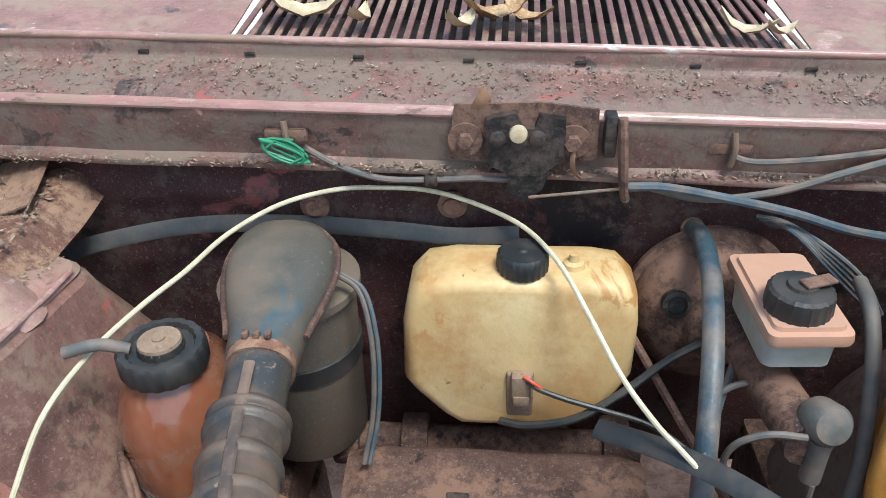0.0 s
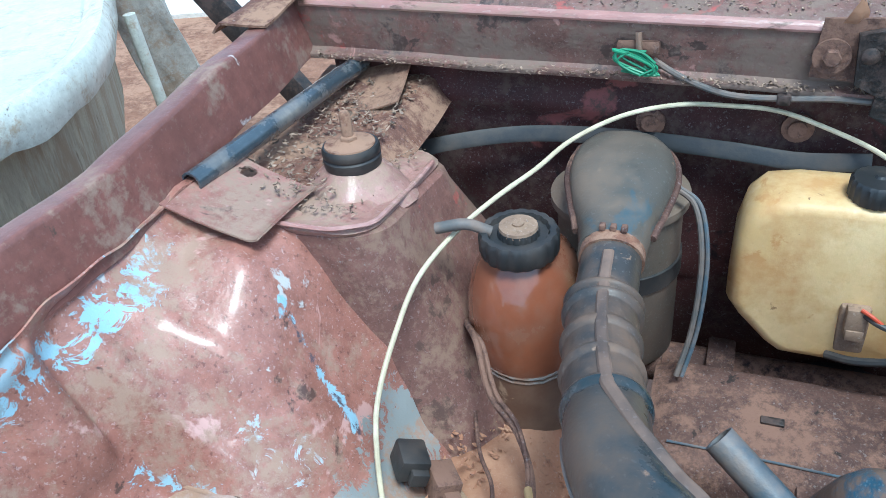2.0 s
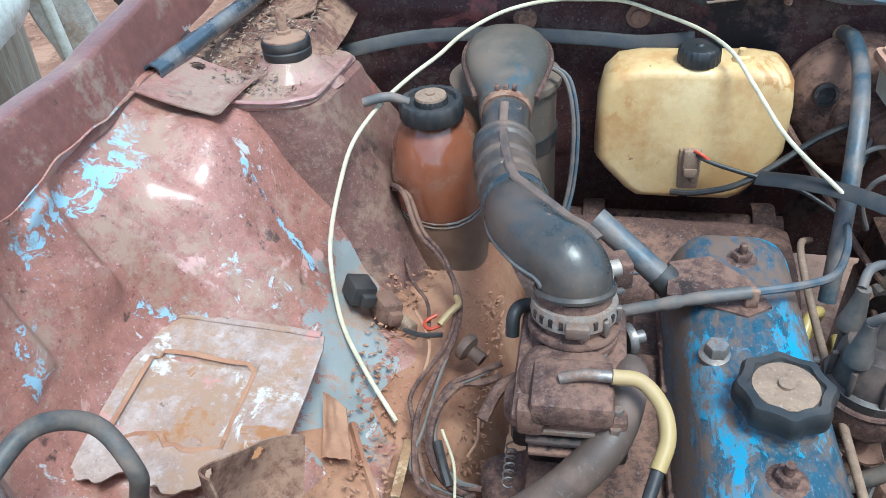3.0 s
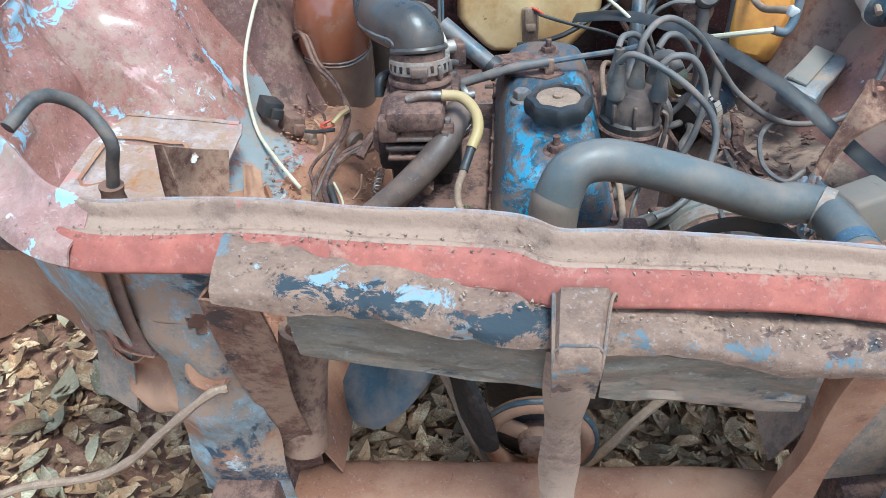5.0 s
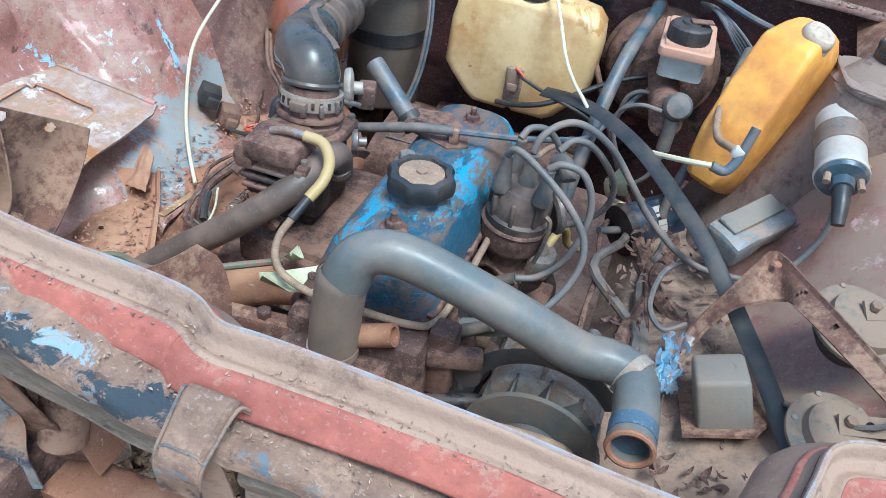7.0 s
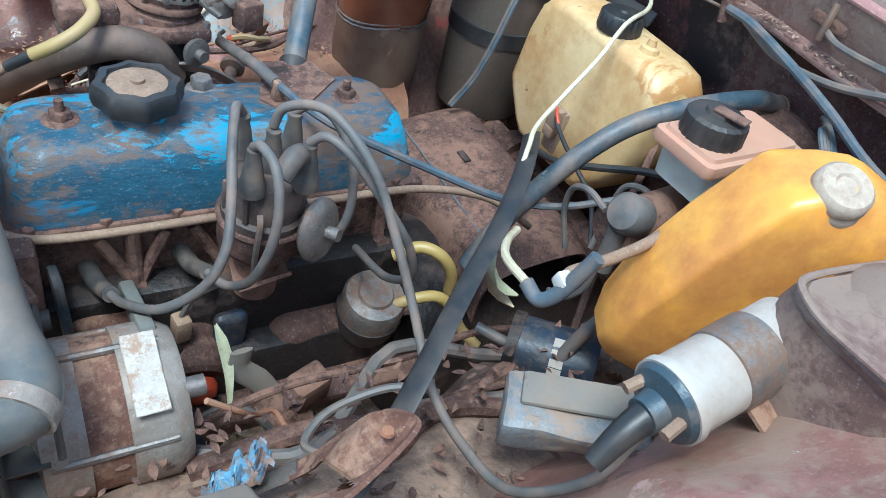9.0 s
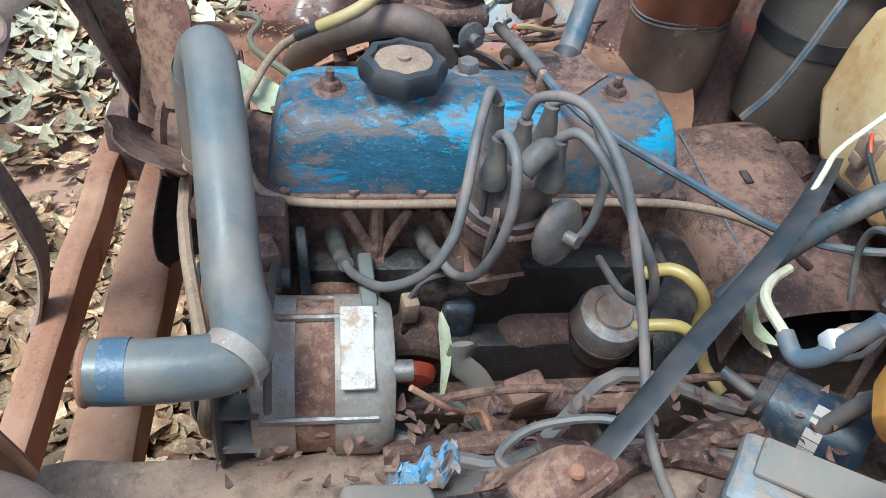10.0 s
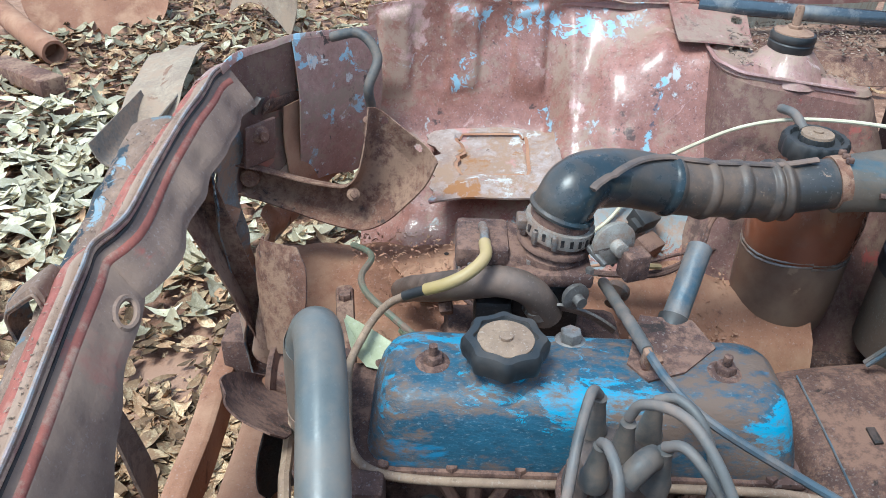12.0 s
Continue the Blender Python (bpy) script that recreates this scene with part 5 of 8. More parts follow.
# spark plugs, bosses and front castings
for y in (0.0, 0.084, 0.168, 0.252):
    bm = lathe([(0, -0.012), (0.013, -0.012), (0.013, 0.0), (0.011, 0.004), (0.0075, 0.006), (0.0075, 0.018), (0, 0.018)], (0.030, y, 0.562), (0.8, 0, 0.45), 12)
    part("spark_plug", bm, STEEL, engine)
    part("head_rib", block((0.052, y + 0.042, 0.560), (0.020, 0.014, 0.09), 0.004, (0, -10, 0)), GRIME, engine)
    part("head_bolt", hexagon((0.064, y + 0.042, 0.545), 0.009, 0.012, (0.9, 0, 0.3)), GRIME, engine)
for y in (0.042, 0.126, 0.210):
    bm = tube([(0.058, y - 0.030, 0.602), (0.064, y - 0.010, 0.565), (0.068, y, 0.540)], 0.006, 8, 4)
    tube([(0.058, y + 0.030, 0.602), (0.064, y + 0.010, 0.565), (0.068, y, 0.540)], 0.006, 8, 4, bm=bm)
    tube([(0.056, y, 0.612), (0.066, y, 0.560), (0.069, y, 0.535)], 0.007, 8, 4, bm=bm)
    part("head_web", bm, GRIME, engine)
    part("web_boss", lathe([(0, 0), (0.013, 0), (0.013, 0.016), (0.010, 0.018), (0, 0.018)], (0.062, y, 0.530), (1, 0, -0.15), 14), GRIME, engine)
for y in (0.0, 0.084):
    part("plug_hex", hexagon((0.034, y, 0.563), 0.0115, 0.012, (0.8, 0, 0.45)), STEEL, engine)
part("blue_bolt_bar", tube([(0.075, -0.028, 0.592), (0.090, -0.026, 0.585), (0.096, -0.024, 0.545), (0.096, -0.022, 0.515)], 0.005, 8, 4), PIPE_BLUE, engine)
part("side_tube", tube([(0.06, -0.035, 0.525), (0.085, 0.0, 0.522), (0.09, 0.045, 0.520)], 0.013, 12, 4), RUST, engine)
bm = block((0.0, -0.075, 0.545), (0.15, 0.05, 0.16), 0.012)
block((-0.03, -0.105, 0.575), (0.085, 0.045, 0.06), 0.012, bm=bm)
part("timing_cover", bm, GRIME, engine)
part("thermostat_housing", lathe([(0, 0), (0.036, 0), (0.034, 0.02), (0.022, 0.03), (0.0205, 0.062), (0, 0.062)], (-0.012, -0.112, 0.556), seg=24), GRIME, engine)
part("pipe_stub", tube([(0.0, -0.100, 0.622), (0.046, -0.096, 0.640)], 0.012, 14, 3, hollow=0.7), ORANGE_DIRT, engine)
part("pipe_stub", tube([(0.0, -0.105, 0.585), (0.052, -0.110, 0.598)], 0.015, 14, 3), GRIME, engine)
bm = block((0.085, -0.052, 0.585), (0.03, 0.03, 0.09), 0.006)
block((0.10, -0.06, 0.60), (0.06, 0.02, 0.02), 0.005, (0, 0, 20), bm=bm)
part("pump_bracket", bm, GRIME, engine)
part("bypass_tube", tube([(0.03, -0.11, 0.545), (0.10, -0.09, 0.565), (0.16, -0.06, 0.56)], 0.008, 10, 4), GRIME_DARK, engine)
part("oil_filter", lathe([(0, 0), (0.030, 0), (0.031, 0.006), (0.031, 0.055), (0.027, 0.060), (0, 0.060)], (0.062, 0.088, 0.475), (1, -0.12, -0.45), 28), GRIME, engine, "brown oil filter can")
part("filter_end", lathe([(0, 0), (0.021, 0), (0.023, 0.006), (0.021, 0.014), (0.012, 0.020), (0, 0.021)], (0.120, 0.080, 0.449), (1, -0.12, -0.45), 28), RED_WIRE, engine, "orange red filter end")
part("side_cover", block((0.094, 0.122, 0.475), (0.016, 0.034, 0.085), 0.008, (0, 8, 0), seg=3), DARK_BLUE, engine)
part("crankcase_bulge", block((0.082, 0.225, 0.45), (0.05, 0.12, 0.07), 0.022, (0, 18, 4), seg=3), GRIME, engine)
part("sump_flange", block((0.125, 0.19, 0.405), (0.05, 0.30, 0.014), 0.005, (0, 8, 0)), GRIME, engine)
part("wavy_strap", tube([(0.148, 0.118, 0.515), (0.150, 0.117, 0.492), (0.152, 0.138, 0.466), (0.158, 0.150, 0.438), (0.165, 0.135, 0.425)], 0.012, 10, 7, flat=0.3, up=(0.9, 0.2, 0.3)), GREY_BOX, engine, "bent grey strap")
part("strap_block", block((0.162, 0.184, 0.452), (0.03, 0.042, 0.046), 0.006, (8, 12, 18)), GRIME, engine)
part("small_loop", tube([(0.165, 0.078, 0.452), (0.168, 0.098, 0.462), (0.175, 0.122, 0.452), (0.185, 0.142, 0.425)], 0.0042, 8, 6), CABLE, engine)
part("mount_plate", sheet(lambda u, v: (0.16 + 0.06 * v, 0.13 + 0.05 * u + 0.01 * math.sin(v * 7), 0.44 - 0.05 * v + 0.012 * math.sin(u * 5)), 10, 10, 0.004), GRIME, engine)
pump = thing("fuel_pump", (0.10, 0.272, 0.46), "round tin fuel pump with a yellow hose", "fuel pump")
part("pump_body", lathe([(0, 0), (0.03, 0), (0.034, 0.01), (0.034, 0.03), (0.037, 0.032), (0.037, 0.036), (0, 0.036)], (0.100, 0.272, 0.455), (0.25, 0, 1), 28), GRIME_DARK, pump)
part("pump_lid", lathe([(0, 0), (0.035, 0), (0.035, 0.022), (0.032, 0.028), (0.02, 0.030), (0.018, 0.033), (0, 0.034)], (0.109, 0.272, 0.490), (0.25, 0, 1), 32), STEEL, pump, "dull tin lid")
part("pump_hose", tube([(0.128, 0.285, 0.508), (0.135, 0.31, 0.520), (0.14, 0.335, 0.52), (0.145, 0.355, 0.50), (0.15, 0.37, 0.47), (0.17, 0.385, 0.455)], 0.0065, 10, 6), YELLOW, pump, "yellow hose")
part("pump_loop", tube([(0.09, 0.30, 0.545), (0.10, 0.325, 0.56), (0.115, 0.345, 0.555), (0.12, 0.36, 0.53), (0.118, 0.365, 0.50)], 0.007, 10, 6), YELLOW, pump, "yellow hose loop")

plug = thing("wire_connector", (0.102, 0.073, 0.50), "tan plastic wire connector hanging beside the engine", "connector", "wire connectors")
part("shell", block((0.102, 0.073, 0.515), (0.018, 0.016, 0.030), 0.003, (0, 6, 10)), TAN, plug)
part("tail", tube([(0.102, 0.073, 0.503), (0.106, 0.070, 0.48), (0.118, 0.075, 0.455), (0.135, 0.085, 0.44)], 0.004, 8, 4), GRIME_DARK, plug)
part("lead_wire", tube([(0.102, 0.073, 0.530), (0.105, 0.085, 0.555), (0.115, 0.105, 0.575)], 0.0025, 7, 4), CABLE, plug)
bm = bmesh.new()
leaf_rows = []
for k, w in enumerate((0.2, 0.9, 1.0, 0.8, 0.5, 0.1)):
    t = k / 5
    leaf_rows.append([bm.verts.new((0.128 + 0.05 * t, 0.098 + s * 0.0058 * w + 0.006 * math.sin(t * 3), 0.535 - 0.085 * t + 0.008 * math.sin(t * 3.1) + abs(s) * 0.004)) for s in (-1, 0, 1)])
for a, b in zip(leaf_rows[:-1], leaf_rows[1:]):
    for k in (0, 1):
        bm.faces.new((a[k], a[k + 1], b[k + 1], b[k]))
solo("fallen_leaf", bm, GREEN_LEAF, (0.15, 0.098, 0.49), "long pale leaf hanging beside the oil filter", "leaf", angle=80)

# ---- distributor and leads ----
dist = thing("distributor", (0.100, 0.148, 0.54), "dark distributor with grey rubber boots", "distributor")
part("shaft_body", lathe([(0, 0), (0.022, 0), (0.022, 0.05), (0.034, 0.06), (0.040, 0.07), (0.040, 0.095), (0, 0.095)], (0.092, 0.145, 0.545), (0.09, 0.03, 1), 28), GRIME, dist)
part("distributor_cap", lathe([(0, 0), (0.038, 0), (0.039, 0.012), (0.035, 0.015), (0.034, 0.040), (0.030, 0.050), (0.014, 0.054), (0, 0.054)], (0.100, 0.148, 0.640), (0.09, 0.03, 1), 32), DIST, dist, "dark brown bakelite cap")
for k in range(8):
    a = 2 * math.pi * k / 8
    part("cap_rib", block((0.101 + 0.035 * math.cos(a), 0.148 + 0.035 * math.sin(a), 0.668), (0.006, 0.005, 0.030), 0.0015, (0, 0, math.degrees(a))), DIST, dist)
part("cap_seam", tube([(0.100 + 0.0395 * math.cos(radians(a)), 0.148 + 0.0395 * math.sin(radians(a)), 0.641 - 0.0036 * math.cos(radians(a))) for a in range(0, 361, 20)], 0.003, 7, 2), GRIME, dist)
TOWERS = [(0.078, 0.132), (0.128, 0.126), (0.130, 0.172), (0.082, 0.176), (0.104, 0.150)]
for x, y in TOWERS:
    part("lead_boot", lathe([(0, 0), (0.0115, 0), (0.0115, 0.010), (0.0100, 0.013), (0.0075, 0.030), (0.0062, 0.036), (0.0062, 0.044), (0, 0.045)], (x, y, 0.688), (0.05, 0, 1), 16), BOOT, dist, "grey rubber boot")
part("vacuum_unit", lathe([(0, 0), (0.026, 0), (0.030, 0.004), (0.030, 0.009), (0.026, 0.013), (0.018, 0.016), (0.006, 0.016), (0.006, 0.028), (0, 0.028)], (0.132, 0.182, 0.642), (0.75, 0.6, 0.15), 28), STEEL, dist, "round vacuum advance unit")
part("base_clamp", sheet(lambda u, v: (0.065 + 0.06 * u, 0.12 + 0.05 * v, 0.575 + 0.008 * math.sin(u * 6) + 0.01 * v), 12, 8, 0.004), GRIME, dist)
part("clip", tube([(0.134, 0.13, 0.60), (0.141, 0.128, 0.63), (0.143, 0.13, 0.66), (0.136, 0.132, 0.668)], 0.003, 6, 4), STEEL, dist)
LEADS = [
    [(0.104, 0.150, 0.735), (0.110, 0.156, 0.755), (0.128, 0.175, 0.766), (0.150, 0.190, 0.762), (0.184, 0.208, 0.734), (0.218, 0.219, 0.688), (0.253, 0.226, 0.642), (0.305, 0.224, 0.604), (0.354, 0.227, 0.594), (0.41, 0.235, 0.605), (0.447, 0.262, 0.655), (0.452, 0.283, 0.705)],
    [(0.078, 0.132, 0.733), (0.092, 0.122, 0.748), (0.127, 0.109, 0.735), (0.162, 0.099, 0.711), (0.187, 0.088, 0.682), (0.190, 0.070, 0.650), (0.170, 0.042, 0.615), (0.140, 0.020, 0.598), (0.120, 0.012, 0.592)],
    [(0.128, 0.126, 0.733), (0.142, 0.128, 0.742), (0.166, 0.132, 0.735), (0.182, 0.130, 0.705), (0.182, 0.124, 0.665), (0.168, 0.114, 0.625), (0.145, 0.102, 0.603), (0.122, 0.092, 0.600)],
    [(0.130, 0.172, 0.733), (0.142, 0.182, 0.745), (0.162, 0.198, 0.735), (0.185, 0.222, 0.700), (0.198, 0.245, 0.660), (0.190, 0.258, 0.615), (0.150, 0.256, 0.580), (0.09, 0.252, 0.567)],
    [(0.082, 0.176, 0.733), (0.090, 0.190, 0.742), (0.110, 0.205, 0.735), (0.130, 0.215, 0.70), (0.140, 0.21, 0.65), (0.12, 0.19, 0.60), (0.08, 0.172, 0.572)],
]
for k, line in enumerate(LEADS):
    cable("ignition_lead", line, 0.0042, CABLE, "grey ignition lead with dusty sheath" if k else "long grey ignition lead running to the coil", 10, 7, "lead", "ignition leads")
for a, b in (((0.036, 0.0, 0.566), (0.120, 0.012, 0.592)), ((0.036, 0.084, 0.567), (0.122, 0.092, 0.600))):
    a, b = Vector(a), Vector(b)
    part("plug_boot", tube([a, a.lerp(b, 0.5) + Vector((0, 0, -0.010)), b], 0.0085, 12, 5, rad=lambda s: 1.15 - 0.3 * s), BOOT, dist, "grey plug boot")
part("boot_elbow", tube([(0.130, 0.166, 0.722), (0.142, 0.155, 0.728), (0.150, 0.142, 0.716)], 0.0095, 12, 4), BOOT, dist)

# castings beside the carburettor
bm = block((-0.185, 0.060, 0.545), (0.11, 0.10, 0.06), 0.022, (6, -8, 10), seg=4)
part("heat_shield", bm, GRIME, engine, "dusty rounded exhaust casting")
part("exhaust_branch", tube([(-0.10, 0.03, 0.55), (-0.15, 0.012, 0.548), (-0.19, 0.0, 0.535), (-0.225, -0.01, 0.50), (-0.235, -0.02, 0.44)], 0.028, 18, 6), ORANGE_DIRT, engine, "orange dusty exhaust branch")
part("front_beam", block((-0.135, -0.098, 0.585), (0.20, 0.022, 0.035), 0.006, (0, 0, 8)), RUST, engine, "rusty beam with bolts")
for x in (-0.205, -0.10, -0.06):
    part("beam_bolt", hexagon((x, -0.098 + 0.14 * (x + 0.135), 0.600), 0.008, 0.010), GRIME, engine)
for y in (-0.04, 0.02, 0.08, 0.14, 0.20, 0.26, 0.30):
    part("flange_bolt", hexagon((-0.0725, y, 0.623), 0.0055, 0.006), GRIME, engine)
    part("flange_bolt", hexagon((0.0635, y, 0.623), 0.0055, 0.006), GRIME, engine)

# ---- carburettor ----
carb = thing("carburettor", (-0.155, 0.10, 0.58), "greasy brown carburettor on its manifold", "carburettor")
bm = block((-0.135, 0.11, 0.585), (0.13, 0.20, 0.05), 0.014)
for y in (0.03, 0.19):
    block((-0.10, y, 0.57), (0.10, 0.06, 0.06), 0.014, bm=bm)
part("manifold", bm, GRIME, carb)
bm = block((-0.160, 0.105, 0.650), (0.075, 0.095, 0.09), 0.008)
block((-0.185, 0.075, 0.660), (0.05, 0.05, 0.05), 0.008, bm=bm)
block((-0.125, 0.06, 0.655), (0.03, 0.04, 0.04), 0.006, bm=bm)
part("carburettor_body", bm, GRIME_DARK, carb)
bm = block((-0.160, 0.092, 0.702), (0.092, 0.135, 0.016), 0.004)
block((-0.158, 0.046, 0.718), (0.066, 0.056, 0.026), 0.007, bm=bm)
block((-0.190, 0.030, 0.706), (0.022, 0.020, 0.03), 0.004, bm=bm)
part("float_cover", bm, GRIME, carb, "dusty float chamber cover")
for x, y in ((-0.198, 0.155), (-0.122, 0.155), (-0.196, 0.04), (-0.122, 0.035), (-0.135, 0.095)):
    part("cover_screw", hexagon((x, y, 0.709), 0.0045, 0.006), STEEL, carb)
dome = lathe([(0.040, 0), (0.036, 0.010), (0.026, 0.016), (0, 0.018)], (-0.165, 0.070, 0.709), seg=24)
part("cover_dome", dome, GRIME, carb)
for k in range(3):
    part("gasket_plate", block((-0.157, 0.030 - 0.002 * k, 0.694 - 0.011 * k), (0.078 - 0.004 * k, 0.016, 0.005), 0.0015), (STEEL, GRIME_DARK, GRIME)[k], carb)
for x in (-0.192, -0.124):
    part("front_screw", hexagon((x, 0.026, 0.698), 0.006, 0.007), STEEL, carb)
part("drain_bolt", hexagon((-0.150, 0.018, 0.640), 0.010, 0.014, (0, -1, -0.2)), GRIME, carb)
part("accelerator_pump", lathe([(0, 0), (0.020, 0), (0.022, 0.004), (0.022, 0.010), (0.014, 0.018), (0, 0.020)], (-0.198, 0.075, 0.668), (-1, 0, 0), 20), GRIME, carb)
part("side_arm", tube([(-0.205, 0.11, 0.665), (-0.225, 0.10, 0.655), (-0.238, 0.075, 0.64)], 0.006, 8, 4), GRIME, carb)
part("throttle_spring", tube([(-0.21 + 0.0045 * math.cos(a), 0.06 - 0.0012 * a, 0.63 + 0.0045 * math.sin(a)) for a in (0.8 * k for k in range(48))], 0.0009, 5, 1), STEEL, carb, "thin coiled spring")
for k, (x, y) in enumerate(((-0.134, 0.098), (-0.124, 0.116), (-0.152, 0.088))):
    part("clamp_wing", block((x, y, 0.742), (0.006, 0.008, 0.016), 0.002, (0, 0, 40 + 50 * k)), STEEL, carb)
part("throttle_drum", lathe([(0, 0), (0.013, 0), (0.015, 0.003), (0.015, 0.007), (0.006, 0.009), (0.006, 0.018), (0, 0.018)], (-0.114, 0.140, 0.688), (0.9, 0.4, 0), 20), STEEL, carb, "worn steel throttle drum")
part("throat", lathe([(0, 0), (0.038, 0), (0.038, 0.007), (0.032, 0.011), (0.0315, 0.052), (0, 0.052)], (-0.160, 0.119, 0.708), (0, 0.14, 1), seg=32), GRIME, carb)
part("throat_clamp", lathe([(0.0322, 0), (0.0365, 0), (0.0375, 0.006), (0.0365, 0.016), (0.0322, 0.016)], (-0.160, 0.1225, 0.734), (0, 0.20, 1), seg=36), ALU, carb, "perforated steel clamp")
for k in range(16):
    a = radians(-150 + 15 * k)
    part("clamp_slot", block((-0.160 + 0.0369 * math.cos(a), 0.124 + 0.0369 * math.sin(a), 0.742 - 0.007 * math.sin(a)), (0.0016, 0.0035, 0.008), 0, (0, 0, math.degrees(a))), GRIME_DARK, carb)
part("clamp_screw", block((-0.156, 0.085, 0.748), (0.020, 0.010, 0.012), 0.002), STEEL, carb)
part("throat_flange", lathe([(0.032, 0), (0.0395, 0), (0.040, 0.003), (0.0385, 0.006), (0.032, 0.006)], (-0.160, 0.121, 0.722), (0, 0.14, 1), 32), GRIME, carb)
bm = lathe([(0, 0), (0.022, 0), (0.024, 0.003), (0.024, 0.008), (0.018, 0.010), (0.008, 0.011), (0.008, 0.022), (0.005, 0.023), (0, 0.023)], (-0.142, 0.176, 0.736), (0.9, 0.35, 0.05), 24)
part("choke_housing", bm, ALU, carb, "dull round choke disc")
part("choke_link", block((-0.128, 0.160, 0.727), (0.030, 0.006, 0.006), 0.002, (0, 20, 40)), STEEL, carb)
part("choke_box", block((-0.122, 0.198, 0.722), (0.022, 0.026, 0.030), 0.003, (0, 0, 20)), GRIME, carb)
part("stub_hose", tube([(-0.19, 0.155, 0.712), (-0.207, 0.148, 0.716), (-0.214, 0.138, 0.712), (-0.215, 0.130, 0.695)], 0.0065, 10, 5), BLACK, carb)
part("lever", sheet(lambda u, v: (-0.118 + 0.008 * v, 0.12 + 0.07 * u, 0.665 - 0.03 * u * u + 0.012 * v), 8, 3, 0.003), STEEL, carb)
part("inlet_pipe", tube([(-0.168, 0.046, 0.733), (-0.150, 0.047, 0.738), (-0.128, 0.047, 0.738)], 0.0048, 10, 5), STEEL, carb)
hh = thing("heater_hose", (-0.305, -0.045, 0.542), "brown dusty rubber heater hose", "hose")
part("hose", tube([(-0.118, 0.118, 0.655), (-0.112, 0.098, 0.690), (-0.114, 0.068, 0.700), (-0.122, 0.038, 0.691), (-0.137, 0.017, 0.676), (-0.173, -0.004, 0.646), (-0.217, -0.017, 0.612), (-0.262, -0.030, 0.578), (-0.305, -0.045, 0.542)], 0.0165, 18, 7), BROWN_HOSE, hh)
part("hose_clamp", tube([(-0.1185, 0.112, 0.664), (-0.117, 0.106, 0.674)], 0.0185, 20, 2), STEEL, hh)
fuel = thing("fuel_hose", (-0.128, 0.047, 0.738), "yellowed fuel hose joined to a thin metal pipe", "hose")
part("clear_hose", tube([(-0.128, 0.047, 0.738), (-0.106, 0.047, 0.735), (-0.090, 0.031, 0.726), (-0.086, 0.010, 0.715), (-0.093, -0.010, 0.702)], 0.0063, 12, 7), YELLOW, fuel)
part("sleeve", tube([(-0.093, -0.010, 0.702), (-0.101, -0.032, 0.687)], 0.0052, 10, 3), BLACK, fuel)
part("metal_pipe", tube([(-0.101, -0.032, 0.687), (-0.107, -0.048, 0.672), (-0.103, -0.063, 0.655), (-0.085, -0.073, 0.645), (-0.045, -0.082, 0.642), (0.0, -0.078, 0.638), (0.05, -0.070, 0.634), (0.070, -0.050, 0.626), (0.0765, 0.0, 0.623), (0.0775, 0.10, 0.624),
                         (0.0785, 0.22, 0.626), (0.082, 0.32, 0.626), (0.095, 0.40, 0.61), (0.12, 0.45, 0.58)], 0.0042, 10, 6), TAN, fuel)
throttle = thing("throttle_cable", (-0.15, 0.178, 0.68), "dusty throttle cable held by a clip on the valve cover", "cable")
part("sheath", tube([(-0.150, 0.178, 0.678), (-0.082, 0.182, 0.696), (-0.044, 0.184, 0.706), (-0.003, 0.190, 0.710)], 0.0062, 10, 6, rad=lambda s: 1 + 0.16 * math.sin(s * 260) * (0.35 < s < 0.6)), CABLE, throttle)
part("inner_cable", tube([(-0.003, 0.190, 0.710), (0.040, 0.200, 0.712), (0.075, 0.225, 0.705), (0.105, 0.29, 0.680), (0.135, 0.38, 0.645), (0.150, 0.45, 0.632), (0.175, 0.51, 0.65), (0.20, 0.56, 0.665)], 0.004, 8, 6), BLUE_CABLE, throttle)
part("clip", block((-0.001, 0.190, 0.702), (0.012, 0.008, 0.024), 0.002), RUST, throttle)
breather = thing("breather_pipe", (-0.075, 0.234, 0.685), "short blue grey breather pipe leaning from the cover", "pipe")
part("pipe", tube([(-0.144, 0.269, 0.731), (-0.072, 0.232, 0.682)], 0.0125, 20, 4, hollow=0.8), PIPE_BLUE, breather)
part("collar", tube([(-0.080, 0.2362, 0.688), (-0.066, 0.229, 0.678)], 0.0155, 20, 2), BLACK, breather)
part("breather_plate", plate([(-0.075, 0.20), (-0.005, 0.175), (0.018, 0.19), (0.005, 0.225), (-0.03, 0.262), (-0.07, 0.25)], 0.003, pose(0, 0, 0.691)), GRIME, engine, "dirty triangular plate")
part("plate_screw", hexagon((-0.008, 0.202, 0.694), 0.006, 0.004), RUST, engine)

# ---- alternator, pulleys and fan ----
alt = thing("alternator", (0.21, -0.02, 0.48), "dusty alternator with a white label plate", "alternator")
AX = (0, 1, 0)
part("front_housing", lathe([(0, 0), (0.050, 0), (0.066, 0.004), (0.067, 0.018), (0.064, 0.024), (0.064, 0.036), (0, 0.036)], (0.21, -0.064, 0.535), AX, 40), ALU, alt)
part("stator", lathe([(0, 0), (0.062, 0), (0.0625, 0.034), (0, 0.034)], (0.21, -0.030, 0.535), AX, 40), RUST, alt)
part("rear_housing", lathe([(0, 0), (0.066, 0), (0.066, 0.034), (0.058, 0.046), (0.02, 0.050), (0, 0.050)], (0.21, 0.002, 0.535), AX, 40), ALU, alt)
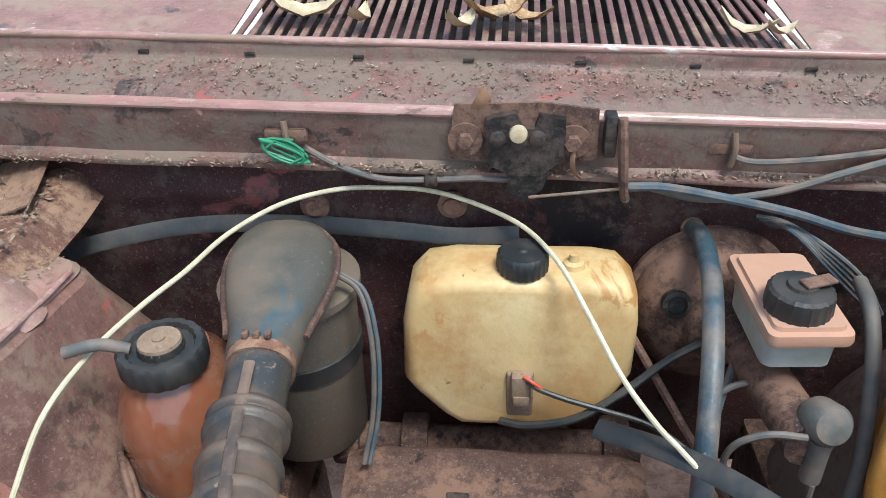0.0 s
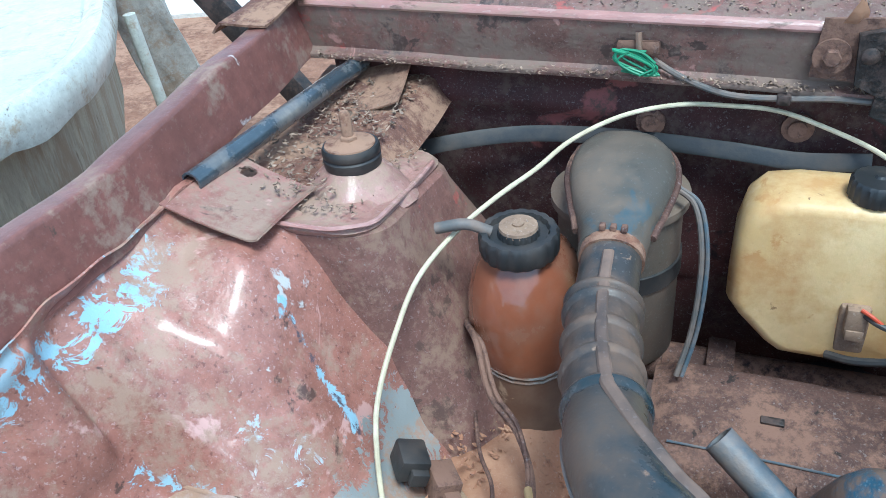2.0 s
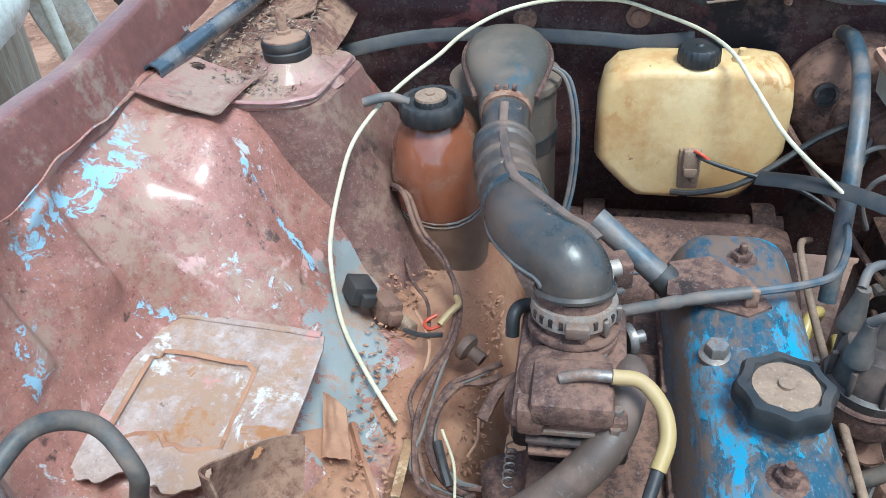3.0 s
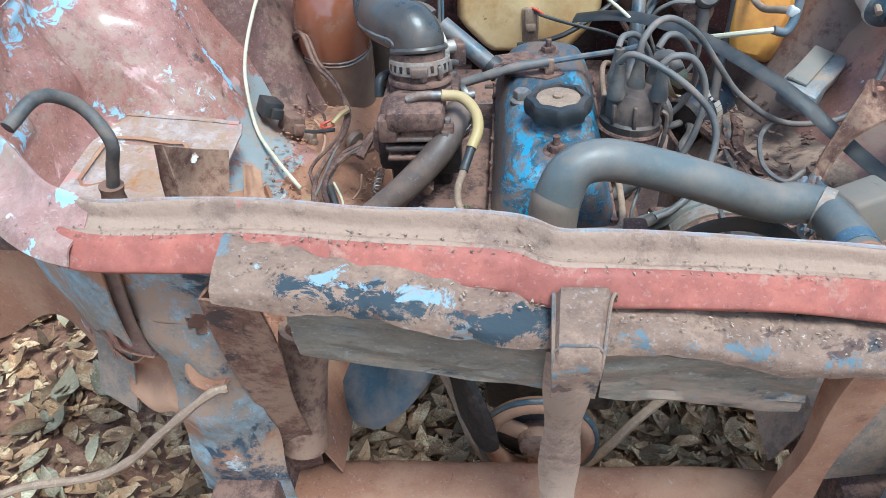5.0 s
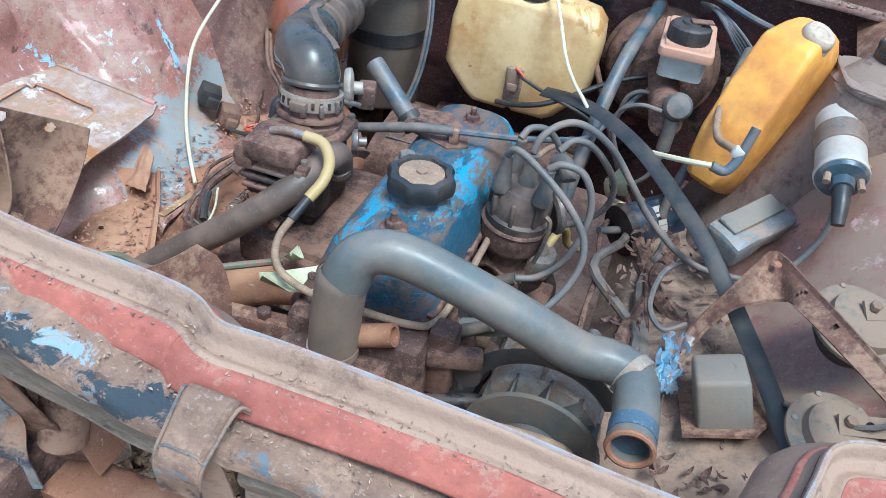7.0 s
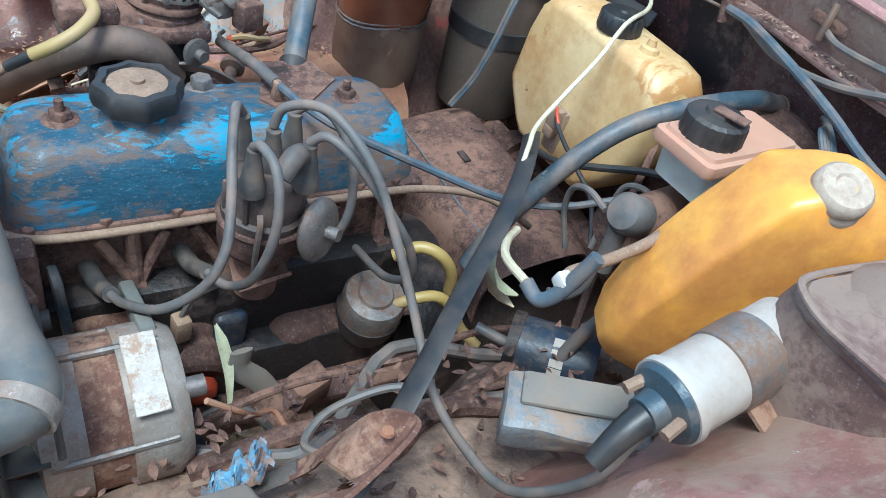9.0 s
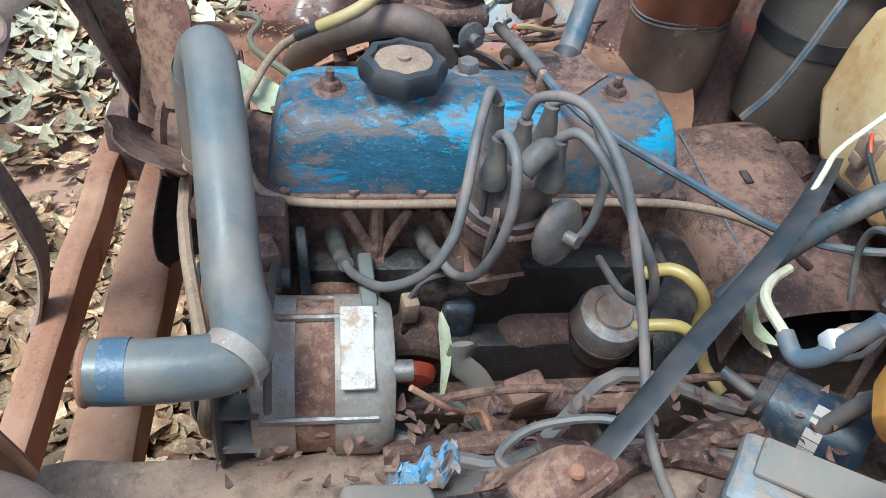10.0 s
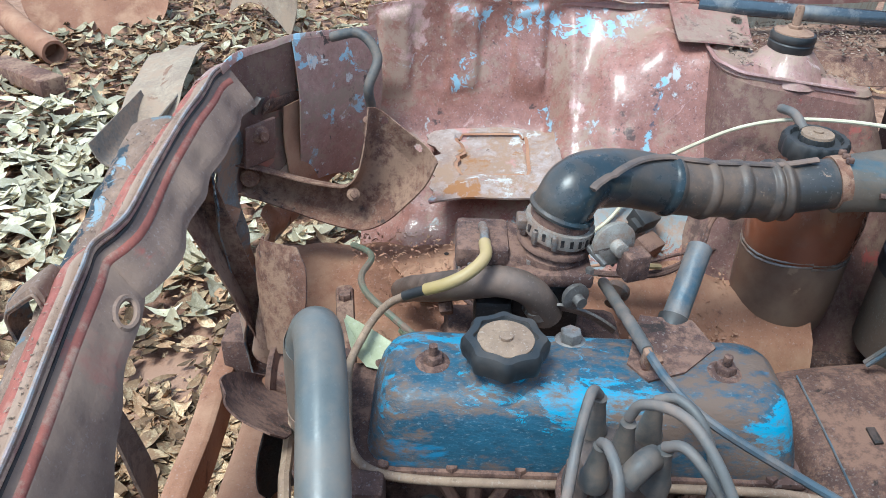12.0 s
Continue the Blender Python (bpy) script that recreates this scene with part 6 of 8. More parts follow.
part("label_plate", block((0.2335, 0.019, 0.5975), (0.066, 0.026, 0.002), 0.0008, (0, 22, 0), seg=1), surface("stained white plate", (0.58, 0.55, 0.50), (0.48, 0.42, 0.36), (0.36, 0.24, 0.16), 0.42, [((0.30, 0.15, 0.07), 60, 0.64)], 0.5, large=30), alt, "scratched white label plate")
part("terminal", lathe([(0, 0), (0.009, 0), (0.009, 0.016), (0, 0.016)], (0.240, 0.046, 0.575), AX, 14), STEEL, alt)
for a in (20, 95, 150, -50):
    p = (0.21 + 0.064 * math.cos(radians(a)), -0.055, 0.535 + 0.064 * math.sin(radians(a)))
    part("through_bolt", tube([p, (p[0], 0.035, p[2])], 0.0035, 8, 2), STEEL, alt)
part("cooling_fan", lathe([(0, 0), (0.045, 0), (0.070, 0.002), (0.073, 0.005), (0.070, 0.007), (0, 0.007)], (0.21, -0.090, 0.535), AX, 40), FAN_GREY, alt, "black cooling fan disc")
for k in range(12):
    a = 2 * math.pi * k / 12
    part("fan_fin", block((0.21 + 0.058 * math.cos(a), -0.070, 0.535 + 0.058 * math.sin(a)), (0.024, 0.032, 0.0025), 0, (0, -math.degrees(a) + 25, 0), seg=1), FAN_GREY, alt)
part("pulley", lathe([(0, 0), (0.034, 0), (0.036, 0.003), (0.029, 0.009), (0.029, 0.012), (0.036, 0.018), (0.034, 0.021), (0, 0.021)], (0.21, -0.109, 0.535), AX, 36), FAN_GREY, alt)
part("mount_arm", block((0.145, 0.030, 0.573), (0.11, 0.014, 0.020), 0.004, (0, -22, 0)), GREY_BOX, alt)
bm = tube([(0.21 + 0.085 * math.cos(radians(a)), -0.046, 0.535 + 0.085 * math.sin(radians(a))) for a in range(35, 161, 9)], 0.010, 10, 2, flat=0.3, up=(0, 1, 0))
merge(bm, lathe([(0, 0), (0.015, 0), (0.015, 0.008), (0.009, 0.009), (0.009, 0.016), (0, 0.016)], (0.128, -0.052, 0.566), AX, 18))
part("adjuster", bm, FAN_GREY, alt, "curved grey adjuster arm")
alt.location = (0.197, -0.02, 0.485)
cable("alternator_wire", [(0.240, 0.060, 0.575), (0.238, 0.09, 0.545), (0.22, 0.11, 0.51), (0.21, 0.13, 0.495), (0.23, 0.14, 0.48)], 0.0028, ORANGE_DIRT, "thin orange brown wire from the alternator")
fan = thing("cooling_fan", (-0.115, -0.165, 0.56), "brown and dark radiator fan with broad steel blades", "fan")
FC = Vector((-0.108, -0.165, 0.560))
part("hub", lathe([(0, 0), (0.040, 0), (0.042, 0.006), (0.030, 0.010), (0.030, 0.030), (0.045, 0.034), (0.046, 0.046), (0.02, 0.055), (0, 0.055)], FC + Vector((0, -0.012, 0)), AX, 30), GRIME, fan)
for k, spread in enumerate((106, 278, 32, 219)):
    a0 = radians(spread)

    def blade(u, v, a0=a0):
        r = 0.035 + 0.125 * u
        w = (0.014 + 0.020 * math.sin(min(1, u * 1.15) * math.pi * 0.62)) * (1 if u < 0.85 else 1 - 2.2 * (u - 0.85))
        s = (2 * v - 1) * w
        rad_, tan_ = Vector((math.cos(a0), 0, math.sin(a0))), Vector((-math.sin(a0), 0, math.cos(a0)))
        return FC + rad_ * r + tan_ * s * 0.80 + Vector((0, -s * 0.95 - 0.014 * (1 - (2 * v - 1) ** 2), 0))
    part("blade", sheet(blade, 14, 8, 0.002), RUST if k == 0 else PIPE_BLUE if k == 3 else GRIME_DARK if k % 2 else GRIME, fan, "bent steel blade")
CP = Vector((-0.018, -0.15, 0.372))
crank = thing("crank_pulley", CP + Vector((0, 0.01, 0)), "dusty orange spoked crank pulley", "pulley")
def ring_at(rad, dy):
    return [CP + Vector((rad * math.cos(radians(a)), dy, rad * math.sin(radians(a)))) for a in range(0, 361, 10)]


part("rim", tube(ring_at(0.060, 0.010), 0.0105, 14, 1), ORANGE_DIRT, crank)
part("rim_edge", tube(ring_at(0.071, 0.006), 0.0035, 8, 1), PIPE_BLUE, crank, "worn blue black rim edge")
for k in range(3):
    a = radians(30 + 120 * k)
    part("spoke", block((CP.x + 0.036 * math.cos(a), -0.14, CP.z + 0.036 * math.sin(a)), (0.040, 0.008, 0.024), 0.003, (0, -math.degrees(a), 0)), ORANGE_DIRT, crank)
part("centre", lathe([(0, 0), (0.022, 0), (0.024, 0.01), (0.02, 0.03), (0, 0.05)], CP + Vector((0, -0.005, 0)), AX, 24), RUST, crank)
part("web", lathe([(0, 0), (0.052, 0), (0.052, 0.003), (0, 0.003)], CP + Vector((0, 0.021, 0)), AX, 30), GRIME_DARK, crank, "dark oily backplate")
solo("drive_belt", tube([(-0.108, -0.135, 0.592), (0.05, -0.132, 0.588), (0.21, -0.097, 0.567), (0.243, -0.097, 0.545), (0.225, -0.097, 0.506), (0.12, -0.118, 0.41), (0.035, -0.138, 0.310), (-0.05, -0.14, 0.300),
                         (-0.092, -0.14, 0.35), (-0.12, -0.138, 0.46), (-0.146, -0.136, 0.55), (-0.108, -0.135, 0.592)], 0.006, 8, 4), TAN, (0.21, -0.097, 0.567), "worn dusty drive belt round the pulleys", "belt")

# ---- left side ----
pipe = thing("steel_pipe", (-0.63, 0.54, 0.82), "dusty blue black steel pipe lying on the wing ledge", "pipe")
part("pipe", tube([(-0.648, 0.372, 0.838), (-0.616, 0.700, 0.832)], 0.0120, 20, 6, hollow=0.8), STEEL_PIPE, pipe)


def flap(u, v):
    x, y = -0.655 + 0.100 * u + 0.006 * v, 0.330 + 0.115 * v - 0.01 * u * v
    return x, y, 0.840 - 0.034 * u - 0.006 * v + wob(x, y, 0, 0.004, 14) + 0.006 * max(0, (u - 0.85) / 0.15) ** 2


bm = sheet(flap, 40, 40, 0.002)
gone = [f for f in bm.faces if (f.calc_center_median().x + 0.620) ** 2 + (f.calc_center_median().y - 0.425) ** 2 < 0.0085 ** 2]
bmesh.ops.delete(bm, geom=gone, context="FACES")
solo("metal_patch", bm, RED, (-0.60, 0.40, 0.815), "bent pinkish sheet metal patch on the wing", "metal sheet")


def flap2(u, v):
    x, y = -0.62 + 0.09 * u, 0.61 + 0.11 * v
    return x - 0.02 * v, y, 0.822 + 0.018 * u * u + wob(x, y, 3, 0.008, 16) - 0.02 * (1 - v)


solo("rusty_plate", sheet(flap2, 16, 16, 0.002), RUST, (-0.58, 0.66, 0.82), "curled rusty plate on the ledge corner", "metal sheet")
solo("hinge_tab", plate([(-0.03, -0.012), (0.0, -0.018), (0.03, -0.008), (0.032, 0.01), (0.0, 0.016), (-0.03, 0.008)], 0.003, pose(-0.575, 0.705, 0.846, 24, 8, -12), [(0, 0, 0.006)]), ORANGE_DIRT, (-0.575, 0.705, 0.83), "small orange tab with a hole", "metal tab")
seal = solo("bonnet_seal", tube([(-0.535, 0.652, 0.732), (-0.50, 0.662, 0.742), (-0.40, 0.684, 0.752), (-0.28, 0.690, 0.752), (-0.16, 0.682, 0.748), (-0.09, 0.676, 0.744), (-0.02, 0.668, 0.752)], 0.0100, 12, 8, flat=0.12, up=(0, 0.85, -0.5)), BLACK, (-0.28, 0.69, 0.75),
            "long black rubber seal strip hanging along the bulkhead", "rubber strip")
WL = [(-0.341, 0.133, 0.556), (-0.386, 0.186, 0.572), (-0.425, 0.240, 0.590), (-0.440, 0.276, 0.641), (-0.441, 0.300, 0.677), (-0.439, 0.346, 0.709), (-0.432, 0.396, 0.738), (-0.409, 0.446, 0.761), (-0.380, 0.500, 0.774), (-0.352, 0.552, 0.780), (-0.326, 0.612, 0.786), (-0.277, 0.650, 0.800),
      (-0.220, 0.672, 0.806), (-0.170, 0.680, 0.804), (-0.118, 0.677, 0.802), (-0.064, 0.680, 0.782), (-0.016, 0.650, 0.772), (0.017, 0.588, 0.768), (0.043, 0.540, 0.742), (0.070, 0.481, 0.714), (0.096, 0.435, 0.699), (0.113, 0.418, 0.689), (0.132, 0.400, 0.676)]
cable("bonnet_cable", WL, 0.0027, WHITE_LINE, "long ivory cable arching over the engine bay", 8, 6)
part("spout", tube([(-0.372, 0.450, 0.765), (-0.395, 0.444, 0.775), (-0.425, 0.438, 0.770)], 0.006, 10, 4), CABLE, bottle)
part("cap_centre", lathe([(0, 0), (0.020, 0), (0.019, 0.005), (0.006, 0.006), (0.006, 0.008), (0, 0.008)], (-0.345, 0.455, 0.768), seg=20), TAN, bottle)
for z in (0.612, 0.618):
    part("wire_band", tube([(-0.345 + 0.0595 * math.cos(radians(a)), 0.472 + 0.0695 * math.sin(radians(a)), z + 0.003 * math.sin(a)) for a in range(0, 361, 30)], 0.0016, 6, 2), STEEL, bottle, "thin wire band")
part("filter_band", lathe([(0.0725, 0), (0.074, 0.001), (0.074, 0.024), (0.0725, 0.025)], (-0.275, 0.63, 0.615), seg=36), BLACK, intake)
rim_side = [[(lp[k][0] + (0.002 if k == 0 else -0.002), lp[k][1], lp[k][2] + 0.002) for lp in loops_snout] for k in (0, 14)]
part("snout_rim", tube(rim_side[0][-3::-1] + rim_side[1][1:-2], 0.0036, 8, 3), GRIME, intake)
for k in range(3):
    part("clamp_lug", block((-0.262 + 0.010 * k, 0.446, 0.7875), (0.006, 0.008, 0.006), 0.0015), GRIME, duct)
GREYTWIN = [(-0.215, 0.600, 0.745), (-0.190, 0.590, 0.730), (-0.178, 0.570, 0.690), (-0.176, 0.555, 0.640), (-0.180, 0.540, 0.590), (-0.190, 0.520, 0.545)]
cable("twin_wire", GREYTWIN, 0.0032, CABLE, "grey green twin wire hanging by the air filter", 8, 6)
cable("twin_wire", [(x + 0.006, y, z) for x, y, z in GREYTWIN], 0.0026, BLUE_CABLE, "thin blue grey wire hanging by the air filter", 8, 6)
# harness along the apron
HB = [(-0.415, 0.475, 0.62), (-0.398, 0.43, 0.655), (-0.372, 0.39, 0.672), (-0.351, 0.356, 0.64), (-0.322, 0.338, 0.612), (-0.298, 0.290, 0.592), (-0.296, 0.225, 0.586), (-0.310, 0.166, 0.580), (-0.313, 0.114, 0.574), (-0.304, 0.066, 0.566), (-0.280, 0.042, 0.564), (-0.250, 0.055, 0.562)]
HK = [(-0.232, 0.165, 0.612), (-0.255, 0.156, 0.604), (-0.279, 0.153, 0.594), (-0.294, 0.123, 0.584), (-0.290, 0.083, 0.578), (-0.268, 0.055, 0.572), (-0.245, 0.050, 0.566)]
for k in range(3, 9):
    rr = random.Random(k)
    base = HB if k < 6 else HK
    turn = rr.uniform(0, 6.28)
    wide = 0.002 + 0.002 * rr.random() + (0.003 if k > 5 else 0)
    pts = [Vector(p) + wide * Vector((math.cos(turn + 0.9 * i), 0.5 * math.sin(turn + 0.9 * i), 0.8 * math.sin(turn + 0.9 * i))) + (i > 6) * Vector((rr.uniform(-0.014, 0.014), rr.uniform(-0.012, 0.012), 0)) for i, p in enumerate(base)]
    cable("harness_wire", pts, (0.0034, 0.0020, 0.0026)[k % 3] * (1.3 if k > 5 else 1), (GRIME, CABLE, GRIME)[k % 3], "dusty harness wire along the inner wing", 7, 5, "wire", "harness wires")
for k, (pts, r, m) in enumerate((([(-0.298, 0.285, 0.600), (-0.293, 0.268, 0.604), (-0.300, 0.255, 0.604), (-0.310, 0.240, 0.598)], 0.004, YELLOW), ([(-0.318, 0.262, 0.592), (-0.330, 0.250, 0.590), (-0.322, 0.238, 0.592), (-0.308, 0.244, 0.594)], 0.0022, RED_WIRE),
                                 ([(-0.345, 0.27, 0.588), (-0.33, 0.245, 0.588), (-0.318, 0.215, 0.586), (-0.318, 0.18, 0.58)], 0.0022, ORANGE_DIRT), ([(-0.285, 0.105, 0.584), (-0.268, 0.07, 0.578), (-0.262, 0.035, 0.570)], 0.0016, WHITE_LINE),
                                 ([(-0.252, 0.13, 0.58), (-0.250, 0.105, 0.574), (-0.258, 0.085, 0.570)], 0.0016, ORANGE_DIRT), ([(-0.352, 0.24, 0.586), (-0.33, 0.228, 0.592), (-0.305, 0.226, 0.596)], 0.003, BLACK),
                                 ([(-0.285, 0.085, 0.590), (-0.275, 0.060, 0.586), (-0.268, 0.045, 0.578)], 0.0045, BLACK), ([(-0.40, 0.44, 0.60), (-0.385, 0.39, 0.575), (-0.36, 0.33, 0.58), (-0.335, 0.29, 0.585), (-0.325, 0.25, 0.58)], 0.0022, GRIME))):
    cable("loose_wire", pts, r, m, ("short yellow taped", "thin red", "thin orange brown", "thin white", "thin orange brown", "black", "black taped", "thin brown")[k] + " wire end lying in the harness", 7, 5, "wire", "loose wire ends")
solo("wood_splinter", block((-0.318, 0.065, 0.572), (0.010, 0.075, 0.003), 0.001, (-8, 4, 2)), LEAF, (-0.318, 0.065, 0.566), "grey brown wood splinter on the apron", "splinter")
cable("green_cable", [(-0.345, -0.115, 0.585), (-0.311, -0.093, 0.60), (-0.285, -0.084, 0.605), (-0.241, -0.092, 0.610), (-0.201, -0.082, 0.615), (-0.163, -0.053, 0.615), (-0.123, -0.015, 0.610)], 0.0042, surface("dusty green sheath", (0.10, 0.16, 0.10), (0.17, 0.14, 0.09), (0.2, 0.13, 0.09), 0.4, (), 0.5, large=20, specks=0.0), "dusty green sheathed cable across the front", 8, 6)


def dusty_sheet(u, v):
    back = Vector((-0.462, 0.085, 0.548)).lerp(Vector((-0.378, 0.112, 0.548)), u)
    fore = Vector((-0.430, -0.085, 0.512)).lerp(Vector((-0.300, -0.020, 0.530)), u)
    p = back.lerp(fore, v)
    p.z += 0.022 * max(0.0, 0.22 - v) / 0.22 + 0.006 * math.sin(u * 3.1) + wob(p.x, p.y, 0, 0.003, 14) + (0.006 if u > 0.96 else 0)
    return p


sheet_metal = thing("dusty_sheet", (-0.38, 0.02, 0.52), "bare sheet metal under orange dust below the tray", "metal sheet")
part("sheet_body", sheet(dusty_sheet, 26, 26, 0.002), ORANGE_DIRT, sheet_metal)
part("drain_hole", lathe([(0, 0), (0.0035, 0), (0.0035, 0.001), (0, 0.001)], dusty_sheet(0.42, 0.55) + Vector((0, 0, 0.0012)), (0, 0, 1), 12), GRIME_DARK, sheet_metal)


def torn_flap(u, v):
    return -0.412 + 0.030 * u + 0.012 * v, 0.128 - 0.060 * v - 0.02 * u * (1 - v), 0.600 - 0.030 * v + 0.003 * math.sin(u * 3) + wob(u, v, 2, 0.004, 4)


solo("torn_flap", sheet(torn_flap, 10, 12, 0.002), ORANGE_DIRT, (-0.39, 0.10, 0.60), "torn brown flap of sheet metal beside the tray", "metal sheet")
for at, size, m, turn in (((-0.415, 0.287, 0.602), (0.030, 0.034, 0.026), BLACK, (0, 25, 35)), ((-0.388, 0.292, 0.572), (0.028, 0.036, 0.028), GRIME, (0, 20, 40)), ((-0.366, 0.283, 0.555), (0.014, 0.040, 0.018), TAN, (0, 10, 50))):
    bm = block(at, size, 0.003, turn)
    block((at[0] + 0.012, at[1] - 0.012, at[2] - 0.004), (size[0] * 0.6, size[1] * 0.5, size[2] * 0.6), 0.002, turn, bm=bm)
    solo("wire_connector", bm, m, at, "dusty plastic wire connector on the wing side", "connector", "wire connectors")
bm = lathe([(0, 0), (0.014, 0), (0.016, 0.004), (0.016, 0.010), (0.008, 0.014), (0.008, 0.03), (0, 0.03)], (-0.285, 0.235, 0.575), (1, -0.6, -0.4), 16)
solo("sensor_plug", bm, STEEL, (-0.285, 0.235, 0.575), "small dull metal sensor plug among the wires", "sensor")
# bent arm and corner at the front
arm = thing("bent_arm", (-0.43, -0.03, 0.66), "torn rusty channel arm bent upwards", "bracket")


ARM_OUT = smooth_line([(-0.381, -0.005, 0.701), (-0.384, -0.020, 0.665), (-0.386, -0.046, 0.632), (-0.389, -0.075, 0.602), (-0.390, -0.107, 0.588), (-0.390, -0.150, 0.596), (-0.390, -0.197, 0.613), (-0.388, -0.240, 0.630), (-0.385, -0.272, 0.641)], 6)
ARM_IN = smooth_line([(-0.408, -0.096, 0.762), (-0.404, -0.100, 0.725), (-0.401, -0.105, 0.695), (-0.398, -0.113, 0.668), (-0.395, -0.130, 0.652), (-0.393, -0.160, 0.655), (-0.390, -0.194, 0.663), (-0.388, -0.240, 0.676), (-0.385, -0.270, 0.684)], 6)


def arm_at(u, v):
    k = u * (len(ARM_OUT) - 1)
    i = min(int(k), len(ARM_OUT) - 2)
    a, b = ARM_OUT[i].lerp(ARM_OUT[i + 1], k - i), ARM_IN[i].lerp(ARM_IN[i + 1], k - i)
    p = a.lerp(b, v)
    s = 2 * v - 1
    # flanges stand up on both edges
    p.x += 0.020 * abs(s) ** 5 - 0.010 * (1 - s ** 4) + 0.010 * (1 - min(1.0, u / 0.12)) * (1 - s * s) - 0.008
    return p


bm = sheet(arm_at, 150, 64, 0.002)
gone = []
for f in bm.faces:
    c = f.calc_center_median()
    for q in (arm_at(0.035, 0.25), arm_at(0.035, 0.78)):
        if (c - q).length < 0.0065:
            gone.append(f)
bmesh.ops.delete(bm, geom=gone, context="FACES")
part("channel", bm, RUST, arm)
part("arm_boss", lathe([(0, 0), (0.013, 0), (0.011, 0.003), (0, 0.004)], (-0.384, -0.255, 0.660), (1, 0.1, 0.2), 16), RUST, arm)
part("arm_bolt", lathe([(0, 0), (0.009, 0), (0.009, 0.003), (0.005, 0.004), (0.005, 0.009), (0, 0.009)], (-0.386, -0.118, 0.640), (0.8, 0.3, 0.5), 12), RUST, arm)
cable("vent_hose", [(-0.505, -0.155, 0.815), (-0.490, -0.115, 0.826), (-0.470, -0.090, 0.802), (-0.446, -0.100, 0.770), (-0.455, -0.098, 0.738), (-0.465, -0.098, 0.706)], 0.0068, BOOT, "bent black vent hose at the torn corner", 12, 6, "hose")


vent_end = thing("hose_clamp", (-0.466, -0.098, 0.70), "dirty clamp on the vent hose with a green wire", "clamp")
part("band", tube([(-0.464, -0.098, 0.715), (-0.467, -0.098, 0.695)], 0.013, 14, 2, rad=lambda s: 1 + 0.12 * math.sin(s * 9)), GRIME, vent_end)
part("wire_end", tube([(-0.467, -0.098, 0.697), (-0.474, -0.104, 0.670), (-0.484, -0.112, 0.640), (-0.488, -0.116, 0.615)], 0.0032, 7, 4), GREEN, vent_end, "green wire")


def splash_left(u, v):
    x, z = -0.70 + 0.25 * u, 0.735 - 0.17 * v - 0.025 * math.sin(u * 7) * v
    return x, -0.165 + 0.03 * math.sin(u * 3.1) - 0.05 * u + wob(x, z, 0, 0.03, 6), z


part("splash_panel", sheet(splash_left, 24, 30, 0.002), ORANGE_DIRT, car, "buckled orange dusty splash panel")
solo("radiator_pipe", tube([(-0.258, -0.19, 0.60), (-0.268, -0.205, 0.53), (-0.275, -0.222, 0.455)], 0.026, 20, 5, hollow=0.75), RUST, (-0.262, -0.17, 0.56), "open rusty pipe stub hanging behind the leg", "pipe")
cord = [(-0.283, -0.326, 0.662), (-0.298, -0.332, 0.660), (-0.342, -0.34, 0.624), (-0.384, -0.345, 0.586), (-0.425, -0.35, 0.566), (-0.50, -0.355, 0.552), (-0.58, -0.36, 0.50), (-0.66, -0.37, 0.40)]
solo("rope", tube(cord, 0.0040, 8, 8, rad=lambda s: 1 + 0.12 * math.sin(s * 60)), TAN, cord[0], "thick tan rope trailing from the corner strut", "rope")

# ---- bulkhead fittings ----
latch = thing("bonnet_latch", (-0.02, 0.67, 0.85), "dark greasy bonnet latch bolted to the cowl", "latch")
part("base_plate", plate([(-0.095, -0.028), (-0.09, 0.032), (0.0, 0.036), (0.055, 0.030), (0.058, -0.024), (0.0, -0.034)], 0.004, pose(0.0, 0.668, 0.872, 90, 1.9, 0)), GRIME, latch)
bm = plate([(-0.055, -0.030), (-0.06, 0.020), (-0.03, 0.028), (-0.022, 0.012), (-0.010, 0.012), (-0.006, 0.026), (0.02, 0.022), (0.022, -0.02), (0.0, -0.04), (-0.03, -0.042)], 0.010, pose(0.002, 0.664, 0.872, 90, 1.9, 0))
part("latch_plate", bm, GRIME_DARK, latch)
for x in (-0.078, 0.031):
    bm = lathe([(0, 0), (0.018, 0), (0.018, 0.004), (0, 0.004)], (x, 0.663, 0.868 - 0.03 * x), (0, -1, 0), 18)
    hexagon((x, 0.660, 0.868 - 0.03 * x), 0.009, 0.008, (0, -1, 0), bm=bm)
    part("latch_bolt", bm, GRIME, latch)
for x in (-0.045, -0.005):
    part("rivet", lathe([(0, 0), (0.009, 0), (0.008, 0.004), (0.004, 0.006), (0, 0.006)], (x, 0.655, 0.874), (0, -1, 0), 14), GRIME_DARK, latch)
part("knob", lathe([(0, 0), (0.007, 0.001), (0.0095, 0.006), (0.0085, 0.011), (0, 0.014)], (-0.0245, 0.655, 0.880), (0, -1, 0.2), 20), PALE_LEAF, latch, "pale plastic knob")
part("lever", plate([(-0.02, -0.02), (-0.022, 0.01), (0.0, 0.018), (0.02, 0.012), (0.016, -0.01), (0.0, -0.028)], 0.005, pose(-0.012, 0.660, 0.828, 90, 10, 0)), GRIME_DARK, latch)
part("handle", tube([(0.078, 0.655, 0.895), (0.080, 0.650, 0.87), (0.084, 0.652, 0.83), (0.088, 0.655, 0.805)], 0.0085, 10, 5, flat=0.6), GRIME, latch)
part("guide", block((0.068, 0.662, 0.875), (0.012, 0.02, 0.045), 0.002), GRIME_DARK, latch)
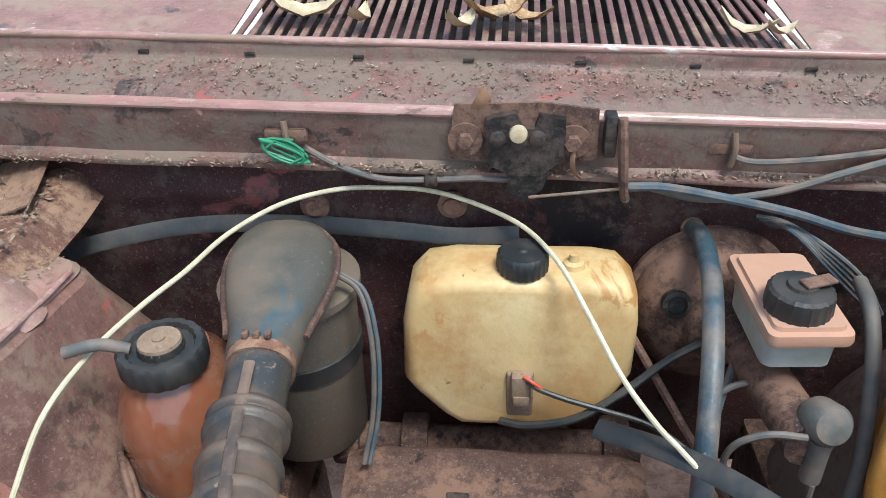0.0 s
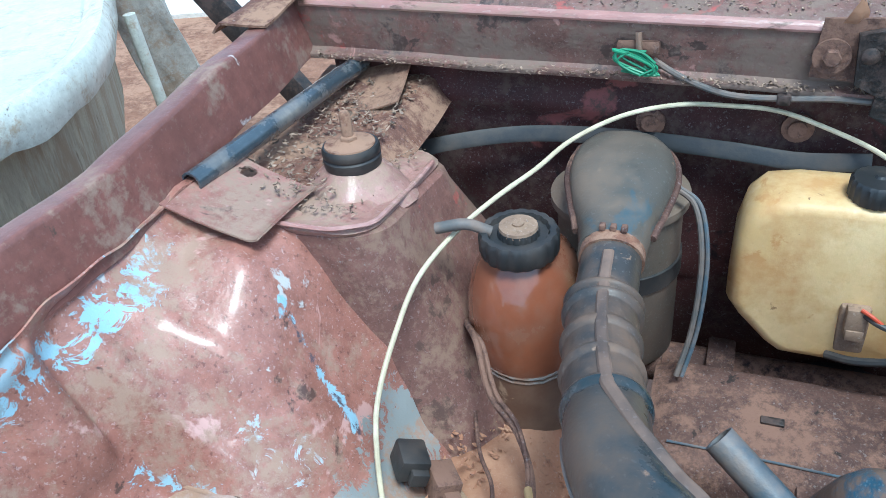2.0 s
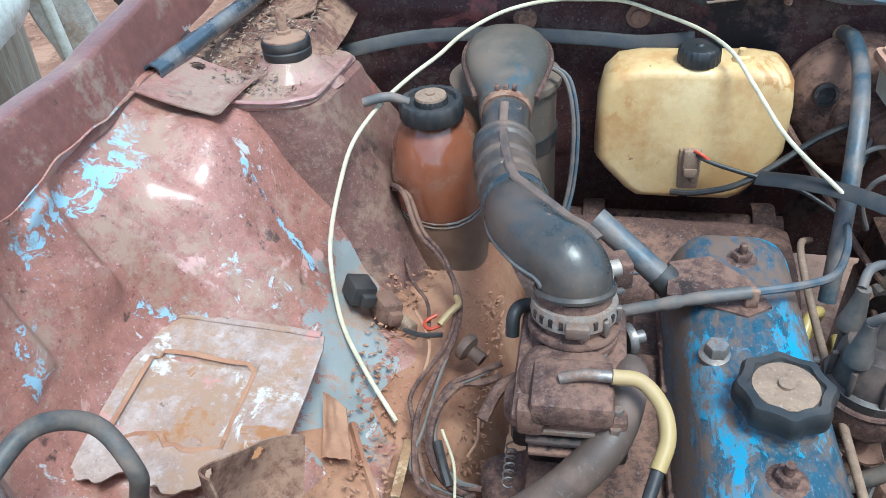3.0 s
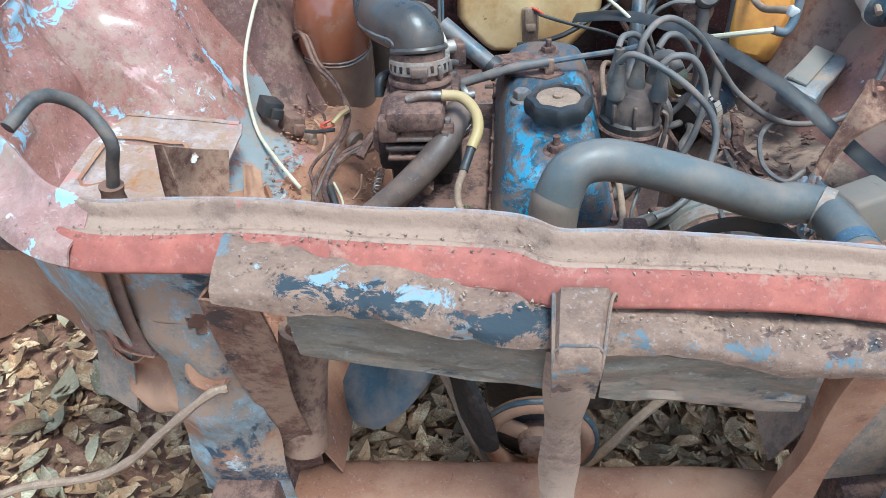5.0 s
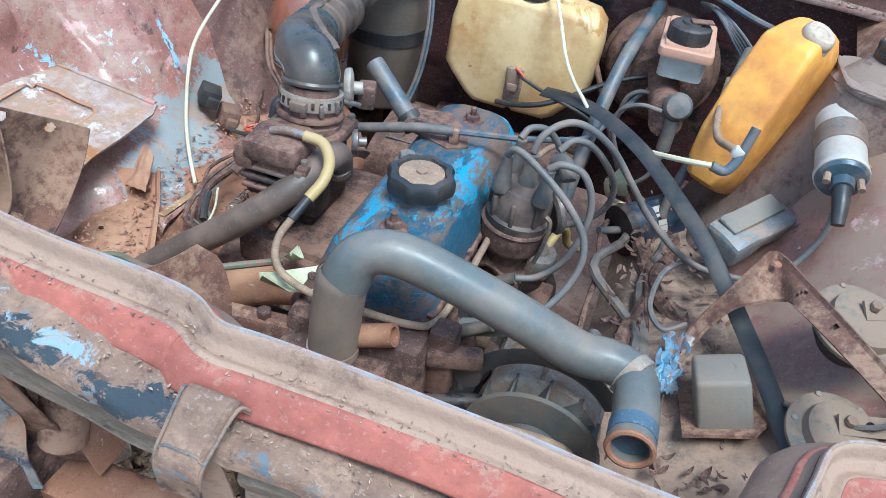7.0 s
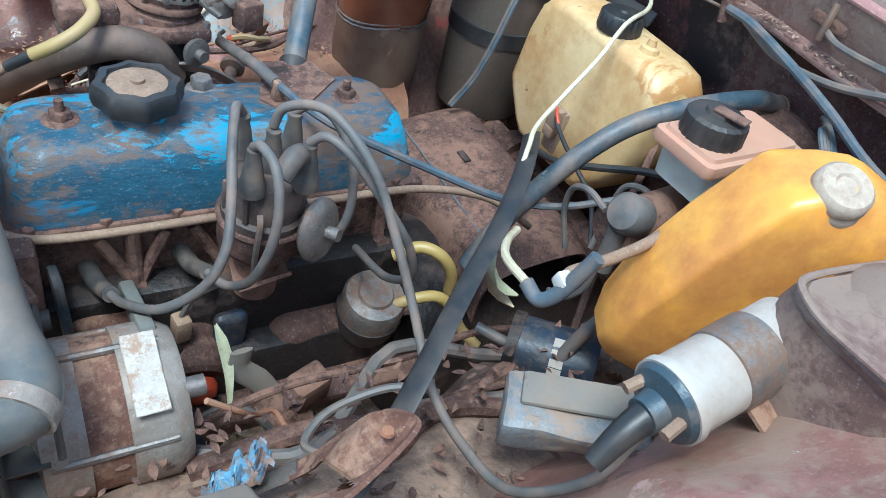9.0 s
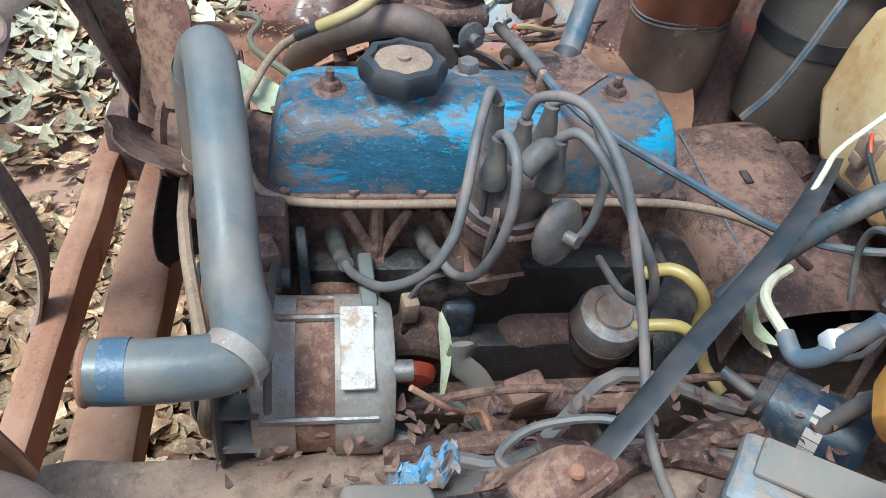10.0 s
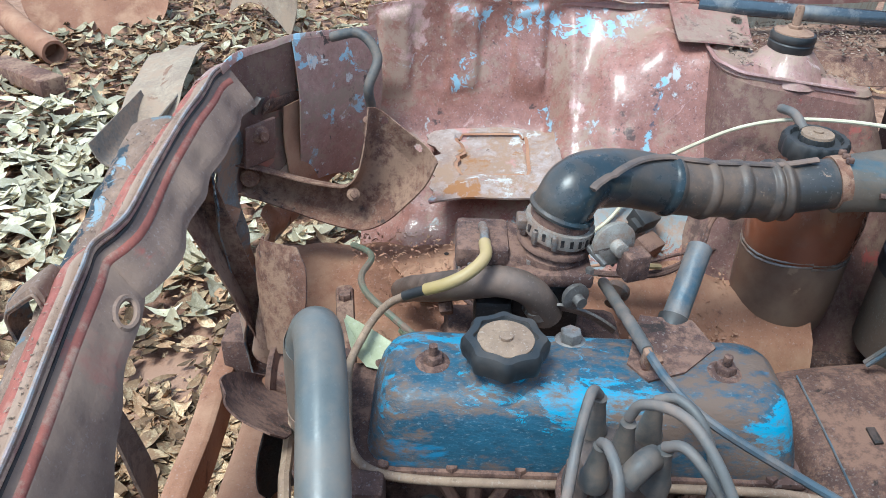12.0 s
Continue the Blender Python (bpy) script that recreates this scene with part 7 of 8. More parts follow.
cable("latch_cable", [(-0.25, 0.676, 0.855), (-0.215, 0.668, 0.838), (-0.17, 0.664, 0.824), (-0.12, 0.664, 0.822), (-0.07, 0.664, 0.824), (-0.03, 0.664, 0.822)], 0.0036, CABLE, "grey cable drooping from the clip to the latch")
solo("cable_clamp", block((-0.115, 0.664, 0.822), (0.014, 0.014, 0.012), 0.003), GRIME_DARK, (-0.115, 0.672, 0.822), "small dark cable clamp under the cowl", "clamp")
cable("latch_rod", [(-0.012, 0.655, 0.806), (0.03, 0.652, 0.812), (0.085, 0.652, 0.818)], 0.0018, STEEL, "thin steel rod from the latch lever")
cable("cowl_cable", [(0.088, 0.652, 0.820), (0.13, 0.650, 0.820), (0.20, 0.645, 0.808), (0.26, 0.640, 0.795), (0.32, 0.64, 0.775), (0.40, 0.66, 0.75)], 0.005, BLUE_CABLE, "blue grey sheathed cable along the bulkhead")
cable("cowl_cable", [(0.11, 0.660, 0.816), (0.17, 0.655, 0.804), (0.24, 0.655, 0.812), (0.31, 0.655, 0.836), (0.40, 0.66, 0.862)], 0.0042, CABLE, "dusty grey cable rising along the bulkhead")
cable("cowl_cable", [(0.196, 0.668, 0.846), (0.22, 0.664, 0.842), (0.28, 0.662, 0.846), (0.36, 0.66, 0.858), (0.42, 0.66, 0.866)], 0.0036, CABLE, "thin grey cable from the cowl clip")
for k in range(5):
    cable("blue_wire", [(0.235 + 0.004 * k, 0.675, 0.772 - 0.003 * k), (0.26, 0.655 - 0.004 * k, 0.775), (0.30, 0.63, 0.758 - 0.005 * k), (0.335, 0.615, 0.73 - 0.006 * k), (0.36, 0.61, 0.69)], 0.0026, (BLUE_CABLE, CABLE)[k % 2], "blue grey wire in the bundle by the brake servo", 7, 5, "wire", "servo wire bundle")
for x, m in ((-0.266, GREEN), (0.193, None)):
    clip = thing("cowl_clip", (x, 0.674, 0.865 - 0.033 * (x + 0.2)), "small spring clip on the cowl" + (" tangled with green wire" if m else ""), "clip")
    z = 0.868 - 0.033 * (x + 0.2)
    part("clip_plate", block((x, 0.671, z), (0.046, 0.004, 0.016), 0.003), GRIME, clip)
    part("clip_pin", tube([(x, 0.668, z + 0.018), (x + 0.002, 0.664, z), (x, 0.666, z - 0.018)], 0.0036, 8, 3), STEEL, clip)
    if m:
        for k in range(6):
            rr = random.Random(k + 3)
            pts = [(x + 0.022 * math.cos(a * 1.3 + k) + rr.uniform(-0.004, 0.004), 0.662 - 0.006 * rr.random(), z - 0.012 + 0.014 * math.sin(a + k)) for a in (0, 1, 2, 3, 4, 5)]
            part("green_wire", tube(pts, 0.0015, 6, 4), GREEN, clip, "tangled green wire")

# washer tank connector and its cables
part("connector_recess", block((-0.019, 0.5725, 0.605), (0.030, 0.012, 0.062), 0.004), TAN, tank)
part("connector", block((-0.018, 0.565, 0.622), (0.022, 0.014, 0.034), 0.003), TAN, tank, "tan pump connector")
part("connector_step", block((-0.018, 0.561, 0.606), (0.018, 0.010, 0.014), 0.002), TAN, tank)
cable("pump_wire", [(-0.012, 0.560, 0.634), (0.0, 0.552, 0.630), (0.03, 0.545, 0.622), (0.07, 0.54, 0.612), (0.12, 0.53, 0.60), (0.17, 0.50, 0.58)], 0.003, BLACK, "black taped wire from the washer pump")
cable("pump_wire", [(-0.016, 0.560, 0.640), (-0.006, 0.554, 0.637), (0.004, 0.552, 0.630)], 0.0022, RED_WIRE, "short red wire at the washer pump")
cable("washer_hose", [(-0.040, 0.560, 0.574), (-0.01, 0.545, 0.583), (0.04, 0.540, 0.600), (0.09, 0.555, 0.625), (0.14, 0.58, 0.65), (0.19, 0.60, 0.665)], 0.0046, BLACK, "black washer hose across the tank")
cable("brake_pipe", [(0.10, 0.62, 0.66), (0.13, 0.58, 0.62), (0.165, 0.53, 0.575), (0.20, 0.49, 0.53), (0.23, 0.46, 0.50)], 0.0048, GRIME, "brown pipe slanting behind the heater hose", 8, 5, "pipe")

# ---- brakes ----
servo = thing("brake_servo", (0.195, 0.665, 0.66), "round brown brake servo on the bulkhead", "brake servo")
part("servo_drum", lathe([(0, 0), (0.092, 0), (0.097, 0.006), (0.097, 0.014), (0.090, 0.018), (0.086, 0.045), (0.070, 0.062), (0.040, 0.070), (0.036, 0.085), (0, 0.085)], (0.200, 0.690, 0.655), (0, -1, 0.05), 40), GRIME, servo)
part("servo_port", lathe([(0, 0), (0.016, 0), (0.016, 0.010), (0.011, 0.011), (0.011, 0.004), (0, 0.004)], (0.150, 0.628, 0.690), (0, -1, 0.3), 18), GRIME_DARK, servo)
master = thing("master_cylinder", (0.225, 0.52, 0.66), "brown master cylinder under a salmon-lidded reservoir", "master cylinder")
part("cylinder", tube([(0.210, 0.62, 0.668), (0.235, 0.44, 0.672)], 0.024, 20, 4), GRIME, master)
part("outlet", lathe([(0, 0), (0.017, 0), (0.020, 0.006), (0.020, 0.028), (0.016, 0.034), (0.006, 0.036), (0, 0.036)], (0.243, 0.462, 0.688), (0.1, -1, 0.5), 24), CABLE, master, "grey rounded outlet")
part("outlet_neck", lathe([(0, 0), (0.010, 0), (0.010, 0.05), (0, 0.05)], (0.243, 0.440, 0.63), seg=14), CABLE, master)
RT = pose(0.232, 0.552, 0.0, 0, 0, 2)


def res(hx, hy, r, z):
    return [RT @ Vector(p) for p in rounded(0, 0, hx, hy, r, z, 4)]


part("reservoir", loft([res(0.032, 0.052, 0.010, 0.712), res(0.033, 0.054, 0.010, 0.738), res(0.034, 0.060, 0.008, 0.750)]), MILKY, master, "milky fluid reservoir")
lid = part("reservoir_lid", loft([res(0.038, 0.067, 0.008, 0.748), res(0.039, 0.068, 0.008, 0.752), res(0.038, 0.067, 0.008, 0.760), res(0.033, 0.061, 0.008, 0.761), res(0.032, 0.060, 0.008, 0.765)]), SALMON, master, "salmon pink lid")
bcap = part("reservoir_cap", lathe([(0, 0), (0.029, 0), (0.030, 0.004), (0.029, 0.022), (0.026, 0.025), (0.014, 0.0255), (0.013, 0.029), (0, 0.029)], (0.230, 0.522, 0.763), seg=60, wob=lambda a: 1 + 0.025 * math.cos(24 * a)), BLACK, master, "black ribbed cap")
part("cap_lever", block((0.243, 0.522, 0.794), (0.032, 0.014, 0.003), 0.001, (0, 0, 20)), GRIME, bcap)
cable("brake_line", [(0.226, 0.432, 0.690), (0.195, 0.435, 0.690), (0.17, 0.44, 0.672), (0.165, 0.445, 0.64), (0.18, 0.45, 0.60)], 0.0034, CABLE, "bent metal brake line", 8, 6, "pipe")
cable("brake_line", [(0.222, 0.53, 0.665), (0.19, 0.515, 0.675), (0.17, 0.51, 0.66), (0.165, 0.51, 0.62), (0.17, 0.50, 0.58)], 0.0034, CABLE, "bent metal brake line", 8, 6, "pipe")
cable("brake_line", [(0.243, 0.432, 0.63), (0.24, 0.43, 0.60), (0.22, 0.43, 0.57), (0.19, 0.44, 0.55)], 0.0034, CABLE, "bent metal brake line", 8, 6, "pipe")
heater = thing("heater_pipe", (0.174, 0.70, 0.745), "long dusty blue grey heater pipe", "pipe")
part("pipe", tube([(0.174, 0.690, 0.748), (0.174, 0.648, 0.758), (0.168, 0.58, 0.754), (0.157, 0.512, 0.735), (0.149, 0.468, 0.705), (0.141, 0.425, 0.656), (0.134, 0.39, 0.60), (0.13, 0.37, 0.55)], 0.0105, 16, 7), PIPE_BLUE, heater)
part("flange", lathe([(0, 0), (0.020, 0), (0.020, 0.006), (0.013, 0.010), (0.013, 0.02), (0, 0.02)], (0.174, 0.712, 0.744), (0, -1, 0.1), 20), RUST, heater)
cable("bay_hose", [(0.322, 0.60, 0.74), (0.315, 0.55, 0.735), (0.305, 0.50, 0.70), (0.29, 0.45, 0.64), (0.275, 0.42, 0.58), (0.27, 0.40, 0.53)], 0.0075, CABLE, "grey hose beside the orange bottle", 12, 6, "hose")

# ---- right side ----
jug = thing("orange_bottle", (0.355, 0.44, 0.60), "translucent orange plastic bottle with a beige cap", "bottle")
JM = Matrix.Translation((0.320, 0.422, 0.602)) @ Matrix.Rotation(radians(-28), 4, "Z") @ Matrix.Rotation(radians(-26), 4, "X") @ Matrix.Rotation(radians(4), 4, "Y")
loops = []
for z, hx, hy, r, oy in ((0.0, 0.022, 0.032, 0.012, 0.0), (0.006, 0.029, 0.044, 0.015, 0.0), (0.03, 0.035, 0.054, 0.012, 0.0), (0.07, 0.038, 0.061, 0.008, 0.0), (0.14, 0.039, 0.063, 0.008, 0.0), (0.205, 0.038, 0.061, 0.009, 0.0), (0.213, 0.037, 0.059, 0.010, 0.0), (0.236, 0.031, 0.044, 0.012, 0.006), (0.249, 0.024, 0.032, 0.010, 0.010), (0.253, 0.017, 0.024, 0.009, 0.010)):
    loops.append([JM @ Vector(p) for p in rounded(0, oy, hx, hy, r, z, 4)])
part("bottle_body", loft(loops), ORANGE, jug)
bm = lathe([(0, -0.010), (0.024, -0.010), (0.024, -0.004), (0.022, 0.0), (0.023, 0.002), (0.022, 0.010), (0.019, 0.013), (0.010, 0.014), (0.008, 0.012), (0, 0.012)], JM @ Vector((0.016, -0.026, 0.232)), JM.to_3x3() @ Vector((0.35, -0.45, 0.8)), 28)
part("bottle_cap", bm, surface("dusty beige plastic", (0.50, 0.40, 0.30), (0.42, 0.32, 0.24), (0.36, 0.25, 0.18), 0.3, (), 0.6, specks=0.1), jug, "dusty beige screw cap")
part("elbow", tube([(0.302, 0.288, 0.704), (0.318, 0.290, 0.700), (0.328, 0.296, 0.712), (0.334, 0.305, 0.735), (0.338, 0.312, 0.755)], 0.0062, 12, 6), BLUE_CABLE, jug, "blue grey elbow tube")
part("tube_joint", block((0.3265, 0.300, 0.724), (0.014, 0.012, 0.014), 0.003, (0, 20, 0)), WHITE, jug)
part("feed_tube", tube([(0.300, 0.463, 0.747), (0.298, 0.415, 0.714), (0.303, 0.360, 0.708), (0.316, 0.318, 0.720), (0.325, 0.303, 0.724)], 0.0052, 12, 6), TAN, jug, "tan feed tube")
cable("washer_tube", [(0.208, 0.350, 0.668), (0.235, 0.318, 0.684), (0.268, 0.292, 0.699), (0.302, 0.288, 0.704)], 0.0038, WHITE_LINE, "thin ivory washer tube")
can = thing("filter_can", (0.25, 0.42, 0.50), "dark blue filter can with pale print", "filter")
CA, CB = Vector((0.222, 0.385, 0.512)), Vector((0.285, 0.445, 0.522))
part("can_body", tube([CA, CB], 0.036, 28, 3), DARK_BLUE, can)
part("can_rim", tube([CA - 0.06 * (CB - CA), CA + 0.08 * (CB - CA)], 0.0385, 28, 2), GRIME_DARK, can)
part("nozzle", tube([CA, CA - 0.5 * (CB - CA) + Vector((0, 0, 0.012))], 0.006, 10, 3), PIPE_BLUE, can)
dirn = (CB - CA).normalized()
side = Vector((0.55, -0.5, 0.66))
side = (side - side.dot(dirn) * dirn).normalized()
up = dirn.cross(side)
for k, (a, w) in enumerate(((-0.5, 0.010), (-0.22, 0.005), (0.1, 0.008), (0.35, 0.008), (0.6, 0.008))):
    nrm = (side * math.cos(a) + up * math.sin(a)).normalized()
    m = Matrix((dirn, nrm.cross(dirn), nrm)).transposed().to_4x4()
    m.translation = CA.lerp(CB, 0.55) + nrm * 0.0355
    b2 = block((0, 0, 0), (0.014, w, 0.0016), 0)
    bmesh.ops.transform(b2, matrix=m, verts=b2.verts)
    part("print_bar", b2, WHITE, can)
coil = thing("ignition_coil", (0.445, 0.36, 0.70), "white ignition coil in a grey clamp with a dark boot", "ignition coil")
C0, C1 = Vector((0.447, 0.300, 0.726)), Vector((0.440, 0.412, 0.752))
ax = (C1 - C0).normalized()
part("coil_can", lathe([(0, 0), (0.031, 0), (0.0315, 0.006), (0.029, 0.010), (0.029, 0.108), (0.025, 0.114), (0, 0.115)], C0, ax, 36), WHITE, coil)
part("coil_band", lathe([(0.0292, 0), (0.0305, 0.001), (0.0305, 0.034), (0.0292, 0.035)], C0 + ax * 0.045, ax, 36), STEEL, coil, "grey steel band")
part("coil_cap", lathe([(0, 0), (0.013, 0), (0.015, 0.012), (0.027, 0.016), (0.030, 0.022), (0, 0.022)], C0 - ax * 0.021, ax, 28), PIPE_BLUE, coil, "blue grey coil end")
part("coil_boot", tube([C0 - ax * 0.012, C0 - ax * 0.035 + Vector((0.001, 0, -0.006)), C0 - ax * 0.055 + Vector((0.003, 0, -0.02))], 0.011, 12, 4, rad=lambda s: 1.1 - 0.4 * s), BLACK, coil)
part("coil_foot", plate([(-0.03, -0.012), (0.03, -0.014), (0.038, 0.0), (0.03, 0.014), (-0.03, 0.012)], 0.003, pose(0.480, 0.365, 0.722, 0, 20, 10), [(0.022, 0, 0.005)]), RUST, coil)
for s in (-1, 1):
    part("terminal", tube([C0 - ax * 0.004 + Vector((0.018 * s, 0, 0.008)), C0 - ax * 0.022 + Vector((0.02 * s, 0, 0.006))], 0.0045, 8, 2), TAN, coil)
pack = thing("foil_box", (0.39, 0.39, 0.56), "silver tape covered box on the apron", "box")
b2 = block((0, 0, 0), (0.054, 0.118, 0.032), 0.006)
bmesh.ops.subdivide_edges(b2, edges=list(b2.edges), cuts=3, use_grid_fill=True)
for v in b2.verts:
    v.co += 0.005 * noise.noise_vector(v.co * 32)
bmesh.ops.transform(b2, matrix=pose(0.378, 0.316, 0.616, 8, 12, -36), verts=b2.verts)
part("box_body", b2, FOIL, pack)
b2 = block((0, 0, 0), (0.030, 0.095, 0.006), 0.003)
bmesh.ops.transform(b2, matrix=pose(0.374, 0.318, 0.637, 8, 12, -36), verts=b2.verts)
part("tape_strip", b2, GREY_BOX, pack, "loose strip of grey tape")
solo("rubber_strip", tube([(0.050, 0.473, 0.655), (0.106, 0.426, 0.676), (0.158, 0.380, 0.684), (0.215, 0.322, 0.682), (0.265, 0.263, 0.670), (0.315, 0.205, 0.651), (0.353, 0.157, 0.627), (0.378, 0.120, 0.612), (0.416, 0.045, 0.596), (0.455, -0.055, 0.580)], 0.0105, 10, 7, flat=0.2, up=(-0.15, -0.30, 0.60)),
     BLACK, (0.433, -0.055, 0.575), "long dusty black rubber strip across the bay", "rubber strip")
brk = thing("angle_bracket", (0.40, 0.06, 0.62), "rusty triangular steel bracket with holes", "bracket")


def beam3(a, b, w, thick, holes=0):
    a, b = Vector(a), Vector(b)
    d = (b - a).normalized()
    n = Vector((0.25, -0.55, 0.8))
    n = (n - n.dot(d) * d).normalized()
    s = d.cross(n)
    m = Matrix((d, s, n)).transposed().to_4x4()
    m.translation = a
    L = (b - a).length
    return plate([(-w * 0.5, -w / 2), (L, -w / 2), (L + w * 0.4, 0), (L, w / 2), (-w * 0.5, w / 2)], thick, m, [(L * (0.25 + 0.7 * k / max(1, holes - 1)), 0, 0.005) for k in range(holes)])


OUTER = [(0.310, 0.070, 0.552), (0.320, 0.095, 0.572), (0.333, 0.115, 0.605), (0.350, 0.124, 0.644), (0.371, 0.135, 0.690), (0.389, 0.153, 0.691), (0.420, 0.100, 0.697), (0.450, 0.030, 0.710), (0.490, -0.070, 0.728)]
INNER = [(0.318, 0.062, 0.552), (0.329, 0.086, 0.570), (0.343, 0.104, 0.600), (0.358, 0.105, 0.634), (0.374, 0.102, 0.652), (0.404, 0.108, 0.664), (0.410, 0.070, 0.686), (0.433, 0.018, 0.700), (0.472, -0.076, 0.722)]
outer_line, inner_line = smooth_line(OUTER, 8), smooth_line(INNER, 8)


def bracket_face(u, v):
    k = u * (len(outer_line) - 1)
    i = min(int(k), len(outer_line) - 2)
    a, b = outer_line[i].lerp(outer_line[i + 1], k - i), inner_line[i].lerp(inner_line[i + 1], k - i)
    p = a.lerp(b, v)
    p.z += 0.004 * (max(0.0, 0.10 - v) + max(0.0, v - 0.90)) / 0.10
    return p


bm = sheet(bracket_face, 100, 24, 0.0035)
gone = []
for f in bm.faces:
    c = f.calc_center_median()
    for hx, hy in ((0.413, 0.093), (0.437, 0.036), (0.476, -0.055)):
        if (c.x - hx) ** 2 + (c.y - hy) ** 2 < 0.0042 ** 2:
            gone.append(f)
bmesh.ops.delete(bm, geom=gone, context="FACES")
part("bracket_plate", bm, RUST, brk)
part("bracket_foot", tube([(0.330, 0.103, 0.588), (0.314, 0.066, 0.553), (0.308, 0.050, 0.535), (0.305, 0.040, 0.51)], 0.009, 10, 5, flat=0.35), STEEL, brk, "bare grey foot")
part("rivet_head", lathe([(0, 0), (0.005, 0), (0.004, 0.002), (0, 0.003)], (0.387, 0.132, 0.693), (0, 0, 1), 12), ORANGE_DIRT, brk)
solo("blue_rag", sheet(lambda u, v: (0.302 + 0.026 * u + 0.004 * math.sin(v * 19), 0.040 + 0.045 * v, 0.552 + 0.045 * v + wob(u * 3, v * 3, 0, 0.016, 3)), 16, 16, 0.002), surface("peeling sky blue paint", (0.12, 0.38, 0.62), (0.2, 0.45, 0.65), DUST, 0.3, (), 0.5), (0.325, 0.09, 0.555), "crumpled scrap with sky blue paint", "scrap")
HORN = surface("brown filmed horn paint", (0.165, 0.155, 0.135), (0.14, 0.125, 0.105), (0.25, 0.175, 0.125), 0.58, [((0.08, 0.065, 0.055), 34, 0.65)], 0.6, 0, 0.25, specks=0.2)
reg = thing("regulator_box", (0.372, 0.04, 0.545), "grey metal regulator box on a dusty base", "regulator box")
b2 = block((0, 0, 0), (0.058, 0.066, 0.060), 0.006, seg=3, taper=0.94)
bmesh.ops.transform(b2, matrix=pose(0.370, 0.034, 0.584, -14, -18, 10), verts=b2.verts)
part("box_cover", b2, GREY_BOX, reg)
part("box_base", plate([(-0.040, -0.048), (0.03, -0.05), (0.045, -0.03), (0.04, 0.045), (-0.04, 0.045)], 0.004, pose(0.376, 0.034, 0.556, -14, -18, 10)), RUST, reg)
for at, tilt, arm_to in (((0.474, 0.090, 0.672), (0.1, -0.25, 1), (0.562, 0.129, 0.700)), ((0.476, 0.000, 0.598), (0.1, -0.25, 1), (0.555, 0.02, 0.63))):
    horn = thing("horn", at, "dusty grey disc horn with a steel strap", "horn", "pair of horns")
    part("horn_disc", lathe([(0, 0), (0.046, 0), (0.050, 0.004), (0.050, 0.008), (0.046, 0.011), (0.036, 0.012), (0.034, 0.022), (0.028, 0.025), (0, 0.025)], at, tilt, 36), HORN, horn)
    for k in range(6):
        part("rim_screw", lathe([(0, 0), (0.0035, 0), (0.003, 0.002), (0, 0.002)], Vector(at) + Vector((0.042 * math.cos(k * 1.047), 0.042 * math.sin(k * 1.047), 0.0105 - 0.0042 * math.cos(k * 1.047) + 0.0105 * math.sin(k * 1.047))), tilt, 10), STEEL, horn)
    part("horn_back", lathe([(0, -0.030), (0.028, -0.030), (0.040, -0.012), (0.040, 0.0), (0, 0.0)], at, tilt, 28), GRIME_DARK, horn)
    a = Vector(at) + Vector((0.004, 0, 0.027))
    part("horn_strap", beam3(a, arm_to, 0.020, 0.0035, 2), HORN, horn)
    part("horn_nut", hexagon(a + Vector((0, 0, 0.004)), 0.006, 0.006, tilt), STEEL, horn)
solo("relay", block((0.553, 0.075, 0.655), (0.03, 0.034, 0.04), 0.003, (0, 10, 20)), DARK_BLUE, (0.553, 0.075, 0.635), "small dark blue relay on the wing", "relay")
cable("horn_wire", [(0.50, 0.075, 0.690), (0.525, 0.06, 0.69), (0.535, 0.03, 0.675), (0.51, 0.0, 0.64), (0.46, 0.005, 0.615), (0.43, 0.03, 0.60)], 0.003, CABLE, "thin grey wire looping between the horns", 7, 6, "wire")
cable("horn_wire", [(0.50, 0.085, 0.695), (0.53, 0.075, 0.70), (0.545, 0.05, 0.685), (0.53, 0.015, 0.655)], 0.0025, CABLE, "thin grey wire looping between the horns", 7, 6, "wire")
cable("wing_wire", [(0.31, 0.23, 0.60), (0.285, 0.20, 0.59), (0.28, 0.15, 0.575), (0.30, 0.12, 0.57), (0.325, 0.13, 0.58)], 0.0036, CABLE, "grey wire loop on the apron", 7, 6, "wire")
for k in range(6):
    rr = random.Random(70 + k)
    x = 0.20 + 0.02 * k
    cable("apron_hose", [(x + rr.uniform(-0.01, 0.01), 0.46, 0.50), (x + rr.uniform(-0.02, 0.03), 0.36, 0.515), (x + rr.uniform(-0.02, 0.04), 0.25, 0.52 + 0.01 * (k % 2)), (x + 0.02 + rr.uniform(-0.02, 0.04), 0.14, 0.525), (x + 0.02, 0.04, 0.515)], 0.004 + 0.003 * (k % 3), (GRIME, CABLE, GRIME)[k % 3], "dust covered hose along the chassis rail", 8, 5, "hose", "rail hoses")
post = thing("blue_post", (0.335, -0.31, 0.03), "dull blue metal box section standing by the lamp panel", "post")
bm = block((0.335, -0.310, 0.313), (0.088, 0.046, 0.572), 0.004, (2, 0, 3))
part("box_section", bm, surface("dull blue paint", (0.06, 0.13, 0.20), (0.10, 0.16, 0.20), (0.24, 0.19, 0.16), 0.25, [((0.16, 0.10, 0.07), 26, 0.66)], 0.5), post)
part("top_lip", block((0.335, -0.333, 0.594), (0.090, 0.004, 0.016), 0.0015, (12, 0, 3)), bpy.data.materials["dull blue paint"], post)


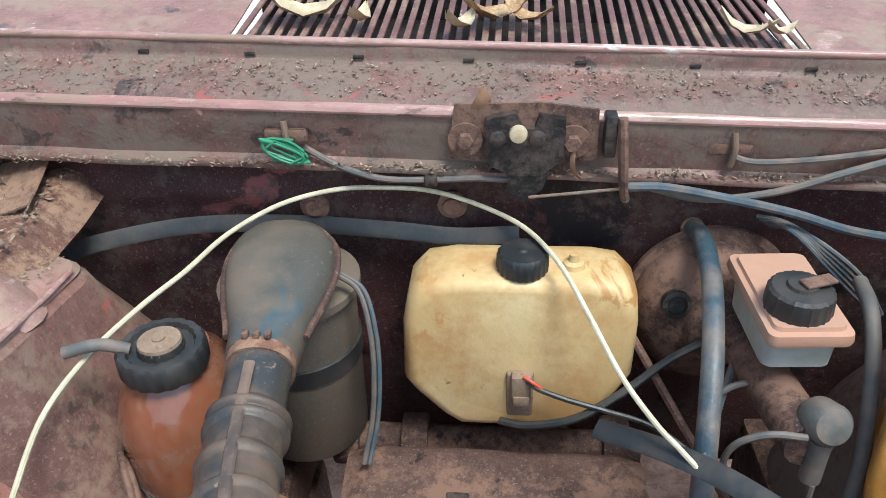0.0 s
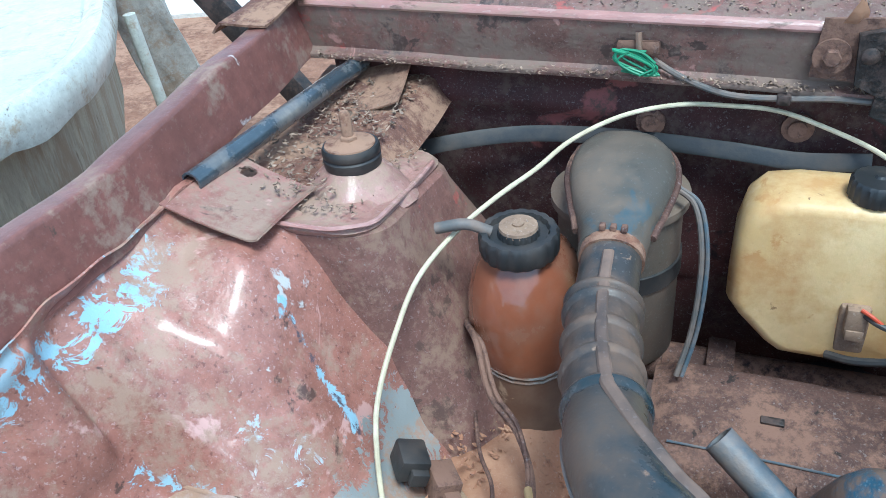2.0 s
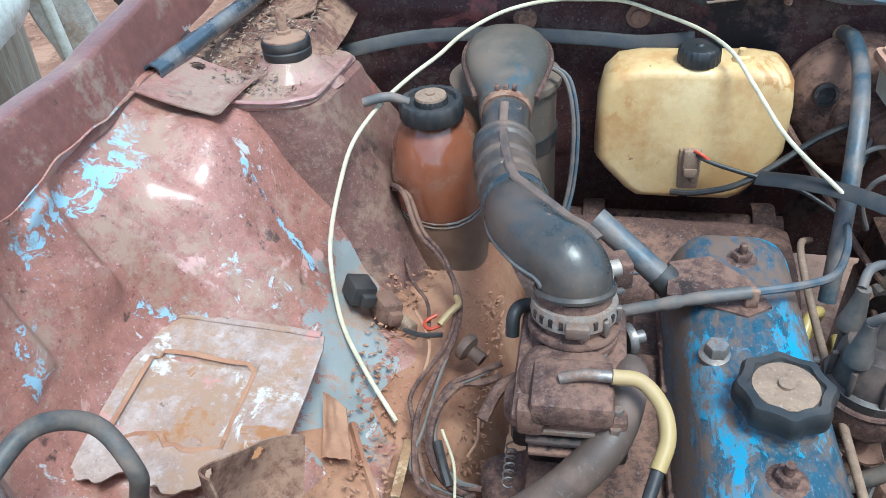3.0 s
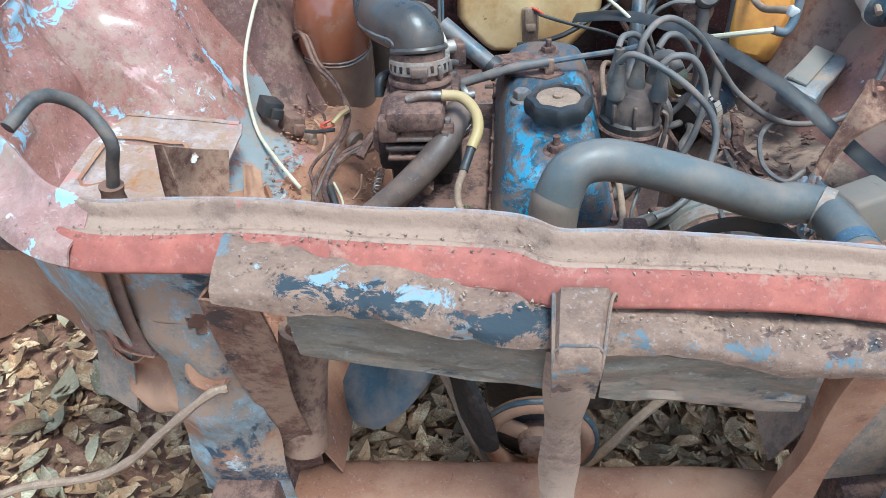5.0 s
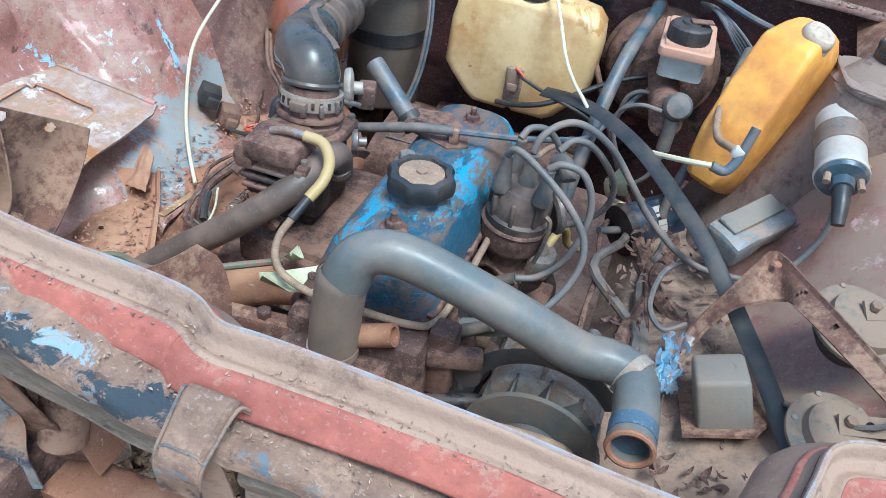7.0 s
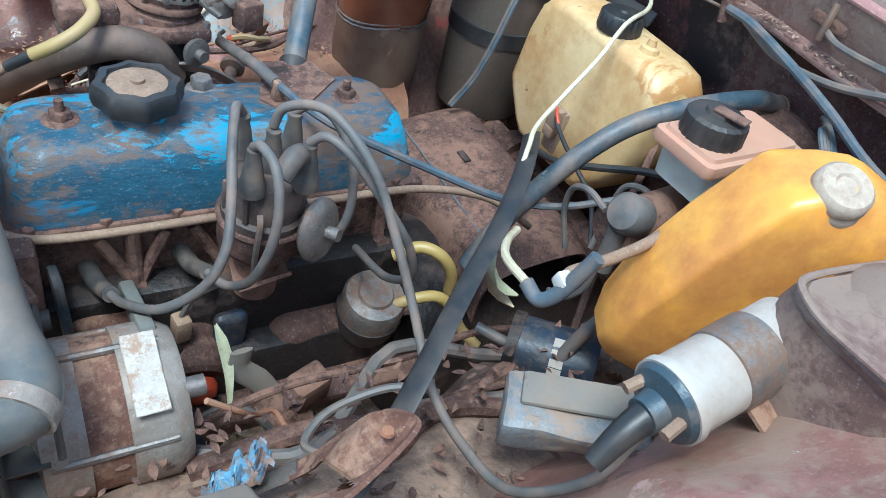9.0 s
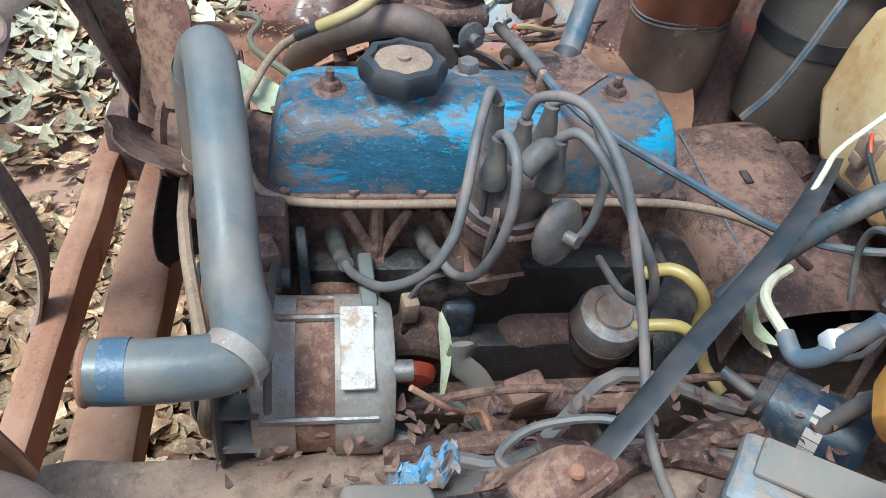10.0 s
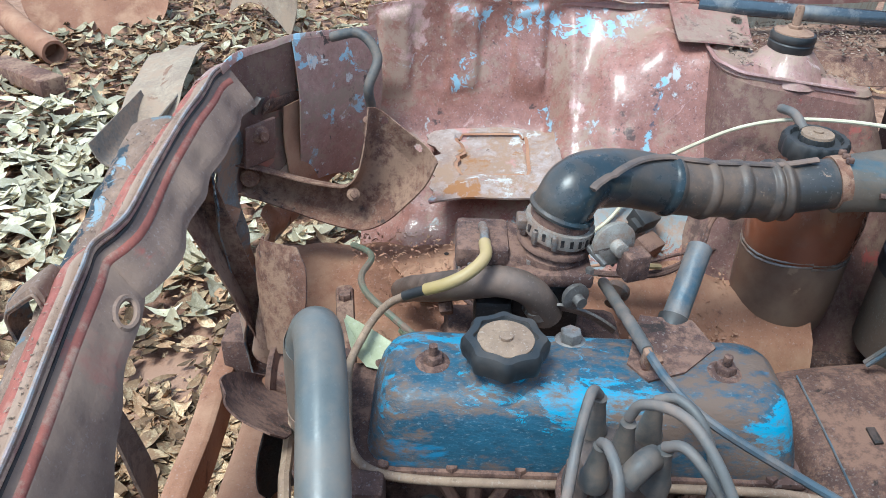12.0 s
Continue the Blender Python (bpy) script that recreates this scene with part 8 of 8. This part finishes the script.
def liner(u, v):
    x, y = 0.412 + 0.18 * u, -0.275 + 0.18 * u
    return x + 0.05 * v - 0.03 * math.sin(v * 2.6), y - 0.06 * v + 0.02 * math.sin(u * 3), 0.705 - 0.06 * u * u - 0.45 * v + wob(x, y, v, 0.008, 6)


part("wheel_liner", sheet(liner, 26, 26, 0.003), surface("dark grey weathered panel", (0.085, 0.095, 0.10), (0.12, 0.11, 0.10), (0.2, 0.14, 0.11), 0.38, (), 0.5, 0, 0.2, large=5, blur=0.25), car, "dark grey curved wing panel")
part("right_stay", sheet(lambda u, v: (0.395 + 0.066 * u + 0.012 * v, -0.24 + 0.035 * u + 0.022 * v, 0.675 - 0.12 * u + 0.01 * math.sin(u * 6)), 14, 6, 0.003), RUST, car, "bent stay")
part("stay_bolt", tube([(0.452, -0.222, 0.575), (0.47, -0.225, 0.590), (0.49, -0.215, 0.585)], 0.006, 8, 4), RUST, car)

# ---- leaves and litter ----
def leaf_into(bm, at, length, width, yaw, tilt, curl):
    m = Matrix.Translation(at) @ Matrix.Rotation(yaw, 4, "Z") @ Matrix.Rotation(tilt, 4, "Y")
    rows = []
    for k, w in enumerate((0.12, 0.8, 1.0, 0.65, 0.05)):
        t = k / 4 - 0.5
        z = curl * (t * t * 4 - 0.4) * length * 0.5
        rows.append([bm.verts.new(m @ Vector((t * length, s * w * width / 2, z + abs(s) * width * 0.18))) for s in (-1, 0, 1)])
    for a, b in zip(rows[:-1], rows[1:]):
        for j in (0, 1):
            bm.faces.new((a[j], a[j + 1], b[j + 1], b[j]))


def litter(name, count, box, z, size, label, seed, material=LEAF, keep=None, spread=0.02):
    rr = random.Random(seed)
    bm = bmesh.new()
    for _ in range(count):
        x, y = rr.uniform(box[0], box[1]), rr.uniform(box[2], box[3])
        if keep and not keep(x, y, rr):
            continue
        s = size * rr.uniform(0.5, 1.3)
        zz = (z(x, y) if callable(z) else z) + rr.random() * spread
        leaf_into(bm, (x, y, zz), s, s * rr.uniform(0.28, 0.5), rr.uniform(0, 6.28), rr.uniform(-0.35, 0.35), rr.uniform(-0.5, 0.8))
    return solo(name, bm, material, (0, 0, 0.03), label, "leaves", kind="stuff", angle=80)


litter("leaf_litter", 2600, (-0.55, 0.5, -0.55, 0.35), 0.045, 0.060, "dry brown leaves under the engine bay", 5)
litter("leaf_litter", 5200, (-3.4, -0.55, -1.8, 1.8), 0.045, 0.075, "pale dry leaves scattered beside the car", 6, keep=lambda x, y, r: r.random() < (0.95 if y < 0.45 else 0.25))
litter("leaf_litter", 3600, (-0.6, 1.6, -1.7, -0.4), 0.045, 0.075, "dry leaves scattered in front of the car", 7)
# whitish leaves gathered round one spot paint a patch of sun
litter("leaf_litter", 2600, (-2.6, -0.6, -1.8, -0.3), 0.062, 0.10, "pale leaves on top of the litter, painted as a sunlit patch", 31, material=SUNLIT_LEAF, keep=lambda x, y, r: r.random() < math.exp(-((x + 1.42) / 0.42) ** 2 - ((y + 1.08) / 0.36) ** 2) + 0.03)
litter("leaf_litter", 1100, (-3.0, -0.75, -1.8, 0.6), 0.058, 0.09, "olive dead leaves among the litter", 32, material=OLIVE_LEAF)
litter("leaf_crumbs", 7000, (-1.6, 0.9, -1.2, 0.5), 0.050, 0.028, "broken leaf crumbs between the leaves", 17, spread=0.01)


def debris_z(x, y):
    return 0.575 - 0.10 * (x + 0.44) / 0.20 + 0.01 if x < 0 else 0.55


litter("twig_debris", 1500, (-0.40, -0.25, -0.12, 0.40), debris_z, 0.0075, "twigs and leaf crumbs caught on the apron", 8, material=ORANGE_DIRT, spread=0.012)
litter("dirt_crumbs", 260, (0.23, 0.43, -0.1, 0.45), 0.545, 0.016, "leaf crumbs caught on the apron", 9, material=GRIME, spread=0.012)
CRUMB = surface("pale dirt crumbs", (0.34, 0.245, 0.175), (0.25, 0.17, 0.12), None, 0, (), 0.9, 0, 0.2, island=0.5)


def bar_top(x, y):
    p = min(bar_line, key=lambda q: abs(q.x - x))
    return 0.768 + p.z + 0.001


def on_bar(x, y, r):
    p = min(bar_line, key=lambda q: abs(q.x - x))
    return p.y - 0.027 < y < p.y - 0.006


litter("dirt_crumbs", 1600, (-0.45, 0.34, -0.32, -0.25), bar_top, 0.0032, "dirt crumbs lying in the panel channel", 21, material=CRUMB, keep=on_bar, spread=0.001)
litter("dirt_crumbs", 1500, (-0.66, 0.62, 0.683, 0.742), lambda x, y: cz(x, 0.906 + 0.30 * (y + 0.018 * (x + 0.2) - 0.683)), 0.005, "dirt crumbs along the cowl beam", 22, material=CRUMB, spread=0.004)
litter("dirt_crumbs", 900, (-0.66, 0.62, 0.660, 0.672), lambda x, y: cz(x, 0.834), 0.006, "dirt crumbs on the lip of the cowl beam", 23, material=CRUMB, spread=0.008)
litter("dirt_crumbs", 700, (-0.66, -0.52, 0.40, 0.70), 0.808, 0.008, "dirt crumbs on the wing ledge", 24, material=CRUMB, spread=0.012)
litter("dirt_crumbs", 400, (-0.585, -0.485, 0.395, 0.575), lambda x, y: 0.803 - 0.13 * (y - 0.40), 0.005, "dirt crumbs on the tower cap", 25, material=CRUMB, spread=0.004)
litter("dirt_crumbs", 500, (-0.25, 0.24, -0.332, -0.290), lambda x, y: 0.749 - 0.18 * (x - 0.01), 0.0035, "dirt crumbs on the grille shelf", 26, material=CRUMB, spread=0.004)
for at, s, yaw, m in (((-0.262, 0.80, 0.968), 0.10, 0.2, PALE_LEAF), ((-0.195, 0.775, 0.965), 0.05, 1.4, PALE_LEAF), ((-0.085, 0.765, 0.960), 0.055, 1.0, PALE_LEAF), ((-0.05, 0.80, 0.962), 0.09, 0.4, LEAF), ((-0.015, 0.79, 0.96), 0.06, -0.4, LEAF), ((0.215, 0.765, 0.950), 0.06, -0.3, PALE_LEAF), ((0.25, 0.76, 0.948), 0.04, 0.4, PALE_LEAF)):
    bm = bmesh.new()
    leaf_into(bm, at, s, s * 0.5, yaw, 0.15, 0.6)
    solo("fallen_leaf", bm, m, at, "curled dry leaf on the cowl grille", "leaf", "leaves on the cowl", angle=80)
for at, s, yaw, tilt, m, lb in (((-0.062, 0.668, 0.902), 0.05, 1.9, 0.9, ORANGE_DIRT, "curled tan leaf tucked in the latch"), ((0.032, 0.655, 0.842), 0.036, 0.3, 1.3, ORANGE_DIRT, "small orange leaf hanging under the latch"),
                            ((-0.078, -0.055, 0.628), 0.10, 1.0, 0.2, GREEN_LEAF, "pale green leaf fallen beside the engine"), ((-0.105, -0.02, 0.625), 0.05, 1.9, 0.5, GREEN_LEAF, "small pale green leaf beside the engine"),
                            ((0.20, 0.35, 0.60), 0.07, 1.2, 1.0, GREEN_LEAF, "withered pale leaf caught behind the distributor"), ((0.19, 0.36, 0.58), 0.06, 0.6, 0.9, PALE_LEAF, "withered pale leaf caught behind the distributor")):
    bm = bmesh.new()
    leaf_into(bm, at, s, s * 0.45, yaw, tilt, 0.4)
    solo("fallen_leaf", bm, m, at, lb, "leaf", angle=80)

# ---- beside the car ----
# added pale sheet; its near-white colour paints full sun on the far ground
bm = bmesh.new()
edge = [(-9, 2.6), (-5, 3.1), (-3.2, 3.0), (-2.4, 3.2), (-1.2, 3.1), (0.5, 3.5), (3, 3.2), (9, 3.4), (12, 14), (-14, 14)]
bm.faces.new([bm.verts.new((x, y, 0.052)) for x, y in edge])
got = bmesh.ops.extrude_face_region(bm, geom=list(bm.faces))
bmesh.ops.translate(bm, verts=[v for v in got["geom"] if isinstance(v, bmesh.types.BMVert)], vec=(0, 0, -0.04))
solo("sunlit_ground", bm, surface("pale ground with painted sunlight", (0.78, 0.74, 0.66), (0.70, 0.64, 0.55), None, 0, [((0.35, 0.25, 0.17), 6, 0.68)], 0.95, 0, 0.4, large=2, sat=0.8), (-3, 4, 0.05), "far ground behind the car with sunlight painted into its pale colour", "yard", kind="structure")
tub = thing("white_tub", (-1.30, 0.62, 0.03), "old white enamel tub with a beige skirt on dark boards", "tub")
RIM = [(-0.985, 0.43), (-0.983, 0.53), (-1.005, 0.635), (-1.06, 0.735), (-1.125, 0.825), (-1.34, 1.07), (-1.46, 1.10), (-1.66, 0.92), (-1.60, 0.55), (-1.38, 0.30), (-1.15, 0.27), (-1.03, 0.33)]


def rim_loop(inset, z, sag=0.0):
    line = smooth_line([(x, y, 0) for x, y in RIM + RIM[:1]], 4)[:-1]
    c = Vector((-1.30, 0.66, 0))
    return [(*(c + (p - c) * (1 - inset)).xy, z + wob(p.x, p.y, z, 0.006, 7) - sag * abs(noise.noise(p * 9))) for p in line]


ENAMEL = surface("old white enamel", (0.66, 0.71, 0.66), (0.58, 0.61, 0.55), (0.40, 0.33, 0.24), 0.22, [((0.09, 0.07, 0.05), 13, 0.66), ((0.35, 0.26, 0.18), 24, 0.67)], 0.28, 0, 0.12, coat=0.3)
SKIRT = surface("beige ribbed plastic", (0.47, 0.42, 0.31), (0.39, 0.34, 0.25), (0.33, 0.25, 0.17), 0.35, [((0.16, 0.12, 0.08), 18, 0.66)], 0.55, 0, 0.3, stretch=(3, 3, 0.3))
part("tub_lid", loft([rim_loop(0.10, 0.795), rim_loop(0.02, 0.800, 0.02), rim_loop(0.0, 0.818), rim_loop(0.005, 0.846), rim_loop(0.03, 0.856), rim_loop(0.12, 0.850), rim_loop(0.2, 0.838)]), ENAMEL, tub, "chipped white rim")
part("tub_skirt", loft([rim_loop(0.20, 0.645), rim_loop(0.17, 0.65), rim_loop(0.13, 0.80)]), SKIRT, tub, "beige ribbed skirt")
DARK_WOOD = surface("dark weathered boards", (0.10, 0.065, 0.045), (0.065, 0.045, 0.035), (0.19, 0.13, 0.09), 0.35, (), 0.8, 0, 0.6, stretch=(4, 4, 0.4))
for x, y in ((-1.14, 0.46), (-1.14, 0.70), (-1.42, 0.92), (-1.45, 0.46)):
    part("leg_board", block((x, y, 0.335), (0.09, 0.05, 0.63), 0.006, (0, 0, 30)), DARK_WOOD, tub, "dark weathered board")
solo("tub_post", tube([(-1.215, 0.985, 0.02), (-1.225, 0.985, 0.45), (-1.235, 0.98, 0.79)], 0.012, 10, 4), ENAMEL, (-1.22, 0.985, 0.03), "thin pale post standing behind the tub", "post")
solo("grey_sack", sheet(lambda u, v: (-1.37 + 0.085 * u + 0.06 * (1 - v) * (1 - v), 1.09 + 0.075 * u + 0.05 * math.sin(v * 4), 0.03 + 0.80 * v + wob(u * 2, v * 2, 0, 0.03, 3)), 14, 30, 0.02), surface("grey woven sack", (0.55, 0.53, 0.48), (0.45, 0.42, 0.37), (0.36, 0.28, 0.21), 0.3, (), 0.9, 0, 0.6), (-1.33, 1.12, 0.03), "folded grey sack standing beside the tub", "sack")
solo("iron_bar", block((-1.54, 1.75, 0.44), (0.085, 0.05, 1.06), 0.006, (0, -38, 0)), GRIME_DARK, (-1.22, 1.75, 0.03), "dark iron bar leaning from the ground", "bar")
SHEET_TAN = surface("tan weathered sheet", (0.42, 0.31, 0.21), (0.33, 0.23, 0.16), (0.36, 0.24, 0.16), 0.4, [((0.22, 0.12, 0.08), 9, 0.64)], 0.8, 0, 0.3)
solo("cut_pipe", tube([(-2.78, -1.93, 0.12), (-2.55, -1.72, 0.11), (-2.33, -1.50, 0.10)], 0.048, 20, 3, hollow=0.75), ORANGE_DIRT, (-2.5, -1.68, 0.06), "rusty pipe lying in the leaves with an open end", "pipe")
solo("scrap_metal", block((-2.12, -1.52, 0.09), (0.09, 0.42, 0.06), 0.008, (4, 0, -38)), RUST, (-2.12, -1.52, 0.05), "rusty box section lying in the leaves", "scrap metal", "scrap beside the car")
solo("rusty_disc", lathe([(0, 0), (0.26, 0), (0.30, 0.012), (0.30, 0.022), (0.26, 0.012), (0.08, 0.03), (0, 0.03)], (-2.90, -1.55, 0.16), (0.55, 0.25, 0.8), 40), ORANGE_DIRT, (-2.9, -1.55, 0.05), "large rusty steel disc leaning in the leaves", "disc")
solo("tan_sheet", sheet(lambda u, v: (-2.42 + 0.72 * u, -1.14 + 0.10 * u + 0.20 * v, 0.08 + 0.05 * math.sin(u * 3) + 0.05 * v + wob(u, v, 0, 0.02, 3)), 16, 8, 0.004), SHEET_TAN, (-2.0, -1.0, 0.06), "tan weathered metal sheet lying on the leaves", "metal sheet")
solo("folded_channel", sheet(lambda u, v: (-1.86 + 0.46 * u, -1.00 + 0.02 * u + 0.13 * v, 0.09 + 0.07 * abs(2 * v - 1) ** 4 + 0.03 * u), 16, 16, 0.004), LAMP, (-1.6, -0.94, 0.06), "dark folded steel channel lying in the leaves", "scrap metal", "scrap beside the car")
solo("arched_sheet", sheet(lambda u, v: (-3.05 + 0.30 * u, -1.02 + 0.34 * u + 0.04 * math.sin(v * 3), 0.05 + 0.30 * v + 0.10 * math.sin(u * 3.1)), 16, 14, 0.004), SHEET_TAN, (-2.9, -0.85, 0.05), "arched tan fender sheet standing in the leaves", "metal sheet")
for k, (x, y) in enumerate(((0.262, 0.462), (0.280, 0.455), (0.268, 0.440), (0.290, 0.470))):
    bm = bmesh.new()
    leaf_into(bm, (x, y, 0.495 + 0.006 * k), 0.05, 0.026, 0.8 * k, 0.3, 0.7)
    solo("fallen_leaf", bm, (PALE_LEAF, LEAF)[k % 2], (x, y, 0.49), "curled dry leaf caught below the master cylinder", "leaf", "leaves below the cylinder", angle=80)
